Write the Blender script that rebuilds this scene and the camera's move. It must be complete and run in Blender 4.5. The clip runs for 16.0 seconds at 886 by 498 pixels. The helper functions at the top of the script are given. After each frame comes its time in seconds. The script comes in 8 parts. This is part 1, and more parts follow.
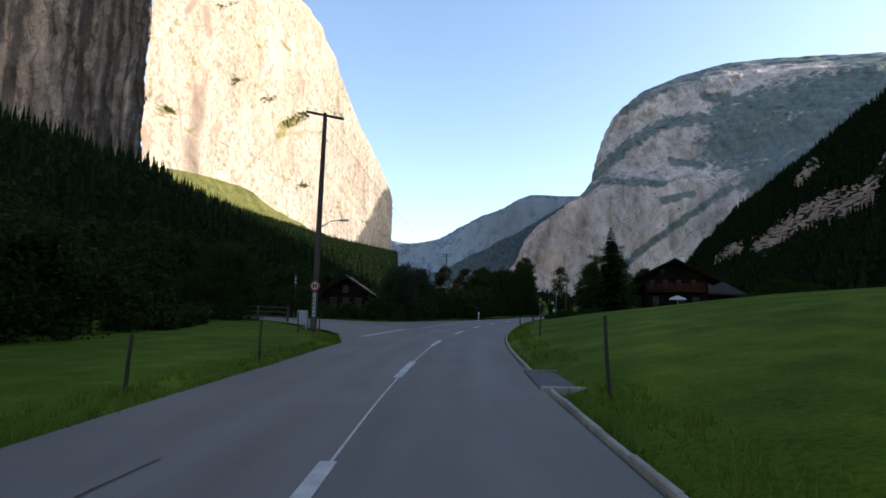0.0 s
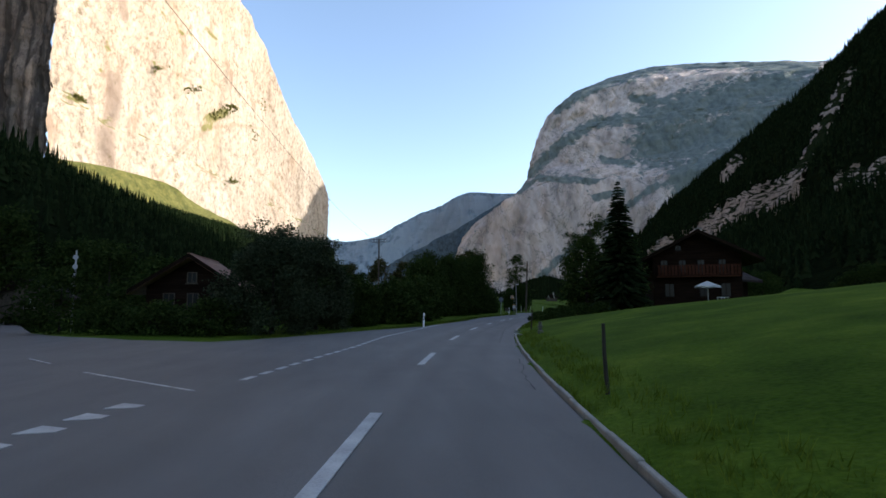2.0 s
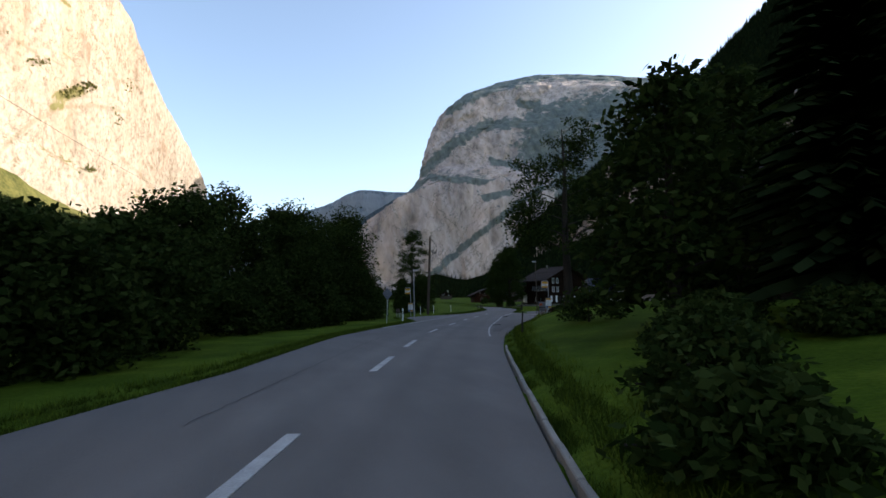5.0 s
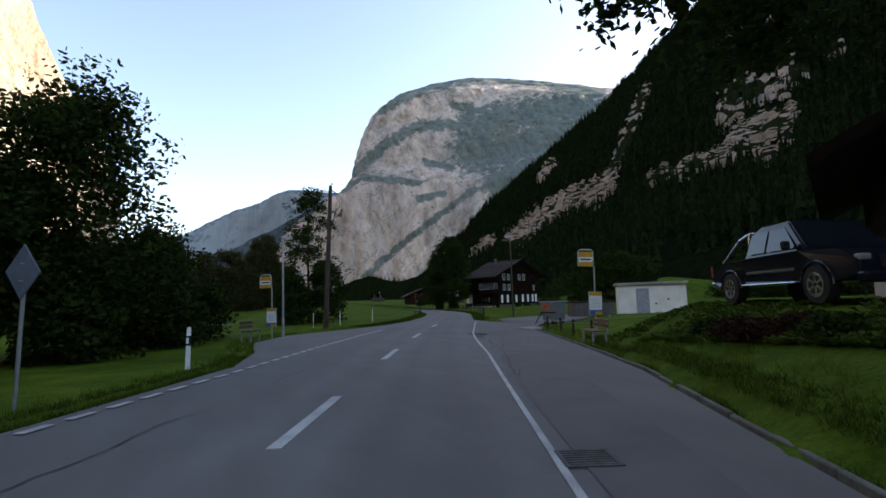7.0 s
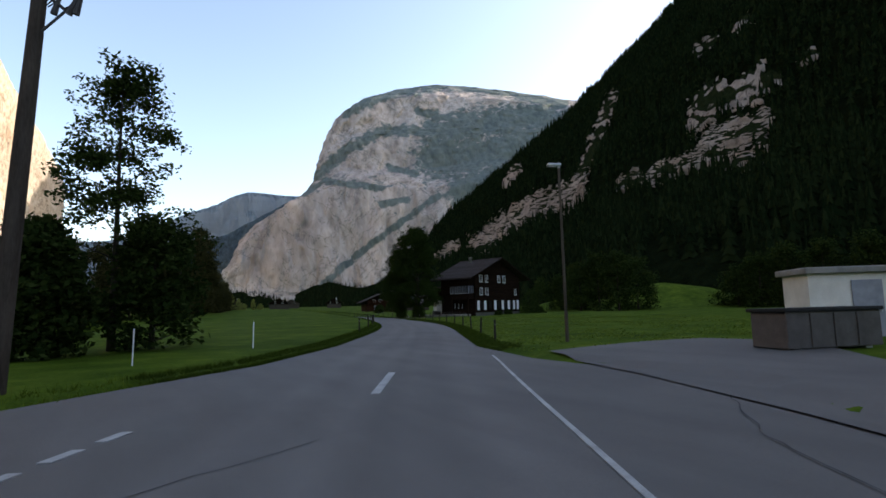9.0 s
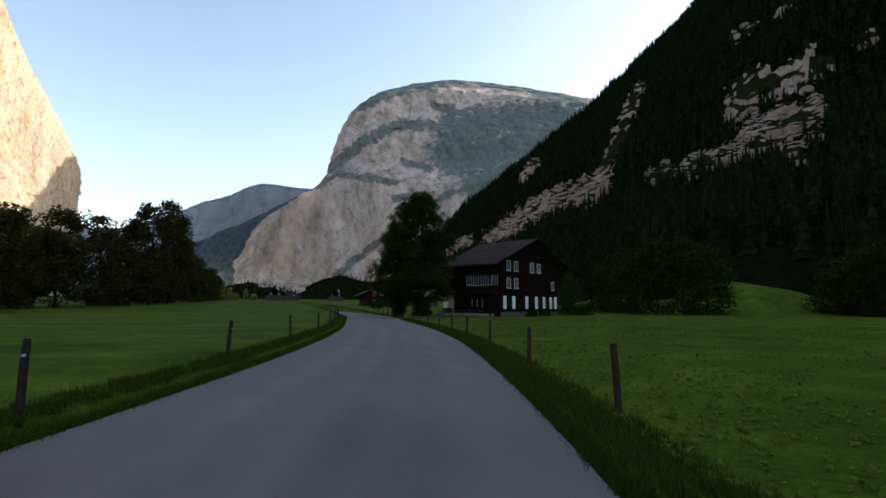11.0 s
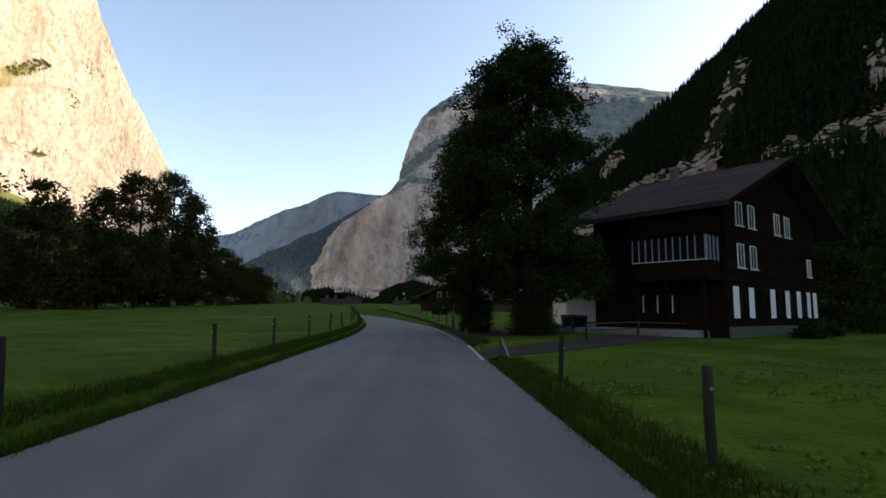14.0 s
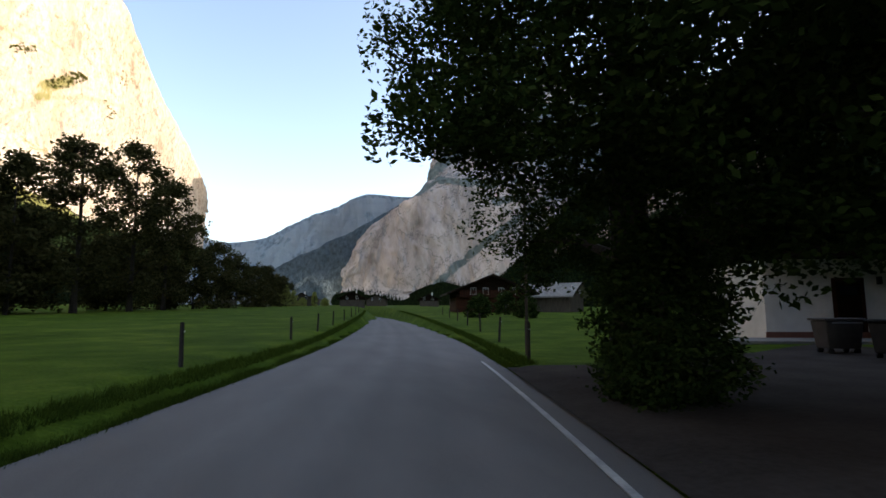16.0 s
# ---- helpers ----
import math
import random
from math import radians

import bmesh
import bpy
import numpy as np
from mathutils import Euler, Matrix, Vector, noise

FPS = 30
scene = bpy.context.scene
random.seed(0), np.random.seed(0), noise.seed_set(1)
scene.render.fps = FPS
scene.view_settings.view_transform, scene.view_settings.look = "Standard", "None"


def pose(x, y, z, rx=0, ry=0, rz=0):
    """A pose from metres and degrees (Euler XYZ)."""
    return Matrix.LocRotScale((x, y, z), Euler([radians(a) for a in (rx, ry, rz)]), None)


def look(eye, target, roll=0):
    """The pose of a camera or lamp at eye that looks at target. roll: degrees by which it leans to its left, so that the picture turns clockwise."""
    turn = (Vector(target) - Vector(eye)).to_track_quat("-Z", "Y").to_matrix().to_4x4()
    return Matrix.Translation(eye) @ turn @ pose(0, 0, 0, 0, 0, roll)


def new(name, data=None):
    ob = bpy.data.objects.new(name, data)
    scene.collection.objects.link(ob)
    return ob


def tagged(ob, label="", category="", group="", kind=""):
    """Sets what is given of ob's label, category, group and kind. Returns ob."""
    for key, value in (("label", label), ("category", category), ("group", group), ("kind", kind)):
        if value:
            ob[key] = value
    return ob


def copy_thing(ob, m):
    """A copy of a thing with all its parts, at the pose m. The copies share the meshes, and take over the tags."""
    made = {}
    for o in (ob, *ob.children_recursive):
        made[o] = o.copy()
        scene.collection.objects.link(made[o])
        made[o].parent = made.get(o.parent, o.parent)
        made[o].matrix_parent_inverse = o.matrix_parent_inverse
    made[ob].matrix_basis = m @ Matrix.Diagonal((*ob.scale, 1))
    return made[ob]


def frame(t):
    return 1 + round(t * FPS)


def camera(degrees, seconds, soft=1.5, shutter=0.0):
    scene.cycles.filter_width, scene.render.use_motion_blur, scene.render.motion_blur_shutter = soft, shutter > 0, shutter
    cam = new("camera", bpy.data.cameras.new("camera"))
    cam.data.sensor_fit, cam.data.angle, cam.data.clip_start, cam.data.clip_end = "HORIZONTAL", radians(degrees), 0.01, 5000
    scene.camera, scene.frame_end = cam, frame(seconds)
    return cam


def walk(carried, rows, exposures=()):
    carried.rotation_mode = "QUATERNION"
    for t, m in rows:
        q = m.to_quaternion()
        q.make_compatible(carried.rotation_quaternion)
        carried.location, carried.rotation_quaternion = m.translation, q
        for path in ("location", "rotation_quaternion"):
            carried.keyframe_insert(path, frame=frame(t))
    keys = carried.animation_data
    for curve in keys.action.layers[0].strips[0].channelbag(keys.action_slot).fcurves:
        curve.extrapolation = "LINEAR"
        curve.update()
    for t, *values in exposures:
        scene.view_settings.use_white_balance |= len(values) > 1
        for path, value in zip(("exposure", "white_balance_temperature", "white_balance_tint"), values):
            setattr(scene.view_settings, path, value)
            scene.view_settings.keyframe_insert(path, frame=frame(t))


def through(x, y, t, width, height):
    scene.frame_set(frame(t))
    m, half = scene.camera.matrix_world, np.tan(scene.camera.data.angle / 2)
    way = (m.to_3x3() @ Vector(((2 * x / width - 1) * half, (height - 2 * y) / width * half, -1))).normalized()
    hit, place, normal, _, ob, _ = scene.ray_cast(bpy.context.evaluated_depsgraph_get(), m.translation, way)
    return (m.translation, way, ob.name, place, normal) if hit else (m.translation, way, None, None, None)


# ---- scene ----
# ---- camera and its drive ----
cam = camera(80.0, 16.0, soft=1.6)
PATH = [
    (0.0, -0.00, 0.00, 1.370, 96.22, -1.19, 0.00),
    (0.5, -0.00, 5.84, 1.378, 96.16, -0.72, -1.01),
    (1.0, 0.21, 11.60, 1.378, 96.08, -0.19, -2.50),
    (1.5, 0.59, 17.27, 1.369, 96.02, 0.09, -4.38),
    (2.0, 1.17, 22.93, 1.348, 96.06, 0.12, -6.57),
    (2.5, 2.00, 28.34, 1.358, 96.11, 0.09, -8.85),
    (3.0, 3.07, 33.90, 1.374, 96.17, 0.28, -11.13),
    (3.5, 4.26, 39.29, 1.359, 96.14, 0.67, -13.25),
    (4.0, 5.58, 44.56, 1.336, 96.05, 0.76, -15.06),
    (4.7, 7.88, 52.38, 1.333, 95.91, 0.88, -17.30),
    (5.2, 9.89, 58.53, 1.345, 95.84, 1.23, -18.85),
    (5.8, 12.64, 66.22, 1.363, 95.82, 1.77, -20.81),
    (6.5, 16.16, 75.13, 1.388, 95.91, 2.13, -23.46),
    (7.0, 18.76, 81.08, 1.368, 95.89, 1.93, -25.36),
    (7.5, 21.18, 86.26, 1.324, 95.91, 1.88, -26.79),
    (8.0, 23.54, 91.52, 1.317, 96.15, 1.74, -27.92),
    (8.5, 26.06, 96.51, 1.332, 96.32, 1.63, -28.69),
    (9.2, 29.33, 103.96, 1.351, 96.61, 1.23, -29.78),
    (9.7, 32.19, 109.68, 1.350, 96.57, 0.70, -30.24),
    (10.3, 36.12, 116.69, 1.345, 96.40, 0.06, -30.11),
    (11.0, 41.02, 124.73, 1.351, 96.23, -0.39, -28.38),
    (11.5, 44.14, 130.62, 1.355, 96.40, -0.23, -27.38),
    (12.0, 46.96, 136.65, 1.358, 96.56, -0.51, -26.10),
    (12.5, 49.61, 142.81, 1.367, 96.67, -0.86, -24.85),
    (13.0, 52.13, 149.08, 1.348, 96.73, -1.00, -23.32),
    (13.5, 54.50, 155.10, 1.338, 96.80, -0.74, -21.99),
    (14.0, 56.73, 161.27, 1.334, 96.72, -0.61, -20.55),
    (14.5, 58.63, 166.68, 1.345, 96.75, -0.50, -19.55),
    (15.0, 60.57, 172.39, 1.344, 96.88, -0.38, -18.84),
    (15.5, 62.53, 178.15, 1.344, 96.85, -0.14, -18.05),
    (16.0, 64.53, 184.19, 1.340, 96.86, 0.08, -17.24),
]
walk(cam, [(t, pose(*row)) for t, *row in PATH], exposures=[(0.0, 1.48, 6450, 10), (3.5, 1.46, 6450, 10), (6.4, 1.6, 7200, 12), (7.0, 1.8, 7200, 12), (7.5, 1.86, 7200, 12), (8.0, 1.7, 7200, 12), (8.5, 1.7, 7200, 12), (11.0, 1.54, 7400, 12), (15.4, 1.48, 7300, 12), (16.0, 1.8, 7300, 12)])

# ---- daylight: sun behind the right-hand ridge, clear sky ----
SUN_AZ, SUN_EL = 96.0, 20.5          # clockwise from +y, above the horizon
world = bpy.data.worlds.new("sky")
scene.world = world
world.use_nodes = True
wn = world.node_tree
sky = wn.nodes.new("ShaderNodeTexSky")
sky.sky_type, sky.sun_disc = "NISHITA", False
sky.sun_elevation, sky.sun_rotation = radians(SUN_EL), radians(SUN_AZ)
sky.altitude, sky.air_density, sky.dust_density, sky.ozone_density = 800, 1.0, 2.6, 0.8
wn.links.new(sky.outputs[0], wn.nodes["Background"].inputs[0])
wn.nodes["Background"].inputs[1].default_value = 0.14
sun = new("sun", bpy.data.lights.new("sun", "SUN"))
sun.data.energy, sun.data.angle, sun.data.color = 2.7, radians(0.5), (1.0, 0.94, 0.87)
sun_dir = Vector((math.sin(radians(SUN_AZ)) * math.cos(radians(SUN_EL)), math.cos(radians(SUN_AZ)) * math.cos(radians(SUN_EL)), math.sin(radians(SUN_EL))))
sun.matrix_world = look(sun_dir * 2000, (0, 0, 0))


# ---- materials ----
def node(nt, kind, **values):
    n = nt.nodes.new(kind)
    for key, value in values.items():
        n.inputs[key].default_value = value
    return n


def noise_fac(nt, scale, detail=4.0, stretch=(1, 1, 1), rough=0.55):
    """A noise in world metres, stretched along the axes."""
    geo = nt.nodes.new("ShaderNodeNewGeometry")
    mp = nt.nodes.new("ShaderNodeMapping")
    mp.inputs["Scale"].default_value = stretch
    nt.links.new(geo.outputs["Position"], mp.inputs["Vector"])
    n = node(nt, "ShaderNodeTexNoise", Scale=scale, Detail=detail, Roughness=rough)
    nt.links.new(mp.outputs[0], n.inputs["Vector"])
    return n.outputs[0]


def ramp(nt, fac, stops):
    r = nt.nodes.new("ShaderNodeValToRGB")
    e = r.color_ramp.elements
    while len(e) < len(stops):
        e.new(0.5)
    for el, (pos, col) in zip(e, stops):
        el.position, el.color = pos, (*col, 1)
    nt.links.new(fac, r.inputs[0])
    return r.outputs[0]


def mix(nt, fac, a, b, mode="MIX"):
    m = nt.nodes.new("ShaderNodeMix")
    m.data_type, m.blend_type = "RGBA", mode
    for sock, val in ((m.inputs[0], fac), (m.inputs[6], a), (m.inputs[7], b)):
        if isinstance(val, (int, float)):
            sock.default_value = val
        elif isinstance(val, tuple):
            sock.default_value = (*val, 1)
        else:
            nt.links.new(val, sock)
    return m.outputs[2]


def material(name, rough=0.8, metal=0.0, spec=0.5):
    m = bpy.data.materials.new(name)
    m.use_nodes = True
    nt = m.node_tree
    b = nt.nodes["Principled BSDF"]
    b.inputs["Roughness"].default_value = rough
    b.inputs["Metallic"].default_value = metal
    b.inputs["Specular IOR Level"].default_value = spec
    return m, nt, b


def bumped(nt, b, fac, strength, distance):
    n = node(nt, "ShaderNodeBump", Strength=strength, Distance=distance)
    nt.links.new(fac, n.inputs["Height"])
    nt.links.new(n.outputs[0], b.inputs["Normal"])


def plain(name, dark, light, scale=3.0, fine=40.0, rough=0.75, metal=0.0, bump=0.2, dist=0.01, stretch=(1, 1, 1), spec=0.2, per_piece=0.0):
    """A surface that wanders between two colours at two scales, with fine relief."""
    m, nt, b = material(name, rough, metal, spec)
    big, small = noise_fac(nt, scale, 3, stretch), noise_fac(nt, fine, 3, stretch)
    mid = tuple((p + q) / 2 for p, q in zip(dark, light))
    c = mix(nt, 0.35, ramp(nt, big, [(0.3, dark), (0.7, light)]), ramp(nt, small, [(0.3, dark), (0.5, mid), (0.72, light)]))
    if per_piece:
        info = nt.nodes.new("ShaderNodeObjectInfo")
        v = ramp(nt, info.outputs["Random"], [(0.0, (1 - per_piece,) * 3), (1.0, (1.0,) * 3)])
        c = mix(nt, 1.0, c, v, "MULTIPLY")
    nt.links.new(c, b.inputs["Base Color"])
    if bump:
        bumped(nt, b, small, bump, dist)
    return m


def leafy(name, dark, light, through=0.25, gloss=0.01):
    """Leaves: each island of the mesh has its own shade, some light passes through."""
    m, nt, b = material(name, 0.8, 0.0, gloss)
    geo = nt.nodes.new("ShaderNodeNewGeometry")
    c = ramp(nt, geo.outputs["Random Per Island"], [(0.0, dark), (0.6, tuple((p + q) / 2 for p, q in zip(dark, light))), (1.0, light)])
    nt.links.new(c, b.inputs["Base Color"])
    tr = nt.nodes.new("ShaderNodeBsdfTranslucent")
    nt.links.new(c, tr.inputs[0])
    mx = node(nt, "ShaderNodeMixShader", Fac=through)
    nt.links.new(b.outputs[0], mx.inputs[1])
    nt.links.new(tr.outputs[0], mx.inputs[2])
    nt.links.new(mx.outputs[0], nt.nodes["Material Output"].inputs[0])
    return m


def rock(name, pale, dark, green, scale, forest=0.0, spots=0.0, stain=None, run=0.14, bed=0.25):
    """Limestone: streaked down the face, stained, green where it lies flat."""
    m, nt, b = material(name, 1.0, 0.0, 0.0)
    big = noise_fac(nt, 0.004 * scale, 6, (1, 1, 1))
    streaks = noise_fac(nt, 0.03 * scale, 8, (1, 1, run), 0.6)
    fine = noise_fac(nt, 0.12 * scale, 6, (1, 1, 0.5), 0.65)
    beds = noise_fac(nt, 0.03 * scale, 6, (0.25, 0.25, 2.2), 0.6)
    mid = tuple(p * 0.55 + q * 0.45 for p, q in zip(pale, dark))
    c1 = ramp(nt, streaks, [(0.28, dark), (0.44, mid), (0.56, pale), (0.8, pale)])
    c2 = ramp(nt, fine, [(0.3, dark), (0.5, mid), (0.62, pale)])
    c = mix(nt, 0.4, c1, c2)
    c = mix(nt, bed, c, ramp(nt, beds, [(0.38, dark), (0.55, pale)]))
    warm = ramp(nt, big, [(0.35, (0.86, 0.8, 0.76)), (0.65, (1.0, 0.98, 0.95))])
    c = mix(nt, 1.0, c, warm, "MULTIPLY")
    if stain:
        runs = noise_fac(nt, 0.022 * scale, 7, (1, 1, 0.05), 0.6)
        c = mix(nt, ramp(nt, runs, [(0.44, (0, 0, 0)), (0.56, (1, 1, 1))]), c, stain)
    # Holes and seams darkened in the colour, in place of relief shading.
    if spots:
        hole_shade = noise_fac(nt, 0.055 * scale, 5, (1.3, 1.3, 0.8), 0.62)
        c = mix(nt, ramp(nt, hole_shade, [(0.60, (0, 0, 0)), (0.66, (spots,) * 3)]), c, tuple(v * 0.32 for v in dark))
        seam_shade = noise_fac(nt, 0.016 * scale, 9, (1, 1, 0.45), 0.7)
        line = ramp(nt, seam_shade, [(0.485, (0, 0, 0)), (0.5, (spots,) * 3), (0.515, (0, 0, 0))])
        c = mix(nt, line, c, tuple(v * 0.4 for v in dark))
    geo = nt.nodes.new("ShaderNodeNewGeometry")
    sep = nt.nodes.new("ShaderNodeSeparateXYZ")
    nt.links.new(geo.outputs["Normal"], sep.inputs[0])
    add = nt.nodes.new("ShaderNodeMath")
    add.operation = "MULTIPLY_ADD"
    nt.links.new(noise_fac(nt, 0.02 * scale, 5), add.inputs[0])
    add.inputs[1].default_value = 0.9
    nt.links.new(sep.outputs[2], add.inputs[2])
    lo = 1.12 - forest
    flat = ramp(nt, add.outputs[0], [(max(0.0, lo - 0.12), (0, 0, 0)), (min(1.0, lo), (1, 1, 1))])
    g = ramp(nt, fine, [(0.35, tuple(v * 0.5 for v in green)), (0.65, green)])
    c = mix(nt, flat, c, g)
    nt.links.new(c, b.inputs["Base Color"])
    bumped(nt, b, mix(nt, 0.5, streaks, fine), 1.0, 9.0 / scale)
    return m


def tilted(nt, scale, detail, turn, stretch, rough=0.6, bend=0.0):
    """Noise whose long axis is turned, in degrees, for cracks and ramps that run aslant; bend warps it."""
    geo = nt.nodes.new("ShaderNodeNewGeometry")
    vec = geo.outputs["Position"]
    if bend:
        w = node(nt, "ShaderNodeTexNoise", Scale=scale * 0.5, Detail=3.0)
        nt.links.new(vec, w.inputs["Vector"])
        ma = nt.nodes.new("ShaderNodeVectorMath")
        ma.operation = "MULTIPLY_ADD"
        nt.links.new(w.outputs["Color"], ma.inputs[0])
        ma.inputs[1].default_value = (bend,) * 3
        nt.links.new(vec, ma.inputs[2])
        vec = ma.outputs[0]
    mp = nt.nodes.new("ShaderNodeMapping")
    mp.inputs["Rotation"].default_value = tuple(radians(a) for a in turn)
    nt.links.new(vec, mp.inputs["Vector"])
    mp2 = nt.nodes.new("ShaderNodeMapping")
    mp2.inputs["Scale"].default_value = stretch
    nt.links.new(mp.outputs[0], mp2.inputs["Vector"])
    n = node(nt, "ShaderNodeTexNoise", Scale=scale, Detail=detail, Roughness=rough)
    nt.links.new(mp2.outputs[0], n.inputs["Vector"])
    return n.outputs[0]


def rise_of(nt):
    geo = nt.nodes.new("ShaderNodeNewGeometry")
    sep = nt.nodes.new("ShaderNodeSeparateXYZ")
    nt.links.new(geo.outputs["Normal"], sep.inputs[0])
    return sep.outputs[2]


def plus(nt, a, b, k):
    """b + a * k"""
    m = nt.nodes.new("ShaderNodeMath")
    m.operation = "MULTIPLY_ADD"
    nt.links.new(a, m.inputs[0])
    m.inputs[1].default_value = k
    nt.links.new(b, m.inputs[2])
    return m.outputs[0]


def inside(nt, key, wobble, lo=0.46, hi=0.56, k=0.6, most=1.0):
    """A mask from a mesh attribute, its rim frayed by a noise."""
    at = nt.nodes.new("ShaderNodeAttribute")
    at.attribute_name = key
    v = plus(nt, wobble, at.outputs["Fac"], k)
    return ramp(nt, mix(nt, 1.0, v, (0.5, 0.5, 0.5), "MULTIPLY"), [((lo + 0.5 * k) / 2, (0, 0, 0)), ((hi + 0.5 * k) / 2, (most,) * 3)])


def cliff_material():
    """Sunny limestone wall: cream slabs, aslant cracks, brown water stains, scrub on the ledges."""
    m, nt, b = material("warm_limestone", 0.95, 0.0, 0.03)
    slabs = tilted(nt, 0.006, 6, (0, 14, 0), (1, 1, 0.6), 0.56, 45.0)
    grain = tilted(nt, 0.07, 7, (18, 25, 0), (1, 1, 0.4), 0.68, 6.0)
    c = ramp(nt, slabs, [(0.33, (0.28, 0.225, 0.17)), (0.5, (0.375, 0.315, 0.25)), (0.66, (0.455, 0.395, 0.325))])
    c = mix(nt, 0.48, c, ramp(nt, grain, [(0.38, (0.12, 0.09, 0.065)), (0.48, (0.36, 0.30, 0.235)), (0.62, (0.47, 0.41, 0.34))]))
    stains = tilted(nt, 0.010, 7, (4, 6, 0), (1, 1, 0.3), 0.62, 40.0)
    c = mix(nt, ramp(nt, stains, [(0.57, (0, 0, 0)), (0.66, (0.7,) * 3)]), c, (0.22, 0.155, 0.11))
    rust = tilted(nt, 0.015, 6, (0, 0, 30), (1, 1, 0.12), 0.6, 10.0)
    c = mix(nt, ramp(nt, rust, [(0.54, (0, 0, 0)), (0.70, (0.5,) * 3)]), c, (0.36, 0.25, 0.17))
    # Dark cracks and pits in the colour stand in for weak relief shading.
    for turn, sc, wid in (((35, 30, 0), 0.0065, 0.006), ((-25, -38, 0), 0.0055, 0.005)):
        crack_ = tilted(nt, sc, 9, turn, (1, 1, 0.3), 0.66, 25.0)
        c = mix(nt, ramp(nt, crack_, [(0.5 - wid, (0, 0, 0)), (0.5, (0.7,) * 3), (0.5 + wid, (0, 0, 0))]), c, (0.15, 0.115, 0.08))
    c = mix(nt, inside(nt, "stain", mix(nt, 0.5, stains, grain), 0.45, 0.75, 2.2, 0.75), c, (0.20, 0.15, 0.12))
    c = mix(nt, inside(nt, "fissure", mix(nt, 0.5, stains, grain), 0.5, 1.0, 2.4, 0.42), c, (0.19, 0.15, 0.085))
    c = mix(nt, inside(nt, "bush", mix(nt, 0.6, stains, grain), 0.45, 0.75, 2.4, 0.85), c, (0.155, 0.145, 0.045))
    pits = tilted(nt, 0.03, 6, (20, 40, 0), (1.2, 1.2, 0.7), 0.66, 8.0)
    c = mix(nt, ramp(nt, pits, [(0.60, (0, 0, 0)), (0.67, (0.7,) * 3)]), c, (0.15, 0.12, 0.07))
    scrub = plus(nt, tilted(nt, 0.018, 6, (0, 0, 0), (0.7, 0.7, 1.4), 0.6, 20.0), rise_of(nt), 1.0)
    c = mix(nt, ramp(nt, scrub, [(0.93, (0, 0, 0)), (1.0, (0.9,) * 3)]), c, (0.13, 0.125, 0.045))
    nt.links.new(c, b.inputs["Base Color"])
    bumped(nt, b, mix(nt, 0.5, slabs, grain), 1.0, 10.0)
    return m


def dome_material():
    """Grey-pink limestone: fluted lower wall, woods on ledges and over the broad flank, haze put into the colours."""
    m, nt, b = material("hazed_grey_limestone", 0.95, 0.0, 0.03)
    flutes = tilted(nt, 0.014, 7, (0, 0, 0), (1, 1, 0.09), 0.58, 25.0)
    fine = tilted(nt, 0.04, 6, (10, 15, 0), (1, 1, 0.3), 0.62, 10.0)
    c = ramp(nt, flutes, [(0.34, (0.25, 0.215, 0.20)), (0.45, (0.44, 0.38, 0.345)), (0.56, (0.56, 0.49, 0.45)), (0.72, (0.60, 0.535, 0.495))])
    c = mix(nt, 0.35, c, ramp(nt, fine, [(0.34, (0.25, 0.225, 0.215)), (0.5, (0.44, 0.385, 0.355)), (0.64, (0.58, 0.51, 0.475))]))
    tint = tilted(nt, 0.004, 4, (0, 0, 0), (1, 1, 0.5), 0.5, 60.0)
    c = mix(nt, 1.0, c, ramp(nt, tint, [(0.38, (0.80, 0.80, 0.82)), (0.62, (1.0, 0.965, 0.94))]), "MULTIPLY")
    for turn, wid in (((30, 35, 0), 0.010), ((-20, -30, 0), 0.008)):
        crack_ = tilted(nt, 0.006, 8, turn, (1, 1, 0.3), 0.62, 60.0)
        c = mix(nt, ramp(nt, crack_, [(0.5 - wid, (0, 0, 0)), (0.5, (0.65,) * 3), (0.5 + wid, (0, 0, 0))]), c, (0.10, 0.105, 0.095))
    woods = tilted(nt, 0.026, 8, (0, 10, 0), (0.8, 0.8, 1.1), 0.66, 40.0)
    # Woods paled towards blue-grey, so that the haze sits in their colour.
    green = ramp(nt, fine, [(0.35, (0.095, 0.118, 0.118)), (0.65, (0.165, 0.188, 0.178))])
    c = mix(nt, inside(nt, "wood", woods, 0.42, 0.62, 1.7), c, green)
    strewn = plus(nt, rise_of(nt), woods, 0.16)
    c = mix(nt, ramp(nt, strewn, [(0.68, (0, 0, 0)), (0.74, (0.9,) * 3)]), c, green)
    nt.links.new(c, b.inputs["Base Color"])
    bumped(nt, b, mix(nt, 0.4, flutes, fine), 0.8, 16.0)
    return m


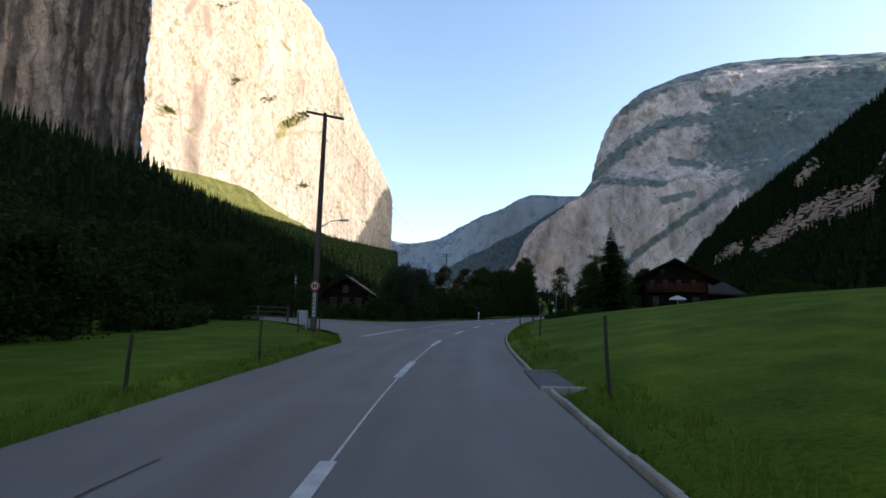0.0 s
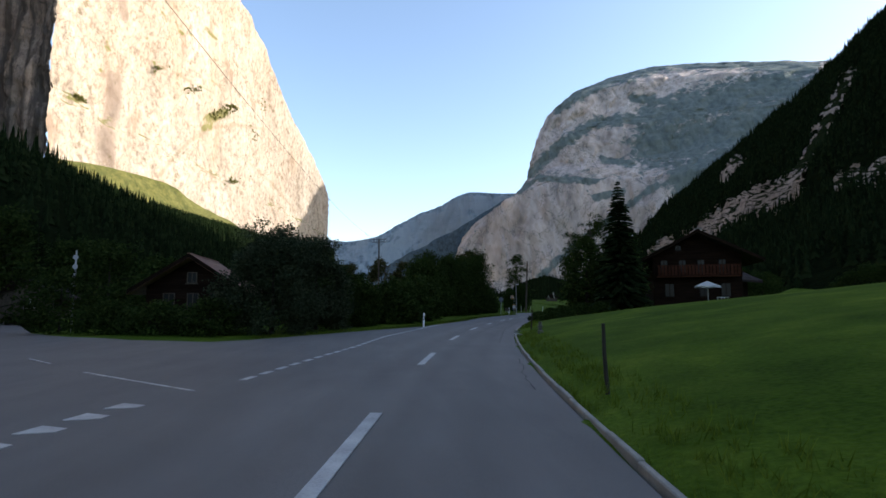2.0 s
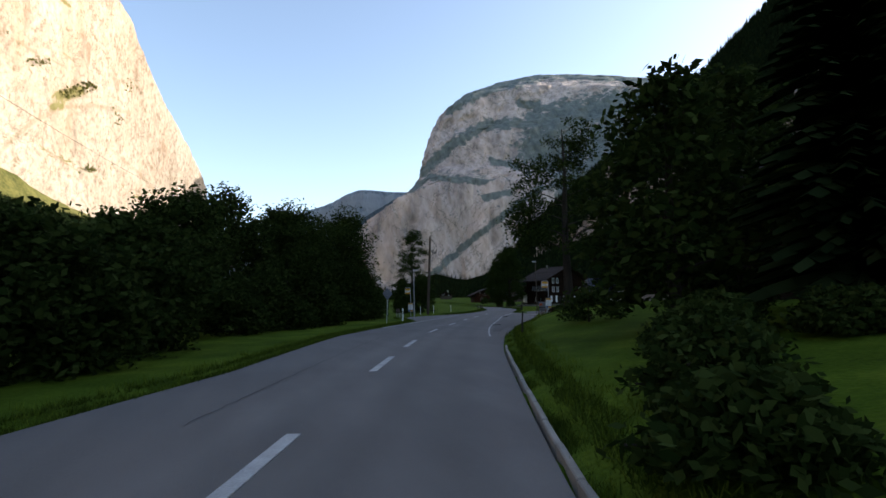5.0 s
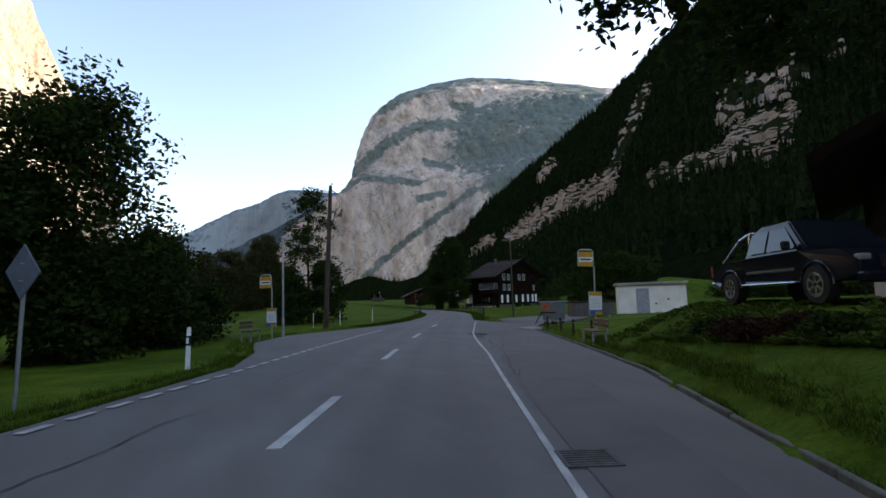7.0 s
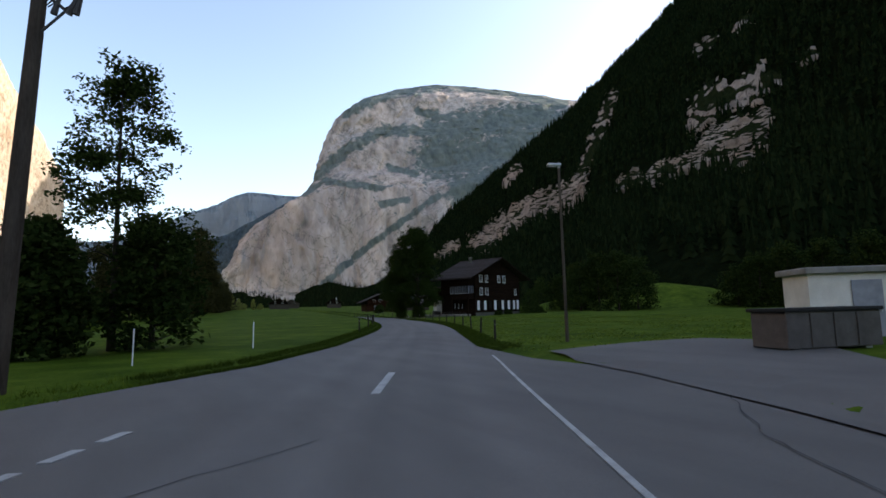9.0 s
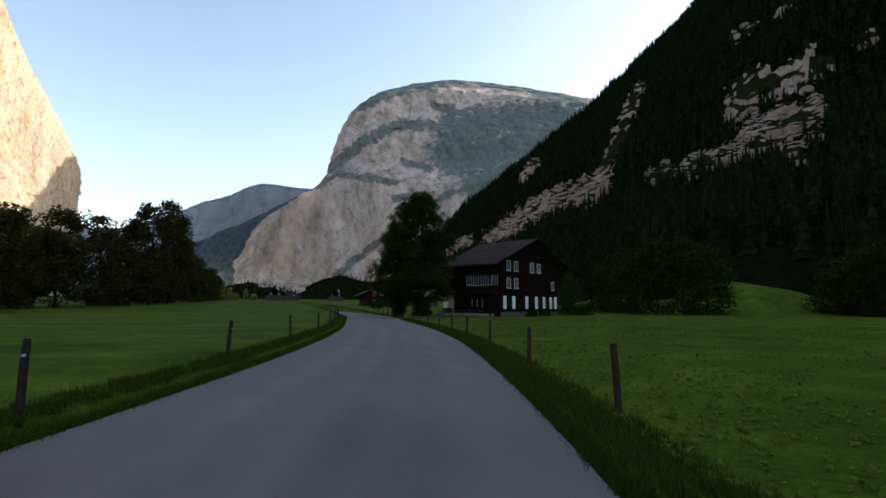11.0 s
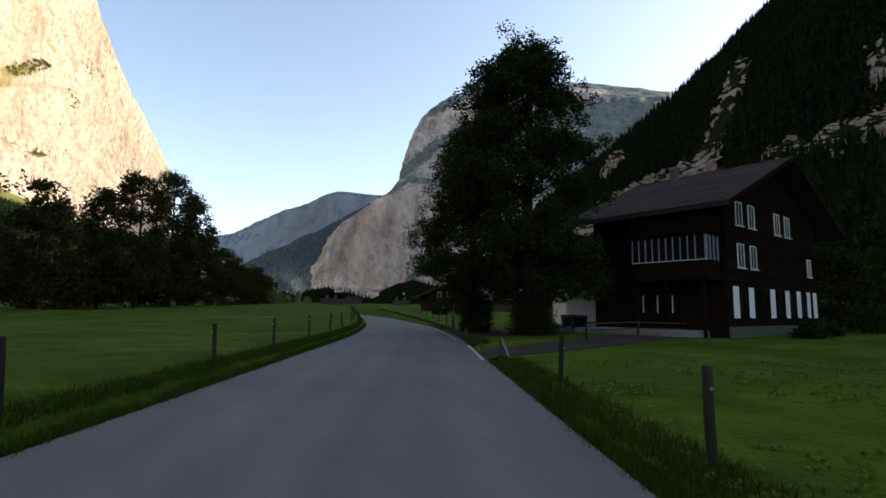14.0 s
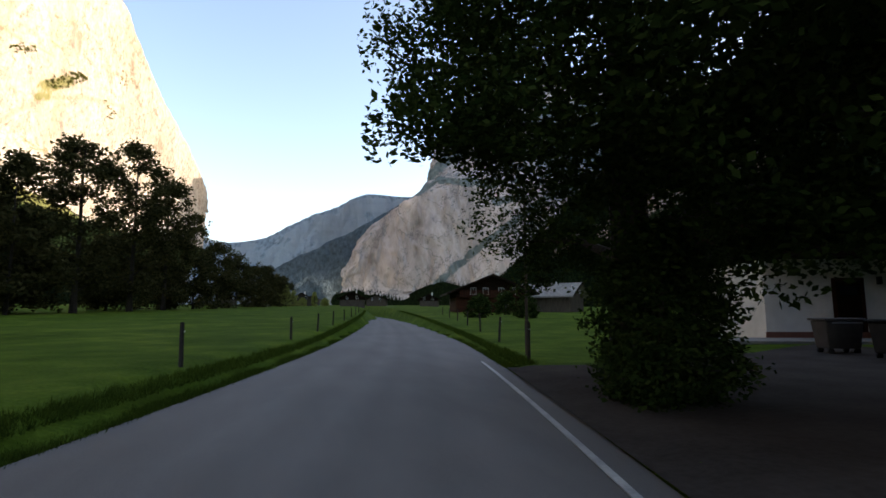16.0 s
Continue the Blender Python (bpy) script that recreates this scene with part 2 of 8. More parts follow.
def asphalt_material():
    m, nt, b = material("asphalt", 0.8, 0.0, 0.2)
    big = noise_fac(nt, 0.5, 4)
    tracks = noise_fac(nt, 0.9, 5, (1.6, 0.25, 1))
    grain = noise_fac(nt, 160, 2)
    c = ramp(nt, big, [(0.3, (0.104, 0.097, 0.093)), (0.7, (0.136, 0.127, 0.121))])
    c = mix(nt, 0.45, c, ramp(nt, tracks, [(0.35, (0.082, 0.077, 0.074)), (0.65, (0.147, 0.137, 0.130))]))
    c = mix(nt, 0.35, c, ramp(nt, grain, [(0.35, (0.06, 0.057, 0.055)), (0.65, (0.20, 0.187, 0.178))]))
    lane = nt.nodes.new("ShaderNodeAttribute")
    lane.attribute_name = "across"
    wander = plus(nt, noise_fac(nt, 0.35, 4), lane.outputs["Fac"], 0.05)
    worn = ramp(nt, wander, [(0.0, (0.94,) * 3), (0.30, (0.92,) * 3), (0.36, (1.06,) * 3), (0.43, (0.90,) * 3), (0.50, (1.06,) * 3), (0.555, (0.86,) * 3), (0.60, (0.98,) * 3), (0.665, (0.9,) * 3), (0.725, (1.07,) * 3), (0.80, (0.97,) * 3), (0.9, (0.88,) * 3)])
    c = mix(nt, 1.0, c, worn, "MULTIPLY")
    stain = noise_fac(nt, 0.16, 6, (1, 1, 1), 0.62)
    c = mix(nt, 1.0, c, ramp(nt, stain, [(0.36, (0.91, 0.9, 0.9)), (0.5, (1.0,) * 3), (0.66, (1.06, 1.055, 1.05))]), "MULTIPLY")
    nt.links.new(c, b.inputs["Base Color"])
    bumped(nt, b, grain, 0.35, 0.004)
    return m


def grass_material():
    m, nt, b = material("meadow_grass", 0.95, 0.0, 0.03)
    big, mid_, fine = noise_fac(nt, 0.06, 4), noise_fac(nt, 0.9, 5), noise_fac(nt, 14, 4, (1, 1, 0.4))
    c = ramp(nt, mid_, [(0.3, (0.034, 0.064, 0.006)), (0.52, (0.062, 0.108, 0.010)), (0.7, (0.115, 0.155, 0.020))])
    c = mix(nt, 0.5, c, ramp(nt, fine, [(0.3, (0.022, 0.044, 0.004)), (0.7, (0.105, 0.15, 0.02))]))
    c = mix(nt, 1.0, c, ramp(nt, big, [(0.35, (0.8, 0.86, 0.75)), (0.7, (1.0, 1.0, 1.0))]), "MULTIPLY")
    patch = noise_fac(nt, 0.28, 5, (1, 1, 1), 0.6)
    c = mix(nt, 1.0, c, ramp(nt, patch, [(0.36, (0.62, 0.68, 0.6)), (0.5, (0.92, 0.93, 0.9)), (0.64, (1.22, 1.12, 1.1))]), "MULTIPLY")
    nt.links.new(c, b.inputs["Base Color"])
    bumped(nt, b, fine, 0.9, 0.05)
    return m


M_ASPHALT = asphalt_material()
M_PATCH = plain("dark_asphalt", (0.042, 0.042, 0.045), (0.066, 0.066, 0.07), 1.2, 120, 0.75, bump=0.3, dist=0.004)
M_GRASS = grass_material()
M_CLIFF = cliff_material()
# Water streaks on a base darkened to put the wall's shade into it.
M_STAINED_SHADE = rock("stained_shaded_limestone", (0.30, 0.26, 0.23), (0.14, 0.12, 0.108), (0.04, 0.045, 0.02), 1.0, spots=0.6, stain=(0.075, 0.066, 0.06))
M_TALUS = plain("dry_alpine_grass", (0.045, 0.052, 0.013), (0.145, 0.138, 0.04), 0.03, 0.12, 0.9, bump=0.5, dist=3.0)
M_MOUNT = dome_material()
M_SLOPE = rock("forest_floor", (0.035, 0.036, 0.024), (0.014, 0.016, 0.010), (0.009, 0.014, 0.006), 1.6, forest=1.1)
M_BAND = rock("pale_rock_band", (0.47, 0.395, 0.355), (0.15, 0.13, 0.12), (0.02, 0.028, 0.012), 2.4, forest=0.05, spots=0.6, run=0.3)
# Haze over the far land is put into these pale blue colours.
M_FAR_HAZE = rock("distant_ridge_hazed", (0.36, 0.405, 0.46), (0.26, 0.315, 0.37), (0.27, 0.325, 0.37), 0.4, forest=0.3)
M_RIDGE_HAZE = rock("wooded_ridge_hazed", (0.17, 0.20, 0.235), (0.105, 0.13, 0.155), (0.095, 0.125, 0.145), 0.5, forest=0.75)
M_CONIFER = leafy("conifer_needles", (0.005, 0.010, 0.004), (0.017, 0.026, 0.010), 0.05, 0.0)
M_LEAF = leafy("broad_leaves", (0.010, 0.020, 0.005), (0.042, 0.062, 0.016), 0.25)
M_COPPER = leafy("copper_leaves", (0.012, 0.008, 0.005), (0.055, 0.03, 0.02), 0.2)
M_BELT = leafy("sycamore_leaves", (0.022, 0.026, 0.009), (0.085, 0.078, 0.03), 0.4)
M_WILLOW = leafy("willow_leaves", (0.016, 0.024, 0.012), (0.058, 0.072, 0.04), 0.25)
M_BARK = plain("bark", (0.012, 0.010, 0.008), (0.040, 0.032, 0.026), 4, 30, 0.9, bump=0.8, dist=0.03, stretch=(1, 1, 0.25))
M_CONCRETE = plain("kerb_concrete", (0.14, 0.135, 0.12), (0.30, 0.285, 0.26), 2, 60, 0.85, bump=0.3)
M_PAINT = plain("road_paint", (0.20, 0.20, 0.20), (0.46, 0.46, 0.45), 2.2, 35, 0.6, bump=0.15, dist=0.003)
M_WOOD = plain("weathered_wood", (0.03, 0.024, 0.018), (0.10, 0.08, 0.06), 5, 50, 0.85, bump=0.5, dist=0.01, stretch=(1, 1, 0.15))
M_DARKWOOD = plain("sun_burnt_timber", (0.006, 0.004, 0.003), (0.024, 0.0135, 0.009), 2.5, 40, 0.9, bump=0.4, dist=0.01, stretch=(0.3, 0.3, 2.0), per_piece=0.3, spec=0.04)
M_REDWOOD = plain("reddish_timber", (0.024, 0.009, 0.005), (0.07, 0.025, 0.013), 2.5, 40, 0.7, bump=0.4, dist=0.01, stretch=(0.3, 0.3, 2.0), per_piece=0.3, spec=0.06)
M_PLASTER = plain("white_plaster", (0.58, 0.55, 0.50), (0.78, 0.75, 0.70), 1.5, 30, 0.9, bump=0.25, dist=0.006)
M_WHITE = plain("white_paint", (0.66, 0.66, 0.66), (0.8, 0.8, 0.8), 4, 60, 0.5, bump=0.08, dist=0.002)
M_ROOF = plain("roof_tiles", (0.022, 0.017, 0.016), (0.060, 0.046, 0.042), 1.5, 25, 0.9, bump=0.4, dist=0.02, per_piece=0.35, spec=0.08)
M_METAL = plain("galvanised_steel", (0.30, 0.31, 0.32), (0.45, 0.46, 0.47), 6, 80, 0.45, metal=0.8, bump=0.05, dist=0.002)
M_GLASS, _nt, _b = material("window_glass", 0.06, 0.0, 0.6)
_b.inputs["Base Color"].default_value = (0.012, 0.014, 0.017, 1)
M_BLACK = plain("black_rubber", (0.012, 0.012, 0.012), (0.03, 0.03, 0.03), 5, 60, 0.8, bump=0.2, dist=0.004)


# ---- mesh helpers ----
def obj(name, bm, mat, parent=None, smooth=False):
    me = bpy.data.meshes.new(name)
    bm.to_mesh(me)
    bm.free()
    return wrap(name, me, mat, parent, smooth)


def wrap(name, me, mat, parent=None, smooth=False):
    if mat:
        me.materials.append(mat)
    if smooth:
        me.polygons.foreach_set("use_smooth", [True] * len(me.polygons))
    ob = new(name, me)
    if parent:
        ob.parent = parent
    return ob


def mesh_from(name, verts, faces, mat, parent=None, smooth=False):
    me = bpy.data.meshes.new(name)
    me.from_pydata([tuple(v) for v in verts], [], [tuple(f) for f in faces])
    me.update()
    return wrap(name, me, mat, parent, smooth)


def part(name, bm, mat, parent, label=""):
    ob = obj(name, bm, mat, parent)
    return tagged(ob, label) if label else ob


def thing(name, label, category, m=None, group="", kind=""):
    ob = new(name)
    ob.empty_display_size = 0.3
    if m is not None:
        ob.matrix_basis = m
    return tagged(ob, label, category, group, kind)


def box(bm, x0, x1, y0, y1, z0, z1, bevel=0.0, m=None):
    r = bmesh.ops.create_cube(bm, size=1.0)
    mm = Matrix.Translation(((x0 + x1) / 2, (y0 + y1) / 2, (z0 + z1) / 2)) @ Matrix.Diagonal((x1 - x0, y1 - y0, z1 - z0, 1))
    if m is not None:
        mm = m @ mm
    bmesh.ops.transform(bm, matrix=mm, verts=r["verts"])
    if bevel:
        edges = list({e for v in r["verts"] for e in v.link_edges})
        bmesh.ops.bevel(bm, geom=edges, offset=bevel, segments=1, affect="EDGES")
    return bm


def boxes(*rows, bevel=0.0):
    bm = bmesh.new()
    for r in rows:
        box(bm, *r, bevel=bevel)
    return bm


def tube(bm, pts, radii, sides=8, cap=True):
    """A tapered, bent tube through the points."""
    rings = []
    pts = [Vector(p) for p in pts]
    for i, p in enumerate(pts):
        d = (pts[min(i + 1, len(pts) - 1)] - pts[max(i - 1, 0)]).normalized()
        side = d.cross(Vector((0, 0, 1)) if abs(d.z) < 0.9 else Vector((1, 0, 0))).normalized()
        up = side.cross(d)
        rings.append([bm.verts.new(p + (side * math.cos(a) + up * math.sin(a)) * radii[i]) for a in (2 * math.pi * k / sides for k in range(sides))])
    for a, b in zip(rings, rings[1:]):
        for k in range(sides):
            bm.faces.new((a[k], a[(k + 1) % sides], b[(k + 1) % sides], b[k]))
    if cap:
        bm.faces.new(rings[0])
        bm.faces.new(rings[-1][::-1])
    return bm


def rod(p, q, r, sides=8, r2=None):
    return tube(bmesh.new(), [p, q], [r, r if r2 is None else r2], sides)


# ---- the road's line: a reference curve with arc length, s along it and d to its right ----
LINE = [(-0.3, -60), (-0.1, -25), (0.0, 0.0), (0.25, 12.0), (1.2, 23.0), (3.1, 34.0), (5.6, 44.7), (8.8, 55.5), (12.6, 66.0), (17.0, 77.0),
        (22.2, 88.2), (27.6, 99.6), (33.3, 110.9), (39.2, 121.8), (44.7, 132.2), (49.8, 143.1), (54.3, 154.3), (58.2, 165.6), (61.8, 176.4),
        (65.3, 187.0), (68.6, 199.0), (71.6, 212.0), (77.0, 240.0), (83.0, 275.0), (90.0, 320.0), (97.0, 380.0), (100.0, 470.0), (96.0, 600.0)]


def catmull(pts, per=12):
    p = np.array([pts[0], *pts, pts[-1]], float)
    out = []
    for i in range(1, len(p) - 2):
        a, b, c, d = p[i - 1], p[i], p[i + 1], p[i + 2]
        for u in np.linspace(0, 1, per, endpoint=False):
            out.append(0.5 * (2 * b + (c - a) * u + (2 * a - 5 * b + 4 * c - d) * u * u + (3 * b - a - 3 * c + d) * u ** 3))
    out.append(p[-2])
    return np.array(out)


RL = catmull(LINE)
RS = np.concatenate([[0], np.cumsum(np.hypot(*np.diff(RL, axis=0).T))])
RS -= np.interp(0.0, RL[:, 1], RS)


def on(s, d=0.0, z=0.0):
    """World place at s metres along the line and d to its right."""
    x, y = np.interp(s, RS, RL[:, 0]), np.interp(s, RS, RL[:, 1])
    x2, y2 = np.interp(s + 0.5, RS, RL[:, 0]), np.interp(s + 0.5, RS, RL[:, 1])
    l = math.hypot(x2 - x, y2 - y) or 1
    return Vector((x + (y2 - y) / l * d, y - (x2 - x) / l * d, z))


def bearing(s):
    """The line's heading as a turn about z, in degrees."""
    a, b = on(s - 0.5), on(s + 0.5)
    return math.degrees(math.atan2(-(b.x - a.x), b.y - a.y))


def to_sd(X, Y):
    """s and d of places, as arrays."""
    X, Y = np.atleast_1d(np.asarray(X, float)), np.atleast_1d(np.asarray(Y, float))
    bd, bs, sg = np.full(X.shape, 1e18), np.zeros(X.shape), np.ones(X.shape)
    for i in range(0, len(RL) - 1, 2):
        j = min(i + 2, len(RL) - 1)
        a, u = RL[i], RL[j] - RL[i]
        l2 = u @ u
        k = np.clip(((X - a[0]) * u[0] + (Y - a[1]) * u[1]) / l2, 0, 1)
        rx, ry = X - a[0] - k * u[0], Y - a[1] - k * u[1]
        q = rx * rx + ry * ry
        near = q < bd
        bd = np.where(near, q, bd)
        bs = np.where(near, RS[i] + k * (RS[j] - RS[i]), bs)
        sg = np.where(near, np.sign(u[1] * rx - u[0] * ry), sg)
    return bs, sg * np.sqrt(bd)


# left and right edges of the asphalt along s
EDGE_L = [(-60, -4.1), (12, -4.05), (19, -4.4), (24, -6.2), (27, -8.0), (30, -11.0), (40, -11.5), (43, -9.2), (46, -8.2), (50, -7.0), (56, -5.1), (68, -4.7),
          (80, -5.6), (90, -5.4), (97, -5.2), (101, -6.1), (106, -8.0), (111, -8.2), (115, -6.6), (121, -4.6), (128, -3.9), (145, -3.75), (700, -3.8)]
EDGE_R = [(-60, 1.7), (12, 1.62), (30, 1.35), (41, 1.12), (50, 0.92), (61, 0.9), (72, 1.2), (81, 1.68), (84, 2.2), (88.6, 2.85), (90, 3.05), (94, 3.65), (98, 3.9), (102, 4.05), (106, 4.12), (110, 4.15), (112, 4.6),
          (116, 5.2), (121, 2.7), (126, 1.6), (137, 1.5), (154, 1.75), (180, 1.7), (205, 1.9), (700, 1.9)]
# first slope and final height of the land to the right
RISE_R = [(-60, 0.2), (40, 0.2), (58, 0.18), (70, 0.13), (78, 0.28), (86, 0.65), (96, 0.5), (102, 0.3), (108, 0.10), (120, 0.05), (180, 0.02), (700, 0.02)]
TOP_R = [(-60, 6.0), (30, 5.6), (56, 4.2), (66, 2.0), (74, 1.35), (84, 1.28), (96, 1.2), (102, 1.1), (110, 0.72), (117, 0.2), (124, 0.1), (150, 0.2), (180, 0.1), (700, 0.1)]


# middle of the stream
STREAM = [(-60, -36), (45, -31), (70, -25), (90, -22.5), (120, -26), (135, -29.5), (165, -37), (225, -50)]


def curve_at(rows, s):
    return np.interp(s, [r[0] for r in rows], [r[1] for r in rows])


def height(X, Y):
    """The land's height."""
    s, d = to_sd(X, Y)
    el, er = curve_at(EDGE_L, s), curve_at(EDGE_R, s)
    top, rise = curve_at(TOP_R, s), curve_at(RISE_R, s)
    r = np.maximum(d - er - 0.15 - np.interp(s, [96, 99, 106, 109], [0, 1.3, 1.3, 0]), 0)
    h = np.where(d > er, 0.07 + top * (1 - np.exp(-rise * r / top)), 0.0)
    l = np.maximum(el - d, 0)
    h = np.where(d < el, np.interp(s, [100, 130, 150], [0.0, 0.12, 0.3]) * np.clip(l / 1.2, 0, 1) + np.interp(s, [20, 24, 44, 48], [0.03, -0.03, -0.03, 0.03]), h)
    h = h - 1.6 * np.clip((7.0 - np.abs(d - curve_at(STREAM, s))) / 2.5, 0, 1) * np.clip((s + 40) / 10, 0, 1) * np.clip((225 - s) / 10, 0, 1)
    h = h + np.where(s > 215, np.minimum((s - 215) * 0.018, 7), 0)
    flat = np.clip((d - 5.8) / 1.8, 0, 1) * np.clip((24 - d) / 4, 0, 1) * np.clip((s - 84) / 5, 0, 1) * np.clip((103 - s) / 3.5, 0, 1)
    h = h * (1 - flat) + 1.09 * flat
    wave = 0.10 * np.sin(np.asarray(X) * 0.31 + 1.3) * np.sin(np.asarray(Y) * 0.23) * np.clip((np.abs(d + 1.2) - 5) / 8, 0, 1) * (1 - flat)
    for kx, ky, kr, kh in ((152, 193, 13, 8.5), (138, 217, 11, 3.5)):
        wave = wave + kh * np.exp(-((np.asarray(X) - kx) ** 2 + (np.asarray(Y) - ky) ** 2) / (kr * kr))
    inside = (d > el - 0.4) & (d < er + np.interp(s, [17, 19, 25, 27, 109, 110], [0.38, 0.47, 0.47, 0.38, 0.38, 0.3]))
    return np.where(inside, -0.12, h + wave)


def ground_z(x, y):
    return float(height([x], [y])[0])


def stand(s, d, dz=0.0):
    p = on(s, d)
    p.z = ground_z(p.x, p.y) + dz
    return p


# ---- ground, one sheet to the horizon ----
def axis(lo, hi, far_lo, far_hi, step):
    fine = np.arange(lo, hi + 0.01, step)
    grow = np.cumsum(step * 1.28 ** np.arange(1, 60))
    left = lo - grow[grow < lo - far_lo][::-1]
    right = hi + grow[grow < far_hi - hi]
    return np.concatenate([[far_lo], left, fine, right, [far_hi]])


def grid_mesh(name, X, Y, Z, mat, smooth=True):
    n, m = X.shape
    verts = np.stack([X, Y, Z], -1).reshape(-1, 3)
    idx = np.arange(n * m).reshape(n, m)
    faces = np.stack([idx[:-1, :-1], idx[:-1, 1:], idx[1:, 1:], idx[1:, :-1]], -1).reshape(-1, 4)
    me = bpy.data.meshes.new(name)
    me.vertices.add(len(verts))
    me.vertices.foreach_set("co", verts.ravel())
    me.loops.add(faces.size)
    me.loops.foreach_set("vertex_index", faces.ravel())
    me.polygons.add(len(faces))
    me.polygons.foreach_set("loop_start", np.arange(0, faces.size, 4))
    me.update(calc_edges=True)
    return wrap(name, me, mat, None, smooth)


gx, gy = axis(-34, 96, -4800, 4800, 1.0), axis(-6, 232, -4800, 4900, 1.0)
GX, GY = np.meshgrid(gx, gy)
GZ = height(GX.ravel(), GY.ravel()).reshape(GX.shape)
ground = grid_mesh("ground", GX, GY, GZ, M_GRASS)
tagged(ground, "green alpine meadow on the valley floor", "meadow", kind="structure")


# ---- road: one asphalt sheet with lay-bys, side road and driveways ----
def strip(name, rows, mat, z, label, category="road", follow=False, rise=0.055):
    """A sheet between left and right edges: rows of (left point, right point), cut into lanes."""
    n = 9
    verts, faces = [], []
    if follow:
        n = 17
        rows = [(p[0].lerp(q[0], k / 8), p[1].lerp(q[1], k / 8)) for p, q in zip(rows, rows[1:]) for k in range(8)] + [rows[-1]]
    for a, b in rows:
        for k in range(n):
            u = k / (n - 1)
            p = a.lerp(b, u)
            verts.append((p.x, p.y, max(z, ground_z(p.x, p.y) + rise) if follow else z - 0.02 * (2 * u - 1) ** 2))
    for i in range(len(rows) - 1):
        for k in range(n - 1):
            q = i * n + k
            faces.append((q, q + 1, q + n + 1, q + n))
    ob = mesh_from(name, verts, faces, mat, None, True)
    v = np.array(verts)
    lane = ob.data.attributes.new("across", "FLOAT", "POINT")
    lane.data.foreach_set("value", np.clip((to_sd(v[:, 0], v[:, 1])[1] + 5.0) / 8.0, 0, 1))
    return tagged(ob, label, category, kind="structure")


strip("road", [(on(s, curve_at(EDGE_L, s)), on(s, curve_at(EDGE_R, s))) for s in np.arange(-58, 590, 1.0)], M_ASPHALT, 0.02, "grey asphalt valley road with worn surface")


# ---- mountains ----
def rumple(P, amp, size, seed=0.0, vertical=0.35):
    """Push points about by fractal noise; vertical below 1 draws the forms out down the face."""
    out = np.empty_like(P)
    for i, p in enumerate(P):
        v = Vector((p[0] / size + seed, p[1] / size, p[2] / size * vertical))
        n = noise.fractal(v, 0.9, 2.1, 6)
        w = noise.fractal(v * 1.7 + Vector((31, 7, 3)), 0.9, 2.1, 5)
        out[i] = (n * amp, w * amp, 0.25 * w * amp)
    return P + out


def depth_in(P, eye, lines):
    """How deep places lie inside bands round lines of (bearing, elevation) with a half width, as seen from an eye (below 0 outside)."""
    dx, dy, dz = P[..., 0] - eye[0], P[..., 1] - eye[1], P[..., 2] - 1.3
    az, el = np.degrees(np.arctan2(dx, dy)), np.degrees(np.arctan2(dz, np.hypot(dx, dy)))
    depth = np.full(az.shape, -9.0)
    for line, half in lines:
        for (a0, e0), (a1, e1) in zip(line, line[1:]):
            u, v = a1 - a0, e1 - e0
            k = np.clip(((az - a0) * u + (el - e0) * v) / (u * u + v * v), 0, 1)
            depth = np.maximum(depth, 1 - np.hypot(az - a0 - k * u, el - e0 - k * v) / half)
    return depth


def loft(name, rails, across, along, mat, amp, size, seed, label, category="mountain", fine=0.0, marks=()):
    """A land form lofted over rails (each a list of places along the form), from its foot to its top."""
    rails = [catmull(r, 8) for r in rails]
    u = np.linspace(0, 1, along)
    lines = []
    for r in rails:
        t = np.linspace(0, 1, len(r))
        lines.append(np.stack([np.interp(u, t, r[:, k]) for k in range(3)], 1))
    lines = np.array(lines)
    v = np.linspace(0, len(rails) - 1, across)
    G = np.empty((across, along, 3))
    for i, q in enumerate(v):
        k = min(int(q), len(rails) - 2)
        G[i] = lines[k] * (1 - (q - k)) + lines[k + 1] * (q - k)
    P = rumple(G.reshape(-1, 3), amp, size, seed)
    if fine:
        P = rumple(P, amp * fine, size * 0.22, seed + 5.0, 0.6)
    P = P.reshape(G.shape)
    ob = grid_mesh(name, P[..., 0], P[..., 1], P[..., 2], mat, True)
    tagged(ob, label, category, kind="structure")
    for key, eye, lines in marks:
        at = ob.data.attributes.new(key, "FLOAT", "POINT")
        at.data.foreach_set("value", np.clip(depth_in(P, eye, lines) * 0.5 + 0.5, 0, 1).ravel())
    return P


def polar(rows, eye, k=1.0):
    """Places from (bearing, distance, elevation) as seen from an eye."""
    return [(eye[0] + k * d * math.sin(radians(a)), eye[1] + k * d * math.cos(radians(a)), 1.3 + k * d * math.tan(radians(e))) for a, d, e in rows]


E0, E1, E2 = (0, 6), (32, 108), (41, 125)
# old water stains, fissures and ledges on the sunlit wall
WALL_STAINS = [([(-26.1, 20.4), (-26.0, 18.3), (-26.3, 16.4)], 0.6), ([(-26.5, 15.5), (-26.2, 13.4)], 0.8), ([(-26.1, 27.7), (-25.6, 25.6)], 0.5), ([(-27.1, 28.2), (-27.8, 27.1)], 0.4)]
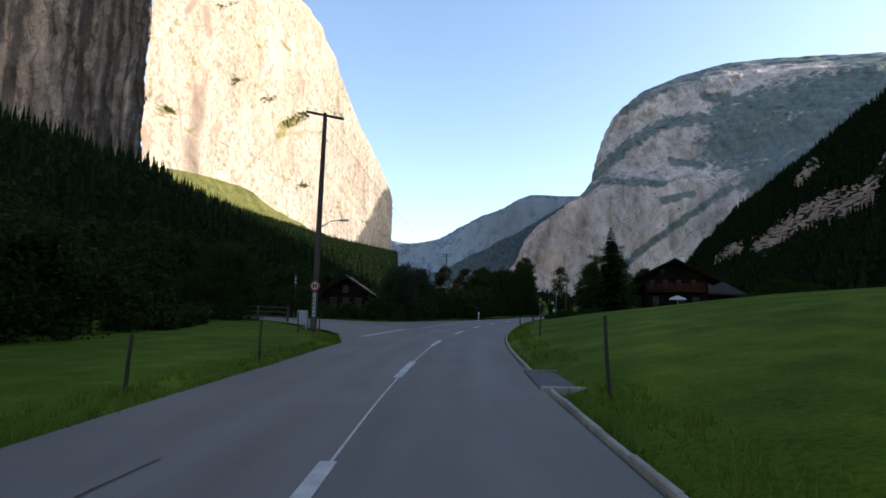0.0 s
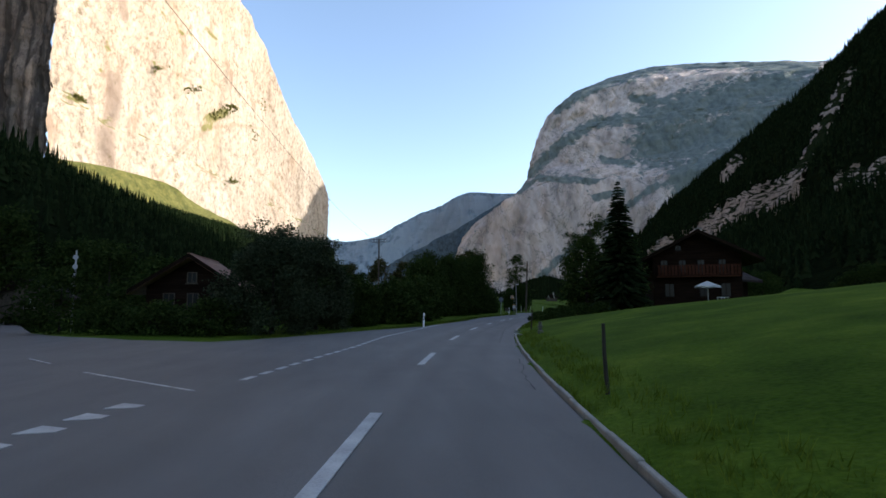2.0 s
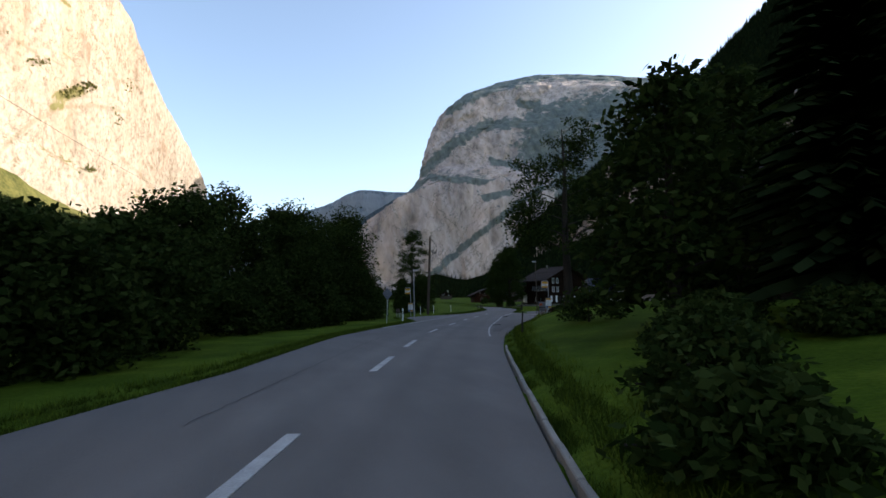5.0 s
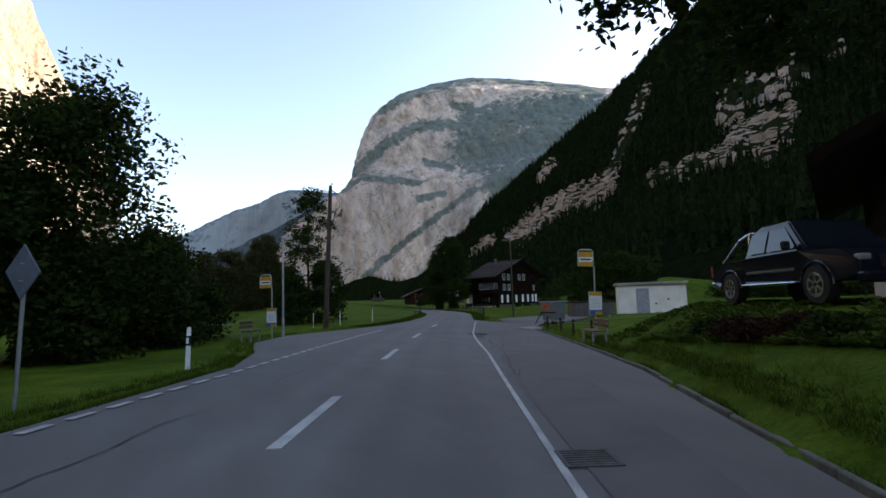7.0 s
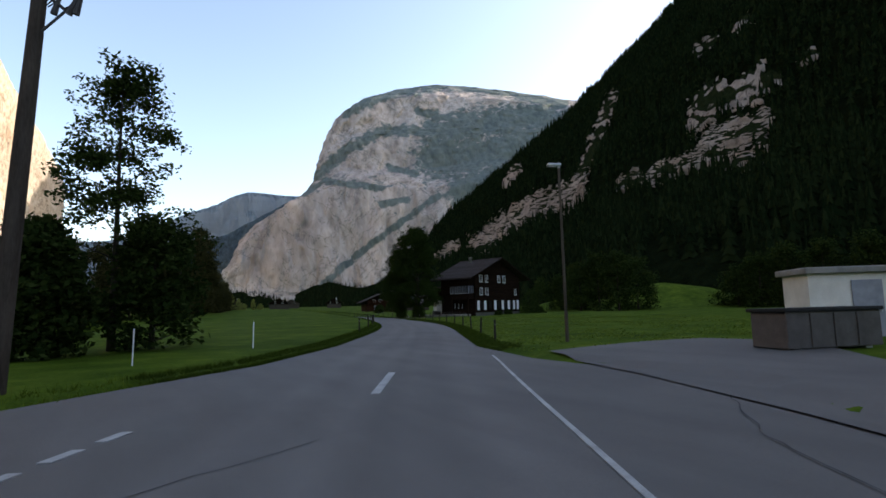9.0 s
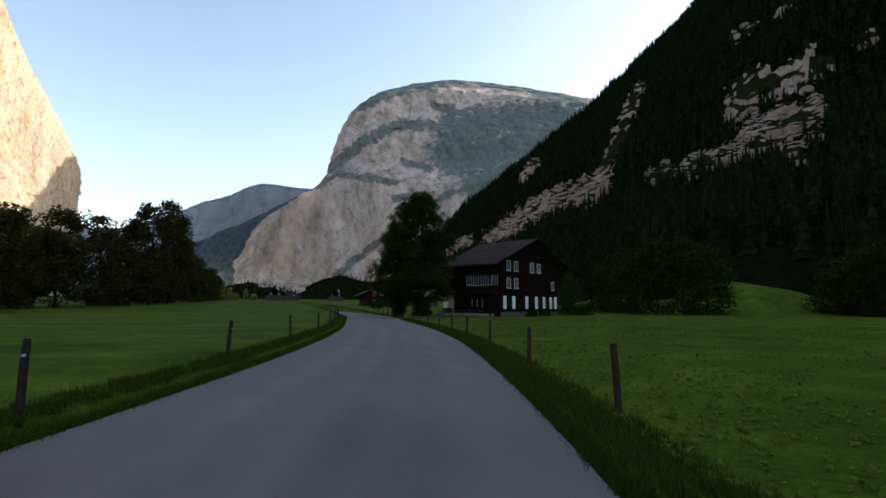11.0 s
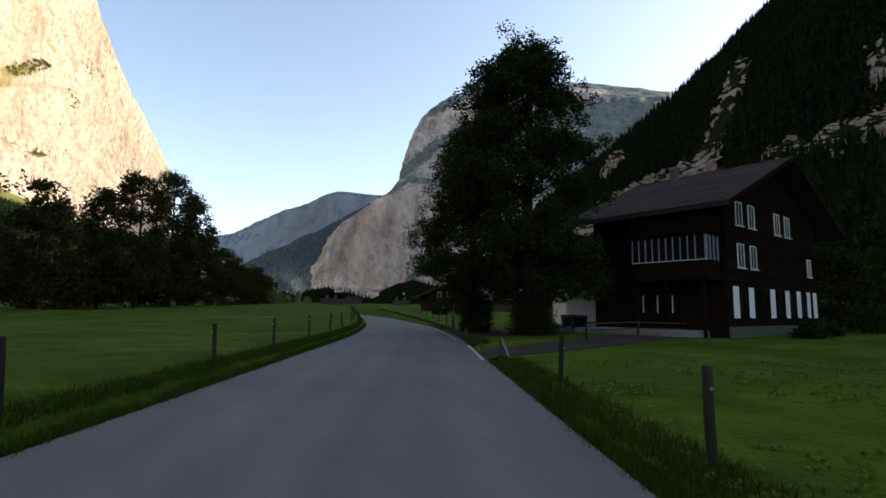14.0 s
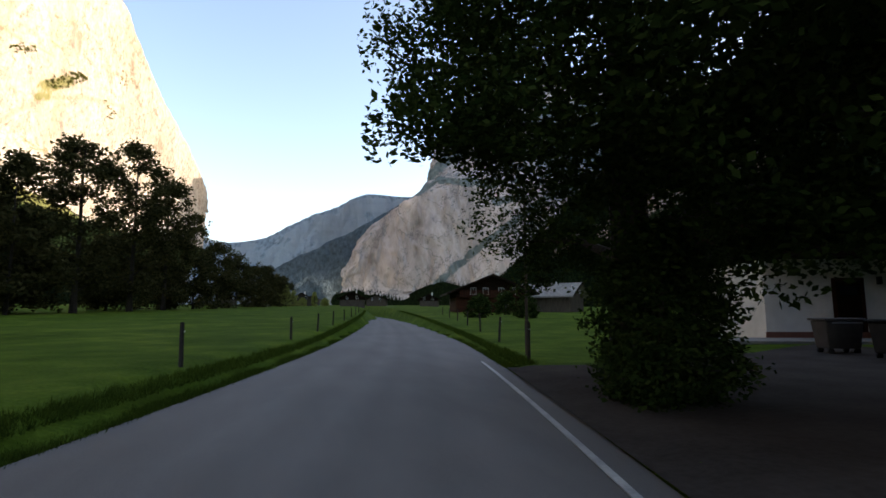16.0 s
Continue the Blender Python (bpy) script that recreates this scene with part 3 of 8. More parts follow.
WALL_CRACKS = [([(-12.5, 17.8), (-15.4, 17.9), (-17.5, 17.4), (-19.5, 15.8), (-20.9, 14.0), (-21.9, 12.3)], 0.22), ([(-23.4, 22.4), (-20.9, 21.8), (-16.8, 20.4)], 0.14), ([(-27.2, 20.2), (-28.9, 21.9), (-29.6, 24.7)], 0.14),
               ([(-14.4, 14.7), (-11.6, 12.5), (-9.1, 9.7)], 0.18), ([(-18.8, 13.7), (-16.3, 12.2)], 0.14)]
WALL_BUSHES = [([(-17.8, 18.2), (-16.4, 18.9)], 0.5), ([(-18.3, 17.2), (-17.8, 17.4)], 0.35), ([(-28.8, 26.3), (-28.3, 25.8)], 0.14), ([(-22.6, 26.9), (-22.0, 26.2)], 0.14), ([(-21.2, 26.0), (-20.6, 25.3)], 0.12), ([(-20.1, 25.8), (-19.7, 25.4)], 0.12), ([(-18.5, 26.3), (-17.5, 25.5)], 0.18), ([(-27.0, 23.3), (-26.7, 22.7)], 0.22), ([(-29.6, 21.6), (-29.3, 21.2)], 0.12), ([(-27.5, 21.2), (-27.0, 20.7)], 0.1), ([(-24.0, 24.8), (-23.6, 24.4)], 0.1), ([(-29.4, 18.0), (-28.5, 17.9)], 0.22), ([(-23.0, 22.5), (-22.7, 22.0)], 0.14), ([(-17.8, 21.7), (-17.2, 21.3)], 0.14)]
# woods on the dome: brow, ledges, ravine and the broad flank
DOME_WOODS = [([(19.2, 21.2), (22.9, 23.0), (26.7, 23.7), (31.1, 24.1), (37.5, 23.0), (43.5, 21.1)], 0.65), ([(16.0, 14.5), (19.3, 17.4), (22.9, 19.3), (26.7, 19.4), (31.2, 18.8)], 0.6), ([(29.0, 19.3), (35.6, 19.9), (41.7, 20.0)], 1.8),
              ([(29.0, 16.6), (34.3, 16.3), (39.2, 17.3)], 2.6), ([(31.8, 13.0), (35.5, 14.2)], 1.7), ([(16.9, 14.0), (20.0, 13.7), (23.0, 13.4)], 0.44), ([(29.3, 12.5), (25.0, 9.6), (20.4, 6.2), (16.9, 3.1), (14.5, 1.1)], 0.4),
              ([(23.9, 15.6), (26.9, 14.8)], 0.4), ([(25.9, 12.1), (23.1, 11.6)], 0.4), ([(27.3, 21.3), (31.2, 20.4)], 0.5), ([(14.6, 12.6), (16.3, 13.7)], 0.35),
              ([(37, 14), (45, 14)], 3.0)]
# sunlit wall on the left: foot, brow, plateau behind
KW = 1.3
WALL_AZ = [-30.8, -23.6, -16.9, -14.3, -12.6, -10.6, -8.9, -6.9, -5.9, -6.0]
WALL_D = [1450, 1590, 1770, 1880, 1990, 2100, 2200, 2350, 2460, 2640]


def along_wall(els, more=0.0):
    return polar([(a, d + more, e) for a, d, e in zip(WALL_AZ, WALL_D, els)], E0, KW)


wall_foot = along_wall([11.5, 9.5, 7.8, 7.2, 6.8, 6.4, 6.2, 5.8, 5.6, 5.2], -25)
wall_low = along_wall([18, 15, 12.5, 11.5, 10.5, 9.5, 8.8, 7.6, 7.0, 6.4], -6)
wall_ledge = along_wall([19, 16, 13.3, 12.2, 11.1, 10, 9.2, 7.9, 7.2, 6.6], 10)
wall_brow = along_wall([39, 34.5, 30.6, 28.2, 25.2, 20.9, 17.8, 14.2, 11.9, 10.6], 30)
wall_back = along_wall([36, 32, 28, 25, 22, 18, 16, 12, 10, 9], 480)
CLIFF = loft("cliff", [wall_foot, wall_low, wall_ledge, wall_brow, wall_back], 200, 300, M_CLIFF, 11, 80, 3.0, "tall pale limestone cliff in full sun", "cliff", 0.3, (("stain", E0, WALL_STAINS), ("fissure", E0, WALL_CRACKS), ("bush", E0, WALL_BUSHES)))
def scrub_on(G, spots, eye, seed, label):
    """Bushes rooted on a rock face round the given bearings and elevations."""
    r = np.random.default_rng(seed)
    q = G.reshape(-1, 3)
    dx, dy, dz = q[:, 0] - eye[0], q[:, 1] - eye[1], q[:, 2] - 1.3
    az, el = np.degrees(np.arctan2(dx, dy)), np.degrees(np.arctan2(dz, np.hypot(dx, dy)))
    V = []
    for a, e, wa, we, lean, count in spots:
        u, v = az - a, el - e
        v = v - lean * u
        near = np.argwhere((u / wa) ** 2 + (v / we) ** 2 < 1)[:, 0]
        for p in q[r.choice(near, count)]:
            c = p + r.normal(0, 3.0, 3) + np.array([4.0, -4.0, 2.0])
            n = 14
            m = c + r.normal(0, 2.0, (n, 3))
            x, y = r.normal(0, 1.3, (n, 3)), r.normal(0, 1.3, (n, 3))
            V.append(np.stack([m - x, m + y, m + x, m - y], 1))
    V = np.concatenate(V).reshape(-1, 3)
    n = len(V)
    me = bpy.data.meshes.new("scrub")
    me.from_pydata(V.tolist(), [], np.arange(n).reshape(-1, 4).tolist())
    ob = wrap("scrub", me, M_SCRUB)
    tagged(ob, label, "bushes", kind="stuff")


M_SCRUB = leafy("cliff_scrub", (0.07, 0.075, 0.022), (0.17, 0.17, 0.05), 0.3)
scrub_on(CLIFF, [(-16.6, 18.9, 1.3, 0.55, 0.45, 90), (-19.5, 20.6, 1.0, 0.3, 0.3, 22), (-28.5, 18.3, 0.8, 0.35, -0.3, 26), (-13.6, 17.0, 0.5, 0.9, 0.0, 14), (-12.6, 20.0, 0.4, 0.8, 0.3, 12), (-22.5, 22.0, 0.9, 0.25, 0.4, 12),
                 (-15.0, 12.6, 1.4, 0.4, 0.5, 30), (-24.0, 28.5, 1.2, 0.25, 0.5, 14)], E0, 9, "green bushes on a ledge of the cliff")
side_foot = polar([(-58, 1880, 10), (-48, 1830, 10), (-40, 1730, 10), (-35, 1585, 9.5), (-31, 1455, 9)], E0, KW)
side_brow = polar([(-58, 1950, 38), (-48, 1900, 38), (-40, 1790, 39), (-35, 1630, 39), (-30.6, 1480, 39)], E0, KW)
loft("cliff", [side_foot, side_brow], 130, 130, M_STAINED_SHADE, 20, 70, 8.0, "grey limestone cliff with black water stains, shade in its colour", "cliff", 0.3)
near_foot = [(-1690, -1170, 260), (-1755, -130, 325), (-1950, 650, 455), (-2080, 1300, 572)]
near_brow = [(-1820, -1170, 1430), (-1885, -130, 1560), (-2080, 650, 1820), (-2158, 1339, 1924)]
loft("cliff", [near_foot, near_brow], 40, 50, M_STAINED_SHADE, 20, 80, 12.0, "grey limestone cliff with black water stains, shade in its colour", "cliff", 0.3)

# wooded scree below the left wall
SC_AZ = [-100, -60, -50, -42, -36, -30.8, -23.6, -16.4, -12.2, -8.6, -5.0]
scree_low = polar([(a, d, -2.0) for a, d in zip(SC_AZ, [85, 95, 105, 130, 150, 180, 230, 330, 450, 600, 800])], E0)
scree_mid = polar(list(zip(SC_AZ, [400, 400, 400, 400, 410, 430, 560, 760, 950, 1150, 1400], [14, 15, 15, 14.6, 13.2, 11.9, 8.7, 6.5, 5.3, 4.4, 3.4])), E0)
scree_top = polar(list(zip(SC_AZ, [1500, 1750, 1820, 1740, 1590, 1445, 1580, 1760, 1980, 2190, 2440], [12, 13.2, 13.6, 13.2, 12.5, 11.6, 9.5, 8.0, 7.0, 6.4, 5.8])), E0, KW)
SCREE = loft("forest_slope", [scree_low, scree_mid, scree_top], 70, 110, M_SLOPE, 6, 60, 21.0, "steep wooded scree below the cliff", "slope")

talus_low = polar([(-30.9, 1345, 12.1), (-29, 1365, 11.2), (-25.4, 1430, 9.4), (-21.5, 1530, 8.6), (-18.5, 1590, 8.0), (-14.5, 1700, 7.0)], E0, KW)
talus_top = polar([(-30.9, 1410, 12.6), (-29, 1446, 12.7), (-25.7, 1512, 12.5), (-21, 1622, 11.5), (-18.6, 1676, 9.9), (-15, 1785, 8.2)], E0, KW)
loft("talus_slope", [talus_low, talus_top], 24, 80, M_TALUS, 5, 40, 17.0, "sunny grass slope at the cliff's foot", "slope")

# dome on the right, far
K = 1.15
dome_foot = polar([(7, 2330, 0.2), (9, 2250, 0.2), (15, 2150, 0.2), (22, 2050, 0.2), (30, 1950, 0.2), (38, 1900, 0.2), (46, 1900, 0.2)], E1, K)
dome_low = polar([(7, 2450, 2.4), (9, 2400, 2.6), (15, 2230, 2.4), (22, 2150, 2.6), (30, 2080, 3.2), (38, 2050, 4), (46, 2050, 4)], E1, K)
dome_wall = polar([(7.4, 2520, 4.4), (9.4, 2480, 7.6), (14.3, 2350, 12.0), (20, 2290, 13.4), (28, 2250, 13.2), (38, 2200, 14), (46, 2200, 14)], E1, K)
dome_step = polar([(7.8, 2600, 5.2), (9.8, 2560, 8.6), (14.6, 2480, 12.6), (19.5, 2420, 15.2), (28, 2400, 15.4), (38, 2380, 16.2), (46, 2400, 16)], E1, K)
dome_mid = polar([(8.0, 2640, 5.4), (10, 2610, 8.9), (14.8, 2540, 12.8), (18.2, 2500, 17.6), (26, 2480, 18.8), (36, 2460, 18.8), (46, 2500, 18)], E1, K)
dome_shelf = polar([(8.1, 2650, 5.5), (10.1, 2620, 9.0), (14.9, 2560, 12.9), (18.3, 2540, 18.0), (26, 2540, 19.6), (36, 2520, 19.4), (46, 2560, 18.6)], E1, K)
dome_brow = polar([(8.2, 2670, 5.6), (10.2, 2650, 9.1), (15, 2600, 13.0), (19.0, 2610, 20.9), (26, 2650, 22.9), (33, 2650, 22.5), (46, 2650, 20.5)], E1, K)
dome_top = polar([(8.4, 2750, 5.5), (10.4, 2750, 9.0), (15.4, 2750, 13.0), (19.6, 2900, 21.3), (26, 3050, 23.6), (33, 3050, 23.6), (46, 3000, 21)], E1, K)
dome_back = polar([(9, 3500, 3), (11, 3500, 5), (16, 3600, 9), (20, 3700, 16), (26, 3700, 17.5), (33, 3700, 17.5), (46, 3700, 16)], E1, K)
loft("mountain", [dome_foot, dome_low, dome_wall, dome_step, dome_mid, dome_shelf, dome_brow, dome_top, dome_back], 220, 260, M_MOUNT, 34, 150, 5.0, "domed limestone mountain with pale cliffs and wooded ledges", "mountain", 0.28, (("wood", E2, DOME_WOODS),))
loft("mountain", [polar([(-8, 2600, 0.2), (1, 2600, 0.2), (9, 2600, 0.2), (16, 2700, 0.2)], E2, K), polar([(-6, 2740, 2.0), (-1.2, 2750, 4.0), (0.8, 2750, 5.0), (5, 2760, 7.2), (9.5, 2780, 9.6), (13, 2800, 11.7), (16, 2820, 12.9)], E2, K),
                  polar([(-6, 3300, 1), (3, 3300, 4), (9, 3300, 7), (16, 3300, 10)], E2, K)], 50, 90, M_RIDGE_HAZE, 18, 110, 6.0, "wooded shoulder of the mountain, haze put into its colour", "mountain", 0.3)
dome_skirt = polar([(6, 2200, 0.1), (15, 2080, 0.1), (24, 1930, 0.1), (34, 1850, 0.1), (46, 1850, 0.1)], E1, K)
dome_skirt_top = polar([(6, 2420, 1.9), (9, 2370, 2.3), (13, 2260, 1.6), (17, 2190, 3.2), (21, 2130, 2.6), (27, 2100, 4.6), (34, 2040, 6.0), (46, 2000, 7)], E1, K)
SKIRT = loft("forest_slope", [dome_skirt, dome_skirt_top], 30, 100, M_SLOPE, 16, 80, 26.0, "dark wooded foot of the mountain", "slope")

# far ridges, blue haze put into their base colours
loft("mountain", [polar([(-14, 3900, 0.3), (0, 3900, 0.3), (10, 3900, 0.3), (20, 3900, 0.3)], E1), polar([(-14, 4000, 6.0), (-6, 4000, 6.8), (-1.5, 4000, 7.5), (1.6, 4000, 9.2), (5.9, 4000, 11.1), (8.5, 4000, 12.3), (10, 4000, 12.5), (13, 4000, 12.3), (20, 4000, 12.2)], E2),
                  polar([(-14, 4600, 4.5), (0, 4600, 6.5), (10, 4600, 10), (20, 4600, 11)], E1)], 70, 140, M_FAR_HAZE, 26, 160, 9.0, "distant wooded ridge, haze put into its colour", "mountain", 0.3)
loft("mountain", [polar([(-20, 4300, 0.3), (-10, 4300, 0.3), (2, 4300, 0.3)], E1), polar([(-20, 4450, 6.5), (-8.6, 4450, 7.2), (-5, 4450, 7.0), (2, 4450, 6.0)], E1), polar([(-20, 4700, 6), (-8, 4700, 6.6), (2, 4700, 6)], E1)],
     40, 70, M_FAR_HAZE, 30, 200, 15.0, "distant ridge at the valley's end, haze put into its colour")

# steep wooded spur on the right
spur_foot = [(190, -900, -6), (190, -200, -4), (180, 60, -3), (190, 200, -2), (240, 420, -1), (340, 800, 0), (430, 1200, 2), (560, 1600, 4)]
spur_low = [(420, -900, 120), (400, -200, 115), (395, 100, 105), (400, 280, 100), (430, 500, 105), (520, 820, 100), (570, 1180, 80), (640, 1600, 50)]
spur_band = [(470, -900, 190), (450, -200, 185), (440, 100, 170), (446, 290, 158), (478, 510, 165), (560, 820, 165), (600, 1180, 120), (680, 1600, 70)]
spur_up = [(780, -900, 560), (760, -200, 560), (740, 150, 520), (730, 400, 470), (740, 650, 420), (720, 900, 330), (680, 1190, 225), (720, 1600, 100)]
spur_top = [(1150, -900, 1000), (1120, -200, 1000), (1080, 180, 900), (1020, 480, 760), (960, 760, 590), (900, 990, 440), (800, 1230, 285), (780, 1600, 130)]
spur_back = [(1900, -900, 1000), (1900, -200, 1000), (1900, 200, 850), (1800, 500, 700), (1500, 800, 500), (1300, 1050, 380), (1100, 1350, 240), (900, 1700, 110)]


def drawn_in(rail, k=0.8, turn=-0.7):
    """A rail of the spur set k times as far from the road and turned about it, in degrees clockwise."""
    c, n = math.cos(radians(turn)) * k, math.sin(radians(turn)) * k
    return [(E1[0] + (x - E1[0]) * c + (y - E1[1]) * n, E1[1] + (y - E1[1]) * c - (x - E1[0]) * n, 1.3 + (z - 1.3) * k) for x, y, z in rail]


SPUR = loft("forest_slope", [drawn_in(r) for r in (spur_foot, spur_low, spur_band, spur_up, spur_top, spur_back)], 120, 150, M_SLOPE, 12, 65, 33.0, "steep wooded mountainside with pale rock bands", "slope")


# pale rock steps that break through the wood: lines of (bearing, elevation) with a half width
STEPS = [([(34.2, 7.0), (37.3, 9.2), (40.6, 11.1), (44.5, 12.1)], 1.82), ([(44.5, 12.1), (46.1, 14.8), (47.8, 18.3), (49.4, 21.8)], 0.88), ([(37.2, 13.6), (38.6, 15.2)], 0.74), ([(50.6, 12.9), (53.8, 13.5), (57.3, 14.3), (60.0, 14.9), (62.8, 13.6)], 1.22),
         ([(58.0, 18.3), (59.8, 20.6), (62.3, 20.1), (64.7, 20.9)], 1.62), ([(59.8, 16.5), (63.8, 16.6)], 1.62), ([(58.4, 24.9), (59.9, 25.2)], 0.68), ([(62.4, 25.7), (63.4, 26.3)], 0.68), ([(67.7, 22.0), (68.7, 22.2)], 0.68), ([(29.2, 5.6), (31.3, 6.9)], 0.74), ([(64.7, 17.6), (64.2, 15.3)], 0.94)]


def on_step(P):
    """How deep inside a rock step a place lies, as seen from the road (0 outside)."""
    return np.maximum(depth_in(P, E2, STEPS), 0)


def rock_steps(G):
    """Bare rock lifted out of the slope where the steps lie, ragged at its rim."""
    n, m, _ = G.shape
    fine_i, fine_j = np.linspace(0, n - 1.001, n * 4), np.linspace(0, m - 1.001, m * 4)
    a, b = fine_i.astype(int)[:, None], fine_j.astype(int)[None, :]
    u, v = (fine_i[:, None] - a)[..., None], (fine_j[None, :] - b)[..., None]
    P = G[a, b] * (1 - u) * (1 - v) + G[a + 1, b] * u * (1 - v) + G[a, b + 1] * (1 - u) * v + G[a + 1, b + 1] * u * v
    near = depth_in(P, E2, STEPS)
    idx = np.argwhere(near > -0.6)
    rag = np.zeros(near.shape)
    for i, j in idx:
        q = P[i, j]
        rag[i, j] = noise.fractal(Vector((q[0] / 9, q[1] / 9, q[2] / 30)), 0.55, 2.2, 7)
    lift = near * 0.8 + 0.5 * rag + 0.05
    out = np.array([-0.75, -0.45, 0.45])
    P = P + out * (np.clip(lift, 0, 0.5) * 8 + rag * 1.6)[..., None]
    inside = (lift > 0.06)
    cell = inside[:-1, :-1] & inside[1:, :-1] & inside[:-1, 1:] & inside[1:, 1:]
    ids = np.arange(near.size).reshape(near.shape)
    F = np.stack([ids[:-1, :-1], ids[:-1, 1:], ids[1:, 1:], ids[1:, :-1]], -1)[cell]
    used, F = np.unique(F, return_inverse=True)
    me = bpy.data.meshes.new("rock_band")
    me.from_pydata(P.reshape(-1, 3)[used].tolist(), [], F.reshape(-1, 4).tolist())
    me.update()
    ob = wrap("rock_band", me, M_BAND, None, True)
    tagged(ob, "pale broken rock bands on the wooded slope", "rock", kind="structure")


rock_steps(SPUR)


# ---- conifer woods on the slopes ----
def conifer_template(sides=6, tiers=6, rng=None):
    """A slim spruce: ragged drooping skirts, one above the other."""
    verts, faces = [], []
    for k in range(tiers):
        u = k / (tiers - 1)
        z0, z1 = 0.06 + 0.76 * u, 0.30 + 0.70 * u
        r = 0.15 * (1 - 0.84 * u ** 0.9)
        base = len(verts)
        for j in range(sides):
            a = 2 * math.pi * (j + 0.5 * k) / sides + 0.4 * rng.random()
            q = r * (1.15 if (j + k) % 2 else 0.55) * (0.8 + 0.4 * rng.random())
            verts.append((q * math.cos(a), q * math.sin(a), z0 - (0.05 if (j + k) % 2 else 0.0) - 0.03 * rng.random()))
        verts.append((0.01 * rng.random(), 0.01 * rng.random(), z1))
        for j in range(sides):
            faces.append((base + j, base + (j + 1) % sides, base + sides))
    return np.array(verts), np.array(faces)


def scatter_mesh(name, template, places, sizes, mat, rng, squash=None):
    tv, tf = template
    n = len(places)
    ang = rng.random(n) * 6.283
    c, s = np.cos(ang), np.sin(ang)
    w = sizes * (0.85 + 0.4 * rng.random(n)) if squash is None else sizes * squash
    x = tv[None, :, 0] * w[:, None]
    y = tv[None, :, 1] * w[:, None]
    V = np.stack([x * c[:, None] - y * s[:, None] + places[:, 0, None], x * s[:, None] + y * c[:, None] + places[:, 1, None], tv[None, :, 2] * sizes[:, None] + places[:, 2, None]], -1).reshape(-1, 3)
    F = (tf[None] + (np.arange(n) * len(tv))[:, None, None]).reshape(-1, tf.shape[1])
    k = tf.shape[1]
    me = bpy.data.meshes.new(name)
    me.vertices.add(len(V))
    me.vertices.foreach_set("co", V.ravel())
    me.loops.add(F.size)
    me.loops.foreach_set("vertex_index", F.ravel())
    me.polygons.add(len(F))
    me.polygons.foreach_set("loop_start", np.arange(0, F.size, k))
    me.update(calc_edges=True)
    return wrap(name, me, mat)


def wood_on(name, G, count, lo, hi, rng, label, steep=1.3, rows=(0.0, 1.0), size=(9, 20)):
    """Conifers strewn over a lofted slope wherever it is not too steep."""
    n, m, _ = G.shape
    i = (rows[0] + (rows[1] - rows[0]) * rng.random(count * 3)) * (n - 2)
    j = (lo + (hi - lo) * rng.random(count * 3)) * (m - 2)
    a, b = i.astype(int), j.astype(int)
    u, v = (i - a)[:, None], (j - b)[:, None]
    P = G[a, b] * (1 - u) * (1 - v) + G[a + 1, b] * u * (1 - v) + G[a, b + 1] * (1 - u) * v + G[a + 1, b + 1] * u * v
    n3 = np.cross(G[a + 1, b] - G[a, b], G[a, b + 1] - G[a, b])
    slope = np.hypot(n3[:, 0], n3[:, 1]) / (np.abs(n3[:, 2]) + 1e-6)
    area = np.linalg.norm(n3, axis=1)
    keep = (slope < steep) & (on_step(P) < 0.02 + 0.3 * rng.random(len(P))) & (rng.random(len(P)) < area / np.quantile(area, 0.9))
    glade = np.degrees(np.arctan2(P[:, 0] - 46, P[:, 1] - 137))
    keep &= ~((glade > 55.5) & (glade < 66) & (P[:, 2] < 17) & (P[:, 0] > 0))
    P = P[keep][:count]
    sizes = size[0] + (size[1] - size[0]) * rng.random(len(P)) ** 1.3
    P[:, 2] -= 1.0
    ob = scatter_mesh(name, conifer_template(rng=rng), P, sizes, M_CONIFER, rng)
    return tagged(ob, label, "forest", kind="stuff")


rng = np.random.default_rng(4)
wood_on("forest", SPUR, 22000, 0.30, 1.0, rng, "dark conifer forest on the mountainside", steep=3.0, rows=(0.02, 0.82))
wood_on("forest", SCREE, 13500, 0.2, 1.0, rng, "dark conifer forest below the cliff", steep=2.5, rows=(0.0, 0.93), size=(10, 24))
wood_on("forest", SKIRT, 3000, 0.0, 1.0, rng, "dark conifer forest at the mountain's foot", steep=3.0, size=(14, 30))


# ---- side roads, driveways, kerbs, markings ----
strip("road", [(Vector(a).to_3d(), Vector(b).to_3d()) for a, b in [((-6.2, 28.6), (-3.0, 43.2)), ((-8.4, 33.0), (-8.2, 44.2)), ((-11.5, 38.6), (-11.6, 46.4)), ((-16.5, 46.2), (-16.0, 51.4)), ((-24.0, 57.0), (-22.8, 61.5)), ((-36.0, 74.0), (-34.5, 78.0))]],
      M_ASPHALT, 0.010, "grey asphalt side road to the bridge", "road", True, 0.04)
strip("driveway", [(on(113, 4.3), on(111.3, 4.3)), (on(117, 4.0), on(112.2, 6.6)), (on(121.5, 3.2), on(114.5, 7.6)), (on(123, 6.5), on(118.5, 9.2)), (on(123.6, 8.6), on(121.5, 10.2))], M_ASPHALT, 0.03, "grey asphalt forecourt beside the road", "driveway", True)
M_EARTH = plain("dark_trodden_earth", (0.026, 0.022, 0.019), (0.064, 0.054, 0.048), 0.8, 12, 0.95, bump=0.5, dist=0.02, spec=0.03)
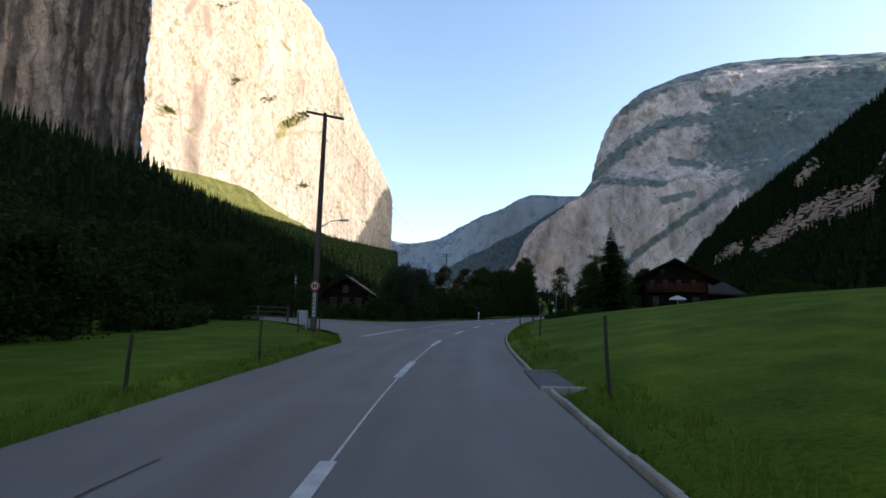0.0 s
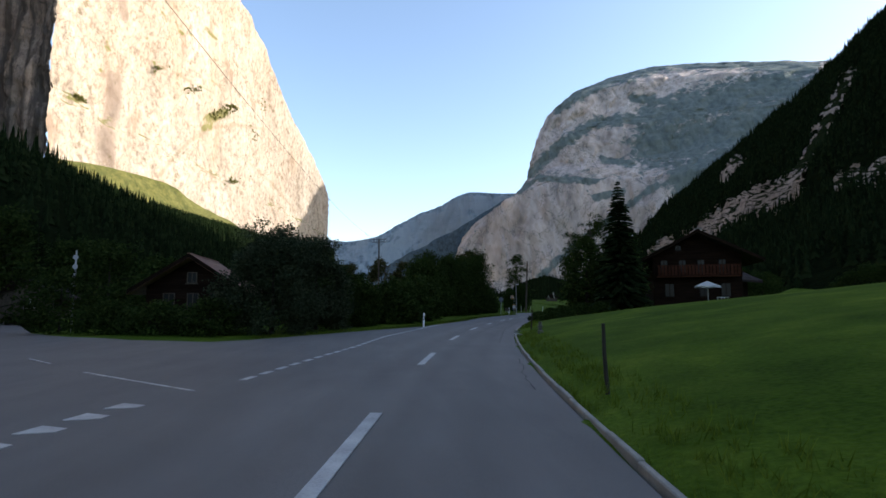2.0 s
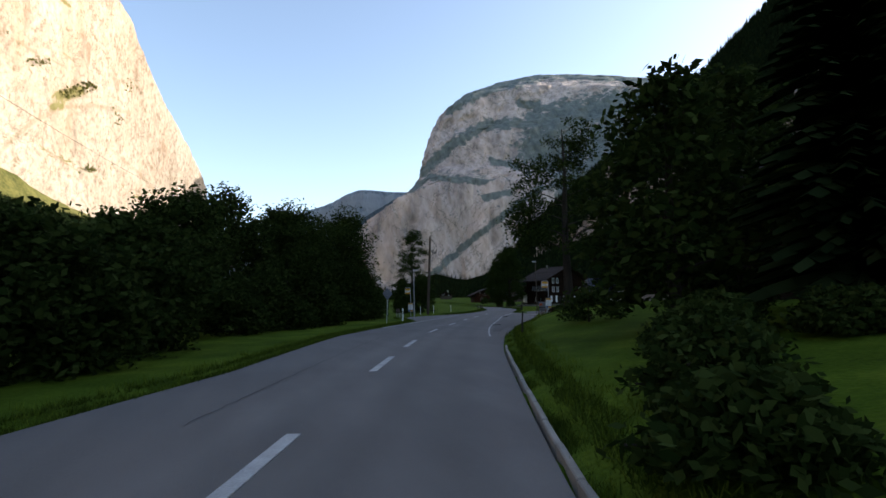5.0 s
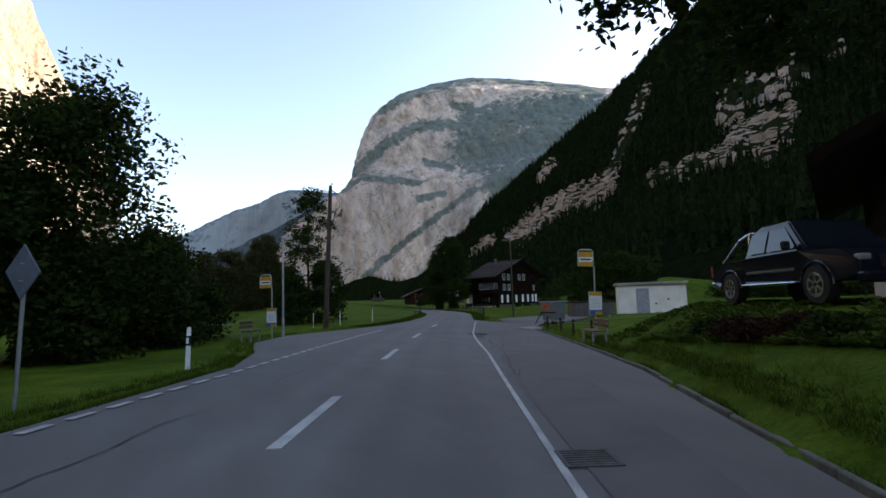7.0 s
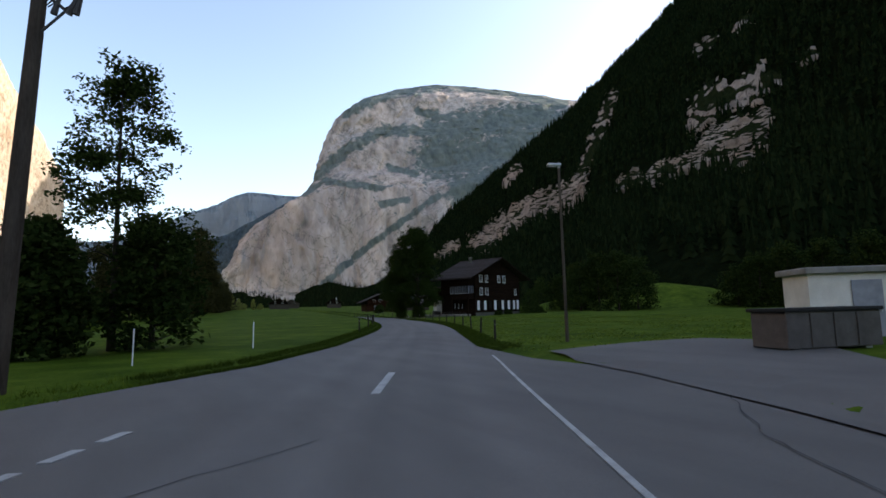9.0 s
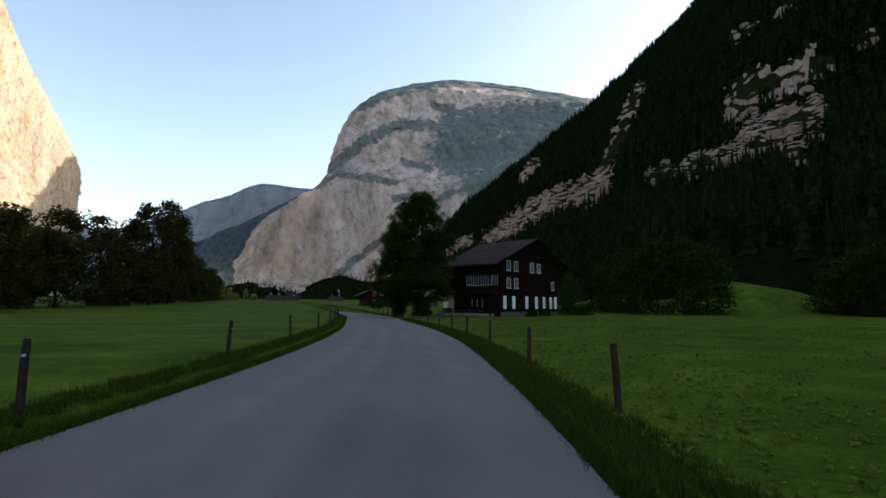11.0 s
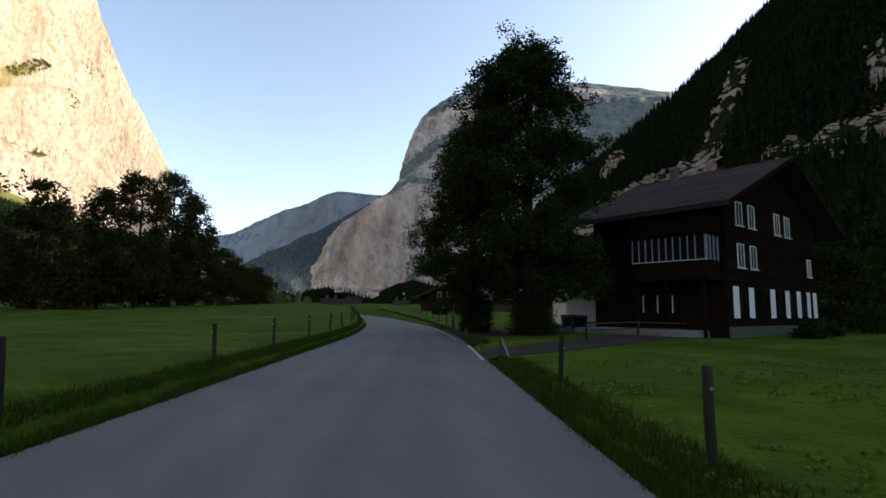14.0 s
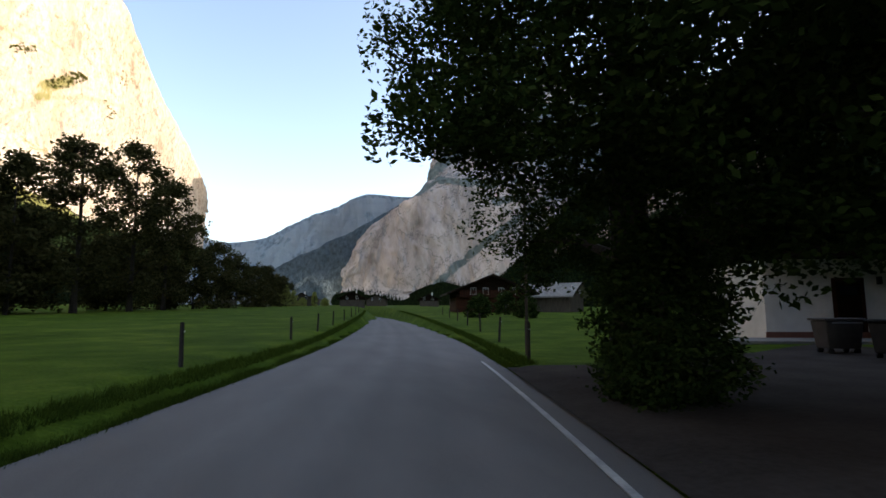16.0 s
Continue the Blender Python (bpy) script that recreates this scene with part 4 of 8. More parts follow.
strip("driveway", [(on(190.6, 1.85), on(187.6, 1.85)), (on(193.6, 4.4), on(189.6, 4.4)), (on(197.6, 8.0), on(194.0, 8.6)), (on(203, 13.5), on(199.5, 14.2)), (on(209, 21), on(206, 22.5))], M_EARTH, 0.022, "dark trodden drive to the farmhouse", "driveway", True, 0.02)
strip("driveway", [(on(209.6, 1.88), on(199.6, 1.86)), (on(209.4, 4.2), on(199.8, 4.4)), (on(212.0, 9.5), on(202.5, 9.0)), (on(214.5, 13.6), on(206.5, 13.5))], M_EARTH, 0.05, "dark earth and asphalt yard under the lime tree", "driveway", True, 0.02)


def stone_mesh(mat=None, top=0.065):
    bm = bmesh.new()
    box(bm, -0.035, 0.035, 0.01, 0.99, -0.15, top, bevel=0.012)
    me = bpy.data.meshes.new("kerb_stone")
    bm.to_mesh(me)
    bm.free()
    me.materials.append(mat or M_CONCRETE)
    return me


def kerb(spans, edge, label, me):
    k = thing("kerb", label, "kerb", kind="structure")
    for a, b in spans:
        for s in np.arange(a, b - 0.9, 1.0):
            o = new("kerb_stone", me)
            o.parent = k
            p, q = on(s, edge(s) + 0.08), on(s + 1, edge(s + 1) + 0.08)
            o.matrix_basis = pose(p.x, p.y, 0.0 + 0.01 * math.sin(s * 2.1), 0, 0, math.degrees(math.atan2(-(q.x - p.x), q.y - p.y)))
    return k


kerb([(-4, 9.2), (11.6, 47.4), (50.0, 73.0)], lambda s: float(curve_at(EDGE_R, s)), "low grey concrete kerb along the verge", stone_mesh())
M_OLDKERB = plain("mossy_kerb_concrete", (0.045, 0.043, 0.036), (0.17, 0.16, 0.14), 1.6, 40, 0.9, bump=0.4)
kerb([(79.0, 111.0)], lambda s: float(curve_at(EDGE_R, s)), "low dark mossy kerb along the bus bay", stone_mesh(M_OLDKERB, 0.045))


def drain_bay(s0, s1, d0, d1):
    """A bay in the verge behind the kerb, with its own edging and a slab."""
    b = thing("drain_bay", "concrete edged drain bay in the grass verge", "drain", kind="structure")
    p = [on(s0, d0), on(s0, d1), on(s1, d1), on(s1, d0)]
    bm = bmesh.new()
    bm.faces.new([bm.verts.new((v.x, v.y, 0.028)) for v in p])
    part("slab", bm, M_PATCH, b)
    for i, (u, v) in enumerate(((p[0], p[1]), (p[1], p[2]), (p[2], p[3]))):
        bm = bmesh.new()
        l = (v - u).length
        box(bm, -0.06, 0.06, 0, l, -0.1, 0.06, bevel=0.012)
        o = part("edging", bm, M_CONCRETE if i == 0 else M_OLDKERB, b)
        o.matrix_basis = pose(u.x, u.y, 0.002 * i, 0, 0, math.degrees(math.atan2(-(v.x - u.x), v.y - u.y)))


drain_bay(9.2, 11.6, 1.55, 2.6)
drain_bay(47.4, 50.0, 0.95, 1.5)


def paint(name, quads, label, z=0.029):
    """Flat road paint from corner lists of (s, d)."""
    k = thing(name, label, "road marking", kind="structure")
    for q in quads:
        bm = bmesh.new()
        top = [bm.verts.new((*on(s, d).xy, z)) for s, d in q]
        low = [bm.verts.new((*on(s, d).xy, z - 0.012)) for s, d in q]
        bm.faces.new(top)
        for i in range(len(q)):
            j = (i + 1) % len(q)
            bm.faces.new((low[i], low[j], top[j], top[i]))
        bmesh.ops.recalc_face_normals(bm, faces=bm.faces)
        part("stripe", bm, M_PAINT, k)
    return k


CENTRE = [(-60, -1.0), (12, -1.0), (28, -1.1), (46, -1.4), (58, -1.55), (83, -1.85), (92, -1.7), (100, -1.5), (107, -1.28), (118, -0.9)]


def dash(s0, s1, d0, d1, w):
    return [(s0, d0 - w / 2), (s1, d1 - w / 2), (s1, d1 + w / 2), (s0, d0 + w / 2)]


def lane(s):
    return float(curve_at(CENTRE, s))


starts = [-6.4, 1.8, 10.1, 18.3, 26.7, 34.9, 43.2, 51.5, 59.7, 67.6, 73.4, 81.3, 89.2, 97.4, 105.6, 115.5]
paint("centre_line", [dash(s, s + 2.9, lane(s), lane(s + 2.9), 0.15) for s in starts], "dashed white centre line, worn")
paint("centre_line", [dash(s, s + 1.0, lane(s) + 0.02, lane(s + 1) + 0.02, 0.028) for s in np.arange(3.0, 19.0, 1.0)], "faint thin white line between dashes", 0.026)
LAYBY = [(30, -4.1), (40, -4.06), (45, -4.4), (50, -4.38), (58, -4.6), (70, -4.5), (88, -5.2), (92, -4.95), (96, -4.65), (101.5, -4.4), (105.5, -4.15), (109, -4.0), (112, -3.75), (118, -3.3)]
paint("edge_line", [dash(s, s + 0.46, float(curve_at(LAYBY, s)), float(curve_at(LAYBY, s + 0.46)), 0.13) for s in (*np.arange(32.3, 59, 0.775), *np.arange(86.4, 113, 0.775))], "short white dashes along the lay-by")
paint("edge_line", [dash(33.09, 31.12, -7.73, -4.35, 0.09), dash(35.45, 34.52, -11.21, -9.78, 0.09)], "faint worn white line at the side road's mouth", 0.03)
paint("yield_line", [[(s, -4.7), (s + 0.38, -4.7), (s + 0.27, -4.32), (s + 0.11, -4.32)] for s in np.arange(22.4, 30.3, 0.66)], "row of white give-way teeth")
RIGHT = [(78, 0.95), (82, 0.88), (86, 0.82), (89, 0.86), (93, 0.96), (98, 1.12), (105, 1.13), (108, 1.2), (111, 1.36), (119.5, 1.66), (121, 1.7)]
paint("edge_line", [dash(s, s + 2.0, float(curve_at(RIGHT, s)), float(curve_at(RIGHT, s + 2)), 0.07) for s in np.arange(78, 121, 2.0)], "solid white edge line by the bus bay")
paint("edge_line", [dash(s, s + 2.0, 1.62 + 0.016 * (s - 187), 1.62 + 0.016 * (s - 185), 0.09) for s in (*np.arange(187.4, 193, 2.0),)] + [dash(s, s + 2.0, 1.5, 1.5, 0.075) for s in np.arange(197.4, 210, 2.0)], "solid white line across the drives")


def crack(pts, w, seed):
    """A tarred crack that wanders over the asphalt."""
    r = random.Random(seed)
    bm, prev = bmesh.new(), None
    for (s0, d0), (s1, d1) in zip(pts, pts[1:]):
        n = max(2, int(math.hypot(s1 - s0, d1 - d0) / 0.25))
        for k in range(n):
            u = k / n
            c, ww = on(s0 + (s1 - s0) * u + r.uniform(-.03, .03), d0 + (d1 - d0) * u + r.uniform(-.03, .03)), w * r.uniform(0.5, 1.5)
            side = on(s0 + (s1 - s0) * u, d0 + 1) - on(s0 + (s1 - s0) * u, d0)
            if abs(d1 - d0) > abs(s1 - s0):
                side = Vector((-side.y, side.x, 0))
            cur = [bm.verts.new((*(c - side * ww).xy, 0.026)), bm.verts.new((*(c + side * ww).xy, 0.026))]
            if prev:
                bm.faces.new((prev[0], prev[1], cur[1], cur[0]))
            prev = cur
    return part("seal", bm, M_SEAL, CRACKS)


M_SEAL = plain("crack_tar", (0.028, 0.027, 0.027), (0.05, 0.048, 0.047), 4, 60, 0.8, bump=0.2, dist=0.003)
CRACKS = thing("road_cracks", "dark tarred cracks in the asphalt", "crack", kind="structure")
for i, c in enumerate([[(86.5, -3.9), (88.3, -3.57), (89.6, -3.47), (90.7, -3.55), (91.6, -3.2)], [(99.0, 0.8), (100.3, 1.09), (101.4, 1.14)], [(100.0, 1.45), (101.9, 1.93), (103.3, 2.05), (105.5, 2.4)],
                       [(98.8, 1.5), (100.0, 1.74), (101.0, 1.83), (103, 2.6)], [(106.6, -3.3), (107.8, -3.16), (108.9, -2.91), (110.9, -2.47), (112.7, -1.15)], [(31.5, 1.0), (33.6, 0.96), (34.5, 1.03), (36.7, 1.02)],
                       [(3.0, -2.6), (3.9, -2.5), (4.9, -2.4)], [(42, 0.55), (46, 0.5), (52, 0.35), (60, 0.4)], [(63, -3.0), (70, -3.2), (78, -3.4)], [(108, 2.6), (112, 3.2), (115, 4.5)], [(103.73, 1.68), (101.47, 1.42), (100.72, 1.2), (100.03, 1.14)], [(102.73, 1.6), (100.79, 1.46), (100.06, 1.43), (99.1, 1.3)], [(100.58, 0.69), (100.0, 0.75), (99.18, 0.67)],
                       [(100.31, 1.64), (96.44, 1.45), (94.29, 1.27), (93.45, 1.2)], [(94.63, 1.45), (93.82, 1.3), (93.21, 1.28)], [(93.83, -3.19), (94.45, -3.28), (94.96, -3.2), (95.93, -3.01)], [(109.65, 1.69), (108.3, 1.44)],
                       [(105.88, 2.17), (105.34, 2.22), (104.91, 2.25), (104.3, 2.16)], [(105.62, -2.97), (106.45, -2.81), (107.86, -2.74), (109.12, -2.59)], [(81.63, -3.02), (82.0, -3.07), (82.67, -3.15), (83.17, -3.03)],
                       [(82.71, 1.39), (82.32, 1.43), (81.58, 1.33)], [(99.67, -3.34), (100.42, -3.2), (100.96, -2.98)]]):
    crack(c, 0.010, i)
bm = bmesh.new()
for quad in ([(107.68, 1.01), (108.32, 1.38), (107.28, 1.71), (106.86, 2.0), (106.5, 1.78), (106.4, 1.32), (106.52, 0.89)], [(106.4, 1.32), (105.71, 1.44), (104.86, 1.51), (103.9, 1.45), (104.3, 1.24), (105.33, 1.2), (106.36, 1.14)]):
    bm.faces.new([bm.verts.new((*on(s, d).xy, 0.0245)) for s, d in quad][::-1])
tagged(obj("asphalt_patch", bm, M_PATCH), "darker repair patches in the asphalt", "patch", kind="structure")


M_IRON = plain("cast_iron", (0.035, 0.034, 0.033), (0.09, 0.087, 0.085), 8, 60, 0.7, bump=0.2, dist=0.003)


bm = bmesh.new()
bay = [(81.0, 1.06), (85, 1.02), (89, 1.06), (93, 1.16), (97.5, 1.34), (97.8, 2.3), (93, 2.35), (89, 2.1), (84.5, 1.62), (81.4, 1.34)]
bm.faces.new([bm.verts.new((*on(s, d).xy, 0.0235)) for s, d in bay])
bmesh.ops.recalc_face_normals(bm, faces=bm.faces)
M_BAY = plain("bay_asphalt", (0.084, 0.077, 0.074), (0.124, 0.114, 0.109), 0.9, 120, 0.85, bump=0.3, dist=0.004)
tagged(obj("asphalt_patch", bm, M_BAY), "darker resurfaced strip along the bus bay", "patch", kind="structure")


def grate(s, d):
    g = thing("drain_grate", "square cast-iron drain grate in the road", "drain grate", pose(*on(s, d, 0.024), 0, 0, bearing(s)))
    part("frame", boxes((-.24, .24, -.24, -.2, -.02, .012), (-.24, .24, .2, .24, -.02, .012), (-.24, -.2, -.2, .2, -.02, .012), (.2, .24, -.2, .2, -.02, .012)), M_IRON, g)
    for k in range(6):
        part("bar", boxes((-.2, .2, -.17 + k * .065, -.14 + k * .065, -.02, .008)), M_IRON, g)


grate(88.55, 1.12)
grate(106.2, 1.45)


# ---- trees and shrubs ----
def leaf_cloud(rng, clumps, per, leaf, spread):
    """Small folded leaves strewn round the clump centres."""
    n = len(clumps) * per
    c = np.repeat(np.array(clumps), per, 0) + np.clip(rng.normal(0, 1, (n, 3)), -1.7, 1.7) * spread * np.array([1, 1, 0.75])
    a = rng.normal(0, 1, (n, 3))
    a[:, 2] *= 0.6
    a /= np.linalg.norm(a, axis=1)[:, None]
    b = np.cross(a, rng.normal(0, 1, (n, 3)))
    b /= np.linalg.norm(b, axis=1)[:, None]
    size = leaf * (0.6 + 0.8 * rng.random(n))[:, None]
    V = np.stack([c - a * size, c + b * size * 0.55, c + a * size, c - b * size * 0.55], 1).reshape(-1, 3)
    F = np.arange(n * 4).reshape(-1, 4)
    return V, F


def quick_mesh(name, V, F, mat, parent=None):
    me = bpy.data.meshes.new(name)
    k = F.shape[1]
    me.vertices.add(len(V))
    me.vertices.foreach_set("co", np.ascontiguousarray(V, np.float32).ravel())
    me.loops.add(F.size)
    me.loops.foreach_set("vertex_index", F.ravel())
    me.polygons.add(len(F))
    me.polygons.foreach_set("loop_start", np.arange(0, F.size, k))
    me.update(calc_edges=True)
    return wrap(name, me, mat, parent)


def broad_tree(name, label, at, h, r, seed, leaf=0.16, clumps=160, per=26, low=0.25, mat=None, trunk=0.2, lean=0.0, profile=None, spread=0.42, squash=1.0, limbs=14, category="tree", group="", under=None, shift=((0, 0), (1, 0)), top=1.0, lobes=0, flat=0.5):
    """A broadleaved tree or shrub: tapered trunk, bent limbs and an open crown of leaves."""
    rng = np.random.default_rng(seed)
    t = thing(name, label, category, Matrix.Translation(at), group)
    profile = profile or [(0, 0.35), (0.25, 0.9), (0.5, 1.0), (0.75, 0.75), (1.0, 0.2)]
    bm = bmesh.new()
    tops = [(0, 0, -0.3), (0.02 * h * lean, 0, 0.12 * h), (0.05 * h * lean, 0.01 * h, 0.4 * h), (0.08 * h * lean, -0.01 * h, 0.72 * h), (0.1 * h * lean, 0, 0.95 * h)]
    tube(bm, tops, [trunk * 1.5, trunk, trunk * 0.75, trunk * 0.4, trunk * 0.08], 9)
    cl = []
    def wide(u):
        return r * float(np.interp(u, [p[0] for p in profile], [p[1] for p in profile]))
    def side_way(u):
        return float(np.interp(u, [p[0] for p in shift], [p[1] for p in shift]))
    for k in range(limbs):
        u = low + (0.95 - low) * (k + 0.5) / limbs
        a = k * 2.4 + rng.random()
        z0 = h * u * 0.86
        reach = wide((u - low) / (1 - low)) * (0.7 + 0.3 * rng.random())
        q = [Vector((0.05 * h * lean * u, 0, z0)), Vector((reach * 0.5 * math.cos(a), reach * 0.5 * math.sin(a), z0 + 0.05 * h)), Vector((reach * math.cos(a + .2), reach * math.sin(a + .2), z0 + 0.07 * h))]
        q = [q[0], q[1] + Vector((side_way((u - low) / (1 - low)), 0, 0)), q[2] + Vector((side_way((u - low) / (1 - low)), 0, 0))]
        if under and q[2].z < under(q[2].x, q[2].y) + 0.8:
            continue
        tube(bm, q, [trunk * 0.38 * (1.1 - u), trunk * 0.22 * (1.1 - u), 0.012], 6)
        cl += [q[2] * 0.9 + q[1] * 0.1, q[2] * 0.55 + q[1] * 0.45]
    cl = [tuple(c) for c in cl]
    heads = []
    while len(heads) < lobes:
        u, a = rng.random(), rng.random() * 6.283
        w = wide(u) * (0.35 + 0.65 * math.sqrt(rng.random())) * 0.93
        heads.append((w * math.cos(a) + 0.08 * h * lean * u + side_way(u), w * math.sin(a), (low + (0.97 - low) * u) * h))
    cl = heads + cl if lobes else cl
    while lobes and len(cl) < clumps:
        q = heads[int(rng.random() * lobes)]
        out = math.hypot(q[0], q[1]) / r
        size = r * (0.13 + 0.07 * rng.random())
        g = np.clip(rng.normal(0, 1, 3), -1.8, 1.8) * size
        reach = (g[0] * q[0] + g[1] * q[1]) / (math.hypot(q[0], q[1]) + 0.1)
        cl.append((q[0] + g[0], q[1] + g[1], q[2] + g[2] * flat - 0.28 * out * reach))
    while len(cl) < clumps:
        u = rng.random() ** top
        w = wide(u) * math.sqrt(rng.random()) ** 0.55
        a = rng.random() * 6.283
        edge = 0.75 + 0.35 * noise.noise(Vector((math.cos(a) * 1.6 + seed, math.sin(a) * 1.6, u * 4)))
        cl.append((w * edge * math.cos(a) + 0.08 * h * lean * u + side_way(u), w * edge * math.sin(a), (low + (1.0 - low) * u) * h))
    part("trunk", bm, M_BARK, t)
    V, F = leaf_cloud(rng, cl, per, leaf, spread * r * 0.3)
    V[:, 2] = np.maximum(V[:, 2], 0.02)
    if under:
        q = V.reshape(-1, 4, 3).mean(1)
        V = V.reshape(-1, 4, 3)[q[:, 2] > under(q[:, 0], q[:, 1]) + 0.25 * np.sin(q[:, 0] * 2.3) * np.sin(q[:, 1] * 1.9 + 1)].reshape(-1, 3)
        F = np.arange(len(V)).reshape(-1, 4)
    quick_mesh("crown", V, F, mat or M_LEAF, t)
    return t


def spruce(label, at, h, r, seed, group=""):
    """A spruce: whorls of drooping, needled boughs on a straight stem."""
    rng = np.random.default_rng(seed)
    t = thing("spruce_tree", label, "tree", Matrix.Translation(at), group)
    bm = tube(bmesh.new(), [(0, 0, -0.3), (0, 0, h * 0.5), (0, 0, h)], [0.028 * h * 0.6, 0.014 * h * 0.6, 0.01], 8)
    part("trunk", bm, M_BARK, t)
    V, F = [], []
    z = 0.07 * h
    while z < h * 0.985:
        reach = r * (1 - z / h) ** 0.85 + 0.12
        for k in range(15):
            a = rng.random() * 6.283
            ln = reach * (0.65 + 0.45 * rng.random())
            d = np.array([math.cos(a), math.sin(a)])
            s = np.array([-d[1], d[0]])
            w = 0.16 * ln + 0.08
            for j in range(5):
                u0, u1 = j / 5, (j + 1) / 5
                zz = [z - 0.30 * ln * q * q + 0.10 * ln * q for q in (u0, u1)]
                for sign in (-1, 1):
                    b = len(V)
                    m = w * (1 - 0.65 * u0) * (0.7 + 0.6 * rng.random())
                    V += [(*(d * ln * u0), zz[0]), (*(d * ln * u1), zz[1]), (*(d * ln * (u1 + 0.05) + s * sign * m), zz[1] - 0.35 * m - 0.05), (*(d * ln * u0 + s * sign * m * 0.8), zz[0] - 0.45 * m - 0.05)]
                    F.append((b, b + 1, b + 2, b + 3))
        z += max(0.13, 0.02 * h * (0.7 + 0.6 * rng.random()))
    quick_mesh("crown", np.array(V), np.array(F), M_CONIFER, t)
    return t


WIDE_LOW = [(0, 0.8), (0.2, 1.0), (0.55, 0.9), (0.85, 0.55), (1.0, 0.15)]
# willows and alders along the left bank
for i, (s, d, h, r, m, lbl) in enumerate([
        (46.8, -10.4, 4.8, 2.4, M_WILLOW, "dense grey-green willow bush by the lay-by"), (50.6, -9.9, 4.7, 2.0, M_WILLOW, "tall feathery willow bush by the lay-by"),
        (54.8, -9.4, 2.9, 1.9, M_LEAF, "dark green hazel bush by the lay-by"), (59.2, -8.4, 2.7, 1.9, M_LEAF, "low round green shrub on the bank"),
        (63.6, -8.6, 2.7, 1.9, M_LEAF, "low round green shrub on the bank"), (67.6, -8.8, 3.1, 2.0, M_LEAF, "low green hazel shrub on the bank"), (72, -9.8, 3.6, 2.4, M_LEAF, "low green hazel shrub on the bank"),
        (57.5, -13.0, 3.6, 2.0, M_LEAF, "slender alder behind the lay-by bushes"),
        (78, -12.0, 6.0, 2.6, M_LEAF, "dark green alder shrub on the bank"), (84, -13.5, 7.2, 3.2, M_LEAF, "tall dark alder tree by the stream"),
        (90, -12.4, 7.4, 3.2, M_LEAF, "tall dark alder tree by the stream"), (97, -13.5, 7.8, 3.0, M_LEAF, "dark alder tree by the stream"),
        (101.4, -12.3, 9.2, 3.2, M_LEAF, "tall dark alder tree behind the bus stop"), (107, -12.5, 4.6, 2.6, M_LEAF, "dark green shrub behind the bus stop"),
        (38, -22, 5.5, 3.0, M_LEAF, "dark shrub beside the side road"),
        (62, -17, 4.4, 2.4, M_LEAF, "slender alder behind the shrubs"), (70, -18, 4.8, 2.6, M_LEAF, "slender alder behind the shrubs")]):
    broad_tree("shrub" if h < 7 else "tree", lbl, stand(s, d), h, r, 100 + i, leaf=0.06 if s < 58 else 0.1, clumps=460 if h < 7 else 800, per=90 if s < 58 else 36, low=0.03, mat=m, trunk=0.10, profile=WIDE_LOW, limbs=10, lobes=52, flat=0.95, spread=0.34, category="shrub" if h < 7 else "tree")
for i, (s, d, h, r) in enumerate([(81, -10.8, 1.7, 1.7), (86.5, -10.9, 2.0, 1.9), (91.5, -10.6, 1.6, 1.6), (94.5, -11.6, 2.6, 2.0), (99.5, -10.9, 2.2, 1.9), (104.5, -11.2, 2.4, 2.0), (109.5, -12.2, 2.2, 1.8)]):
    broad_tree("shrub", "low dark undergrowth below the alders", stand(s, d), h, r, 140 + i, leaf=0.11, clumps=110, per=24, low=0.03, mat=M_LEAF, trunk=0.05, profile=WIDE_LOW, limbs=8, category="shrub", group="undergrowth on the bank")
for i, (x, y, h, r) in enumerate([(-11.2, 48.8, 1.3, 1.7), (-8.6, 47.9, 1.3, 1.7), (-6.4, 47.6, 1.5, 1.6), (-14.4, 50.8, 3.0, 2.0)]):
    broad_tree("shrub", "dark trimmed hedge bush beside the side road", (x, y, ground_z(x, y)), h, r, 160 + i, leaf=0.08, clumps=120, per=28, low=0.03, mat=M_WILLOW if h > 3 else M_LEAF, trunk=0.05, profile=WIDE_LOW, limbs=8, category="shrub", group="hedge by the side road")
# growth along the stream's bank behind the lawn
for i, (x, y, h, r) in enumerate([(-13, 9, 3.6, 2.2), (-13.2, 13, 4.2, 2.3), (-13.4, 17, 3.6, 2.2), (-13.9, 21, 2.4, 2.0), (-14.2, 25, 1.1, 1.5), (-14.8, 28.5, 0.8, 1.3), (-15.8, 32, 0.7, 1.3), (-17, 36, 0.7, 1.2), (-17, 11, 6, 2.8), (-17.5, 16, 6.5, 2.8), (-18.4, 21.5, 6, 2.8), (-20, 26.5, 4.6, 2.4)]):
    broad_tree("shrub", "dark dense bank growth behind the lawn", (x, y, ground_z(x, y)), h, r, 520 + i, leaf=0.09, clumps=260, per=28, low=0.02, mat=M_LEAF, trunk=0.06, profile=WIDE_LOW, limbs=8, category="shrub", group="growth on the stream's bank", lobes=24, flat=0.9, spread=0.36)
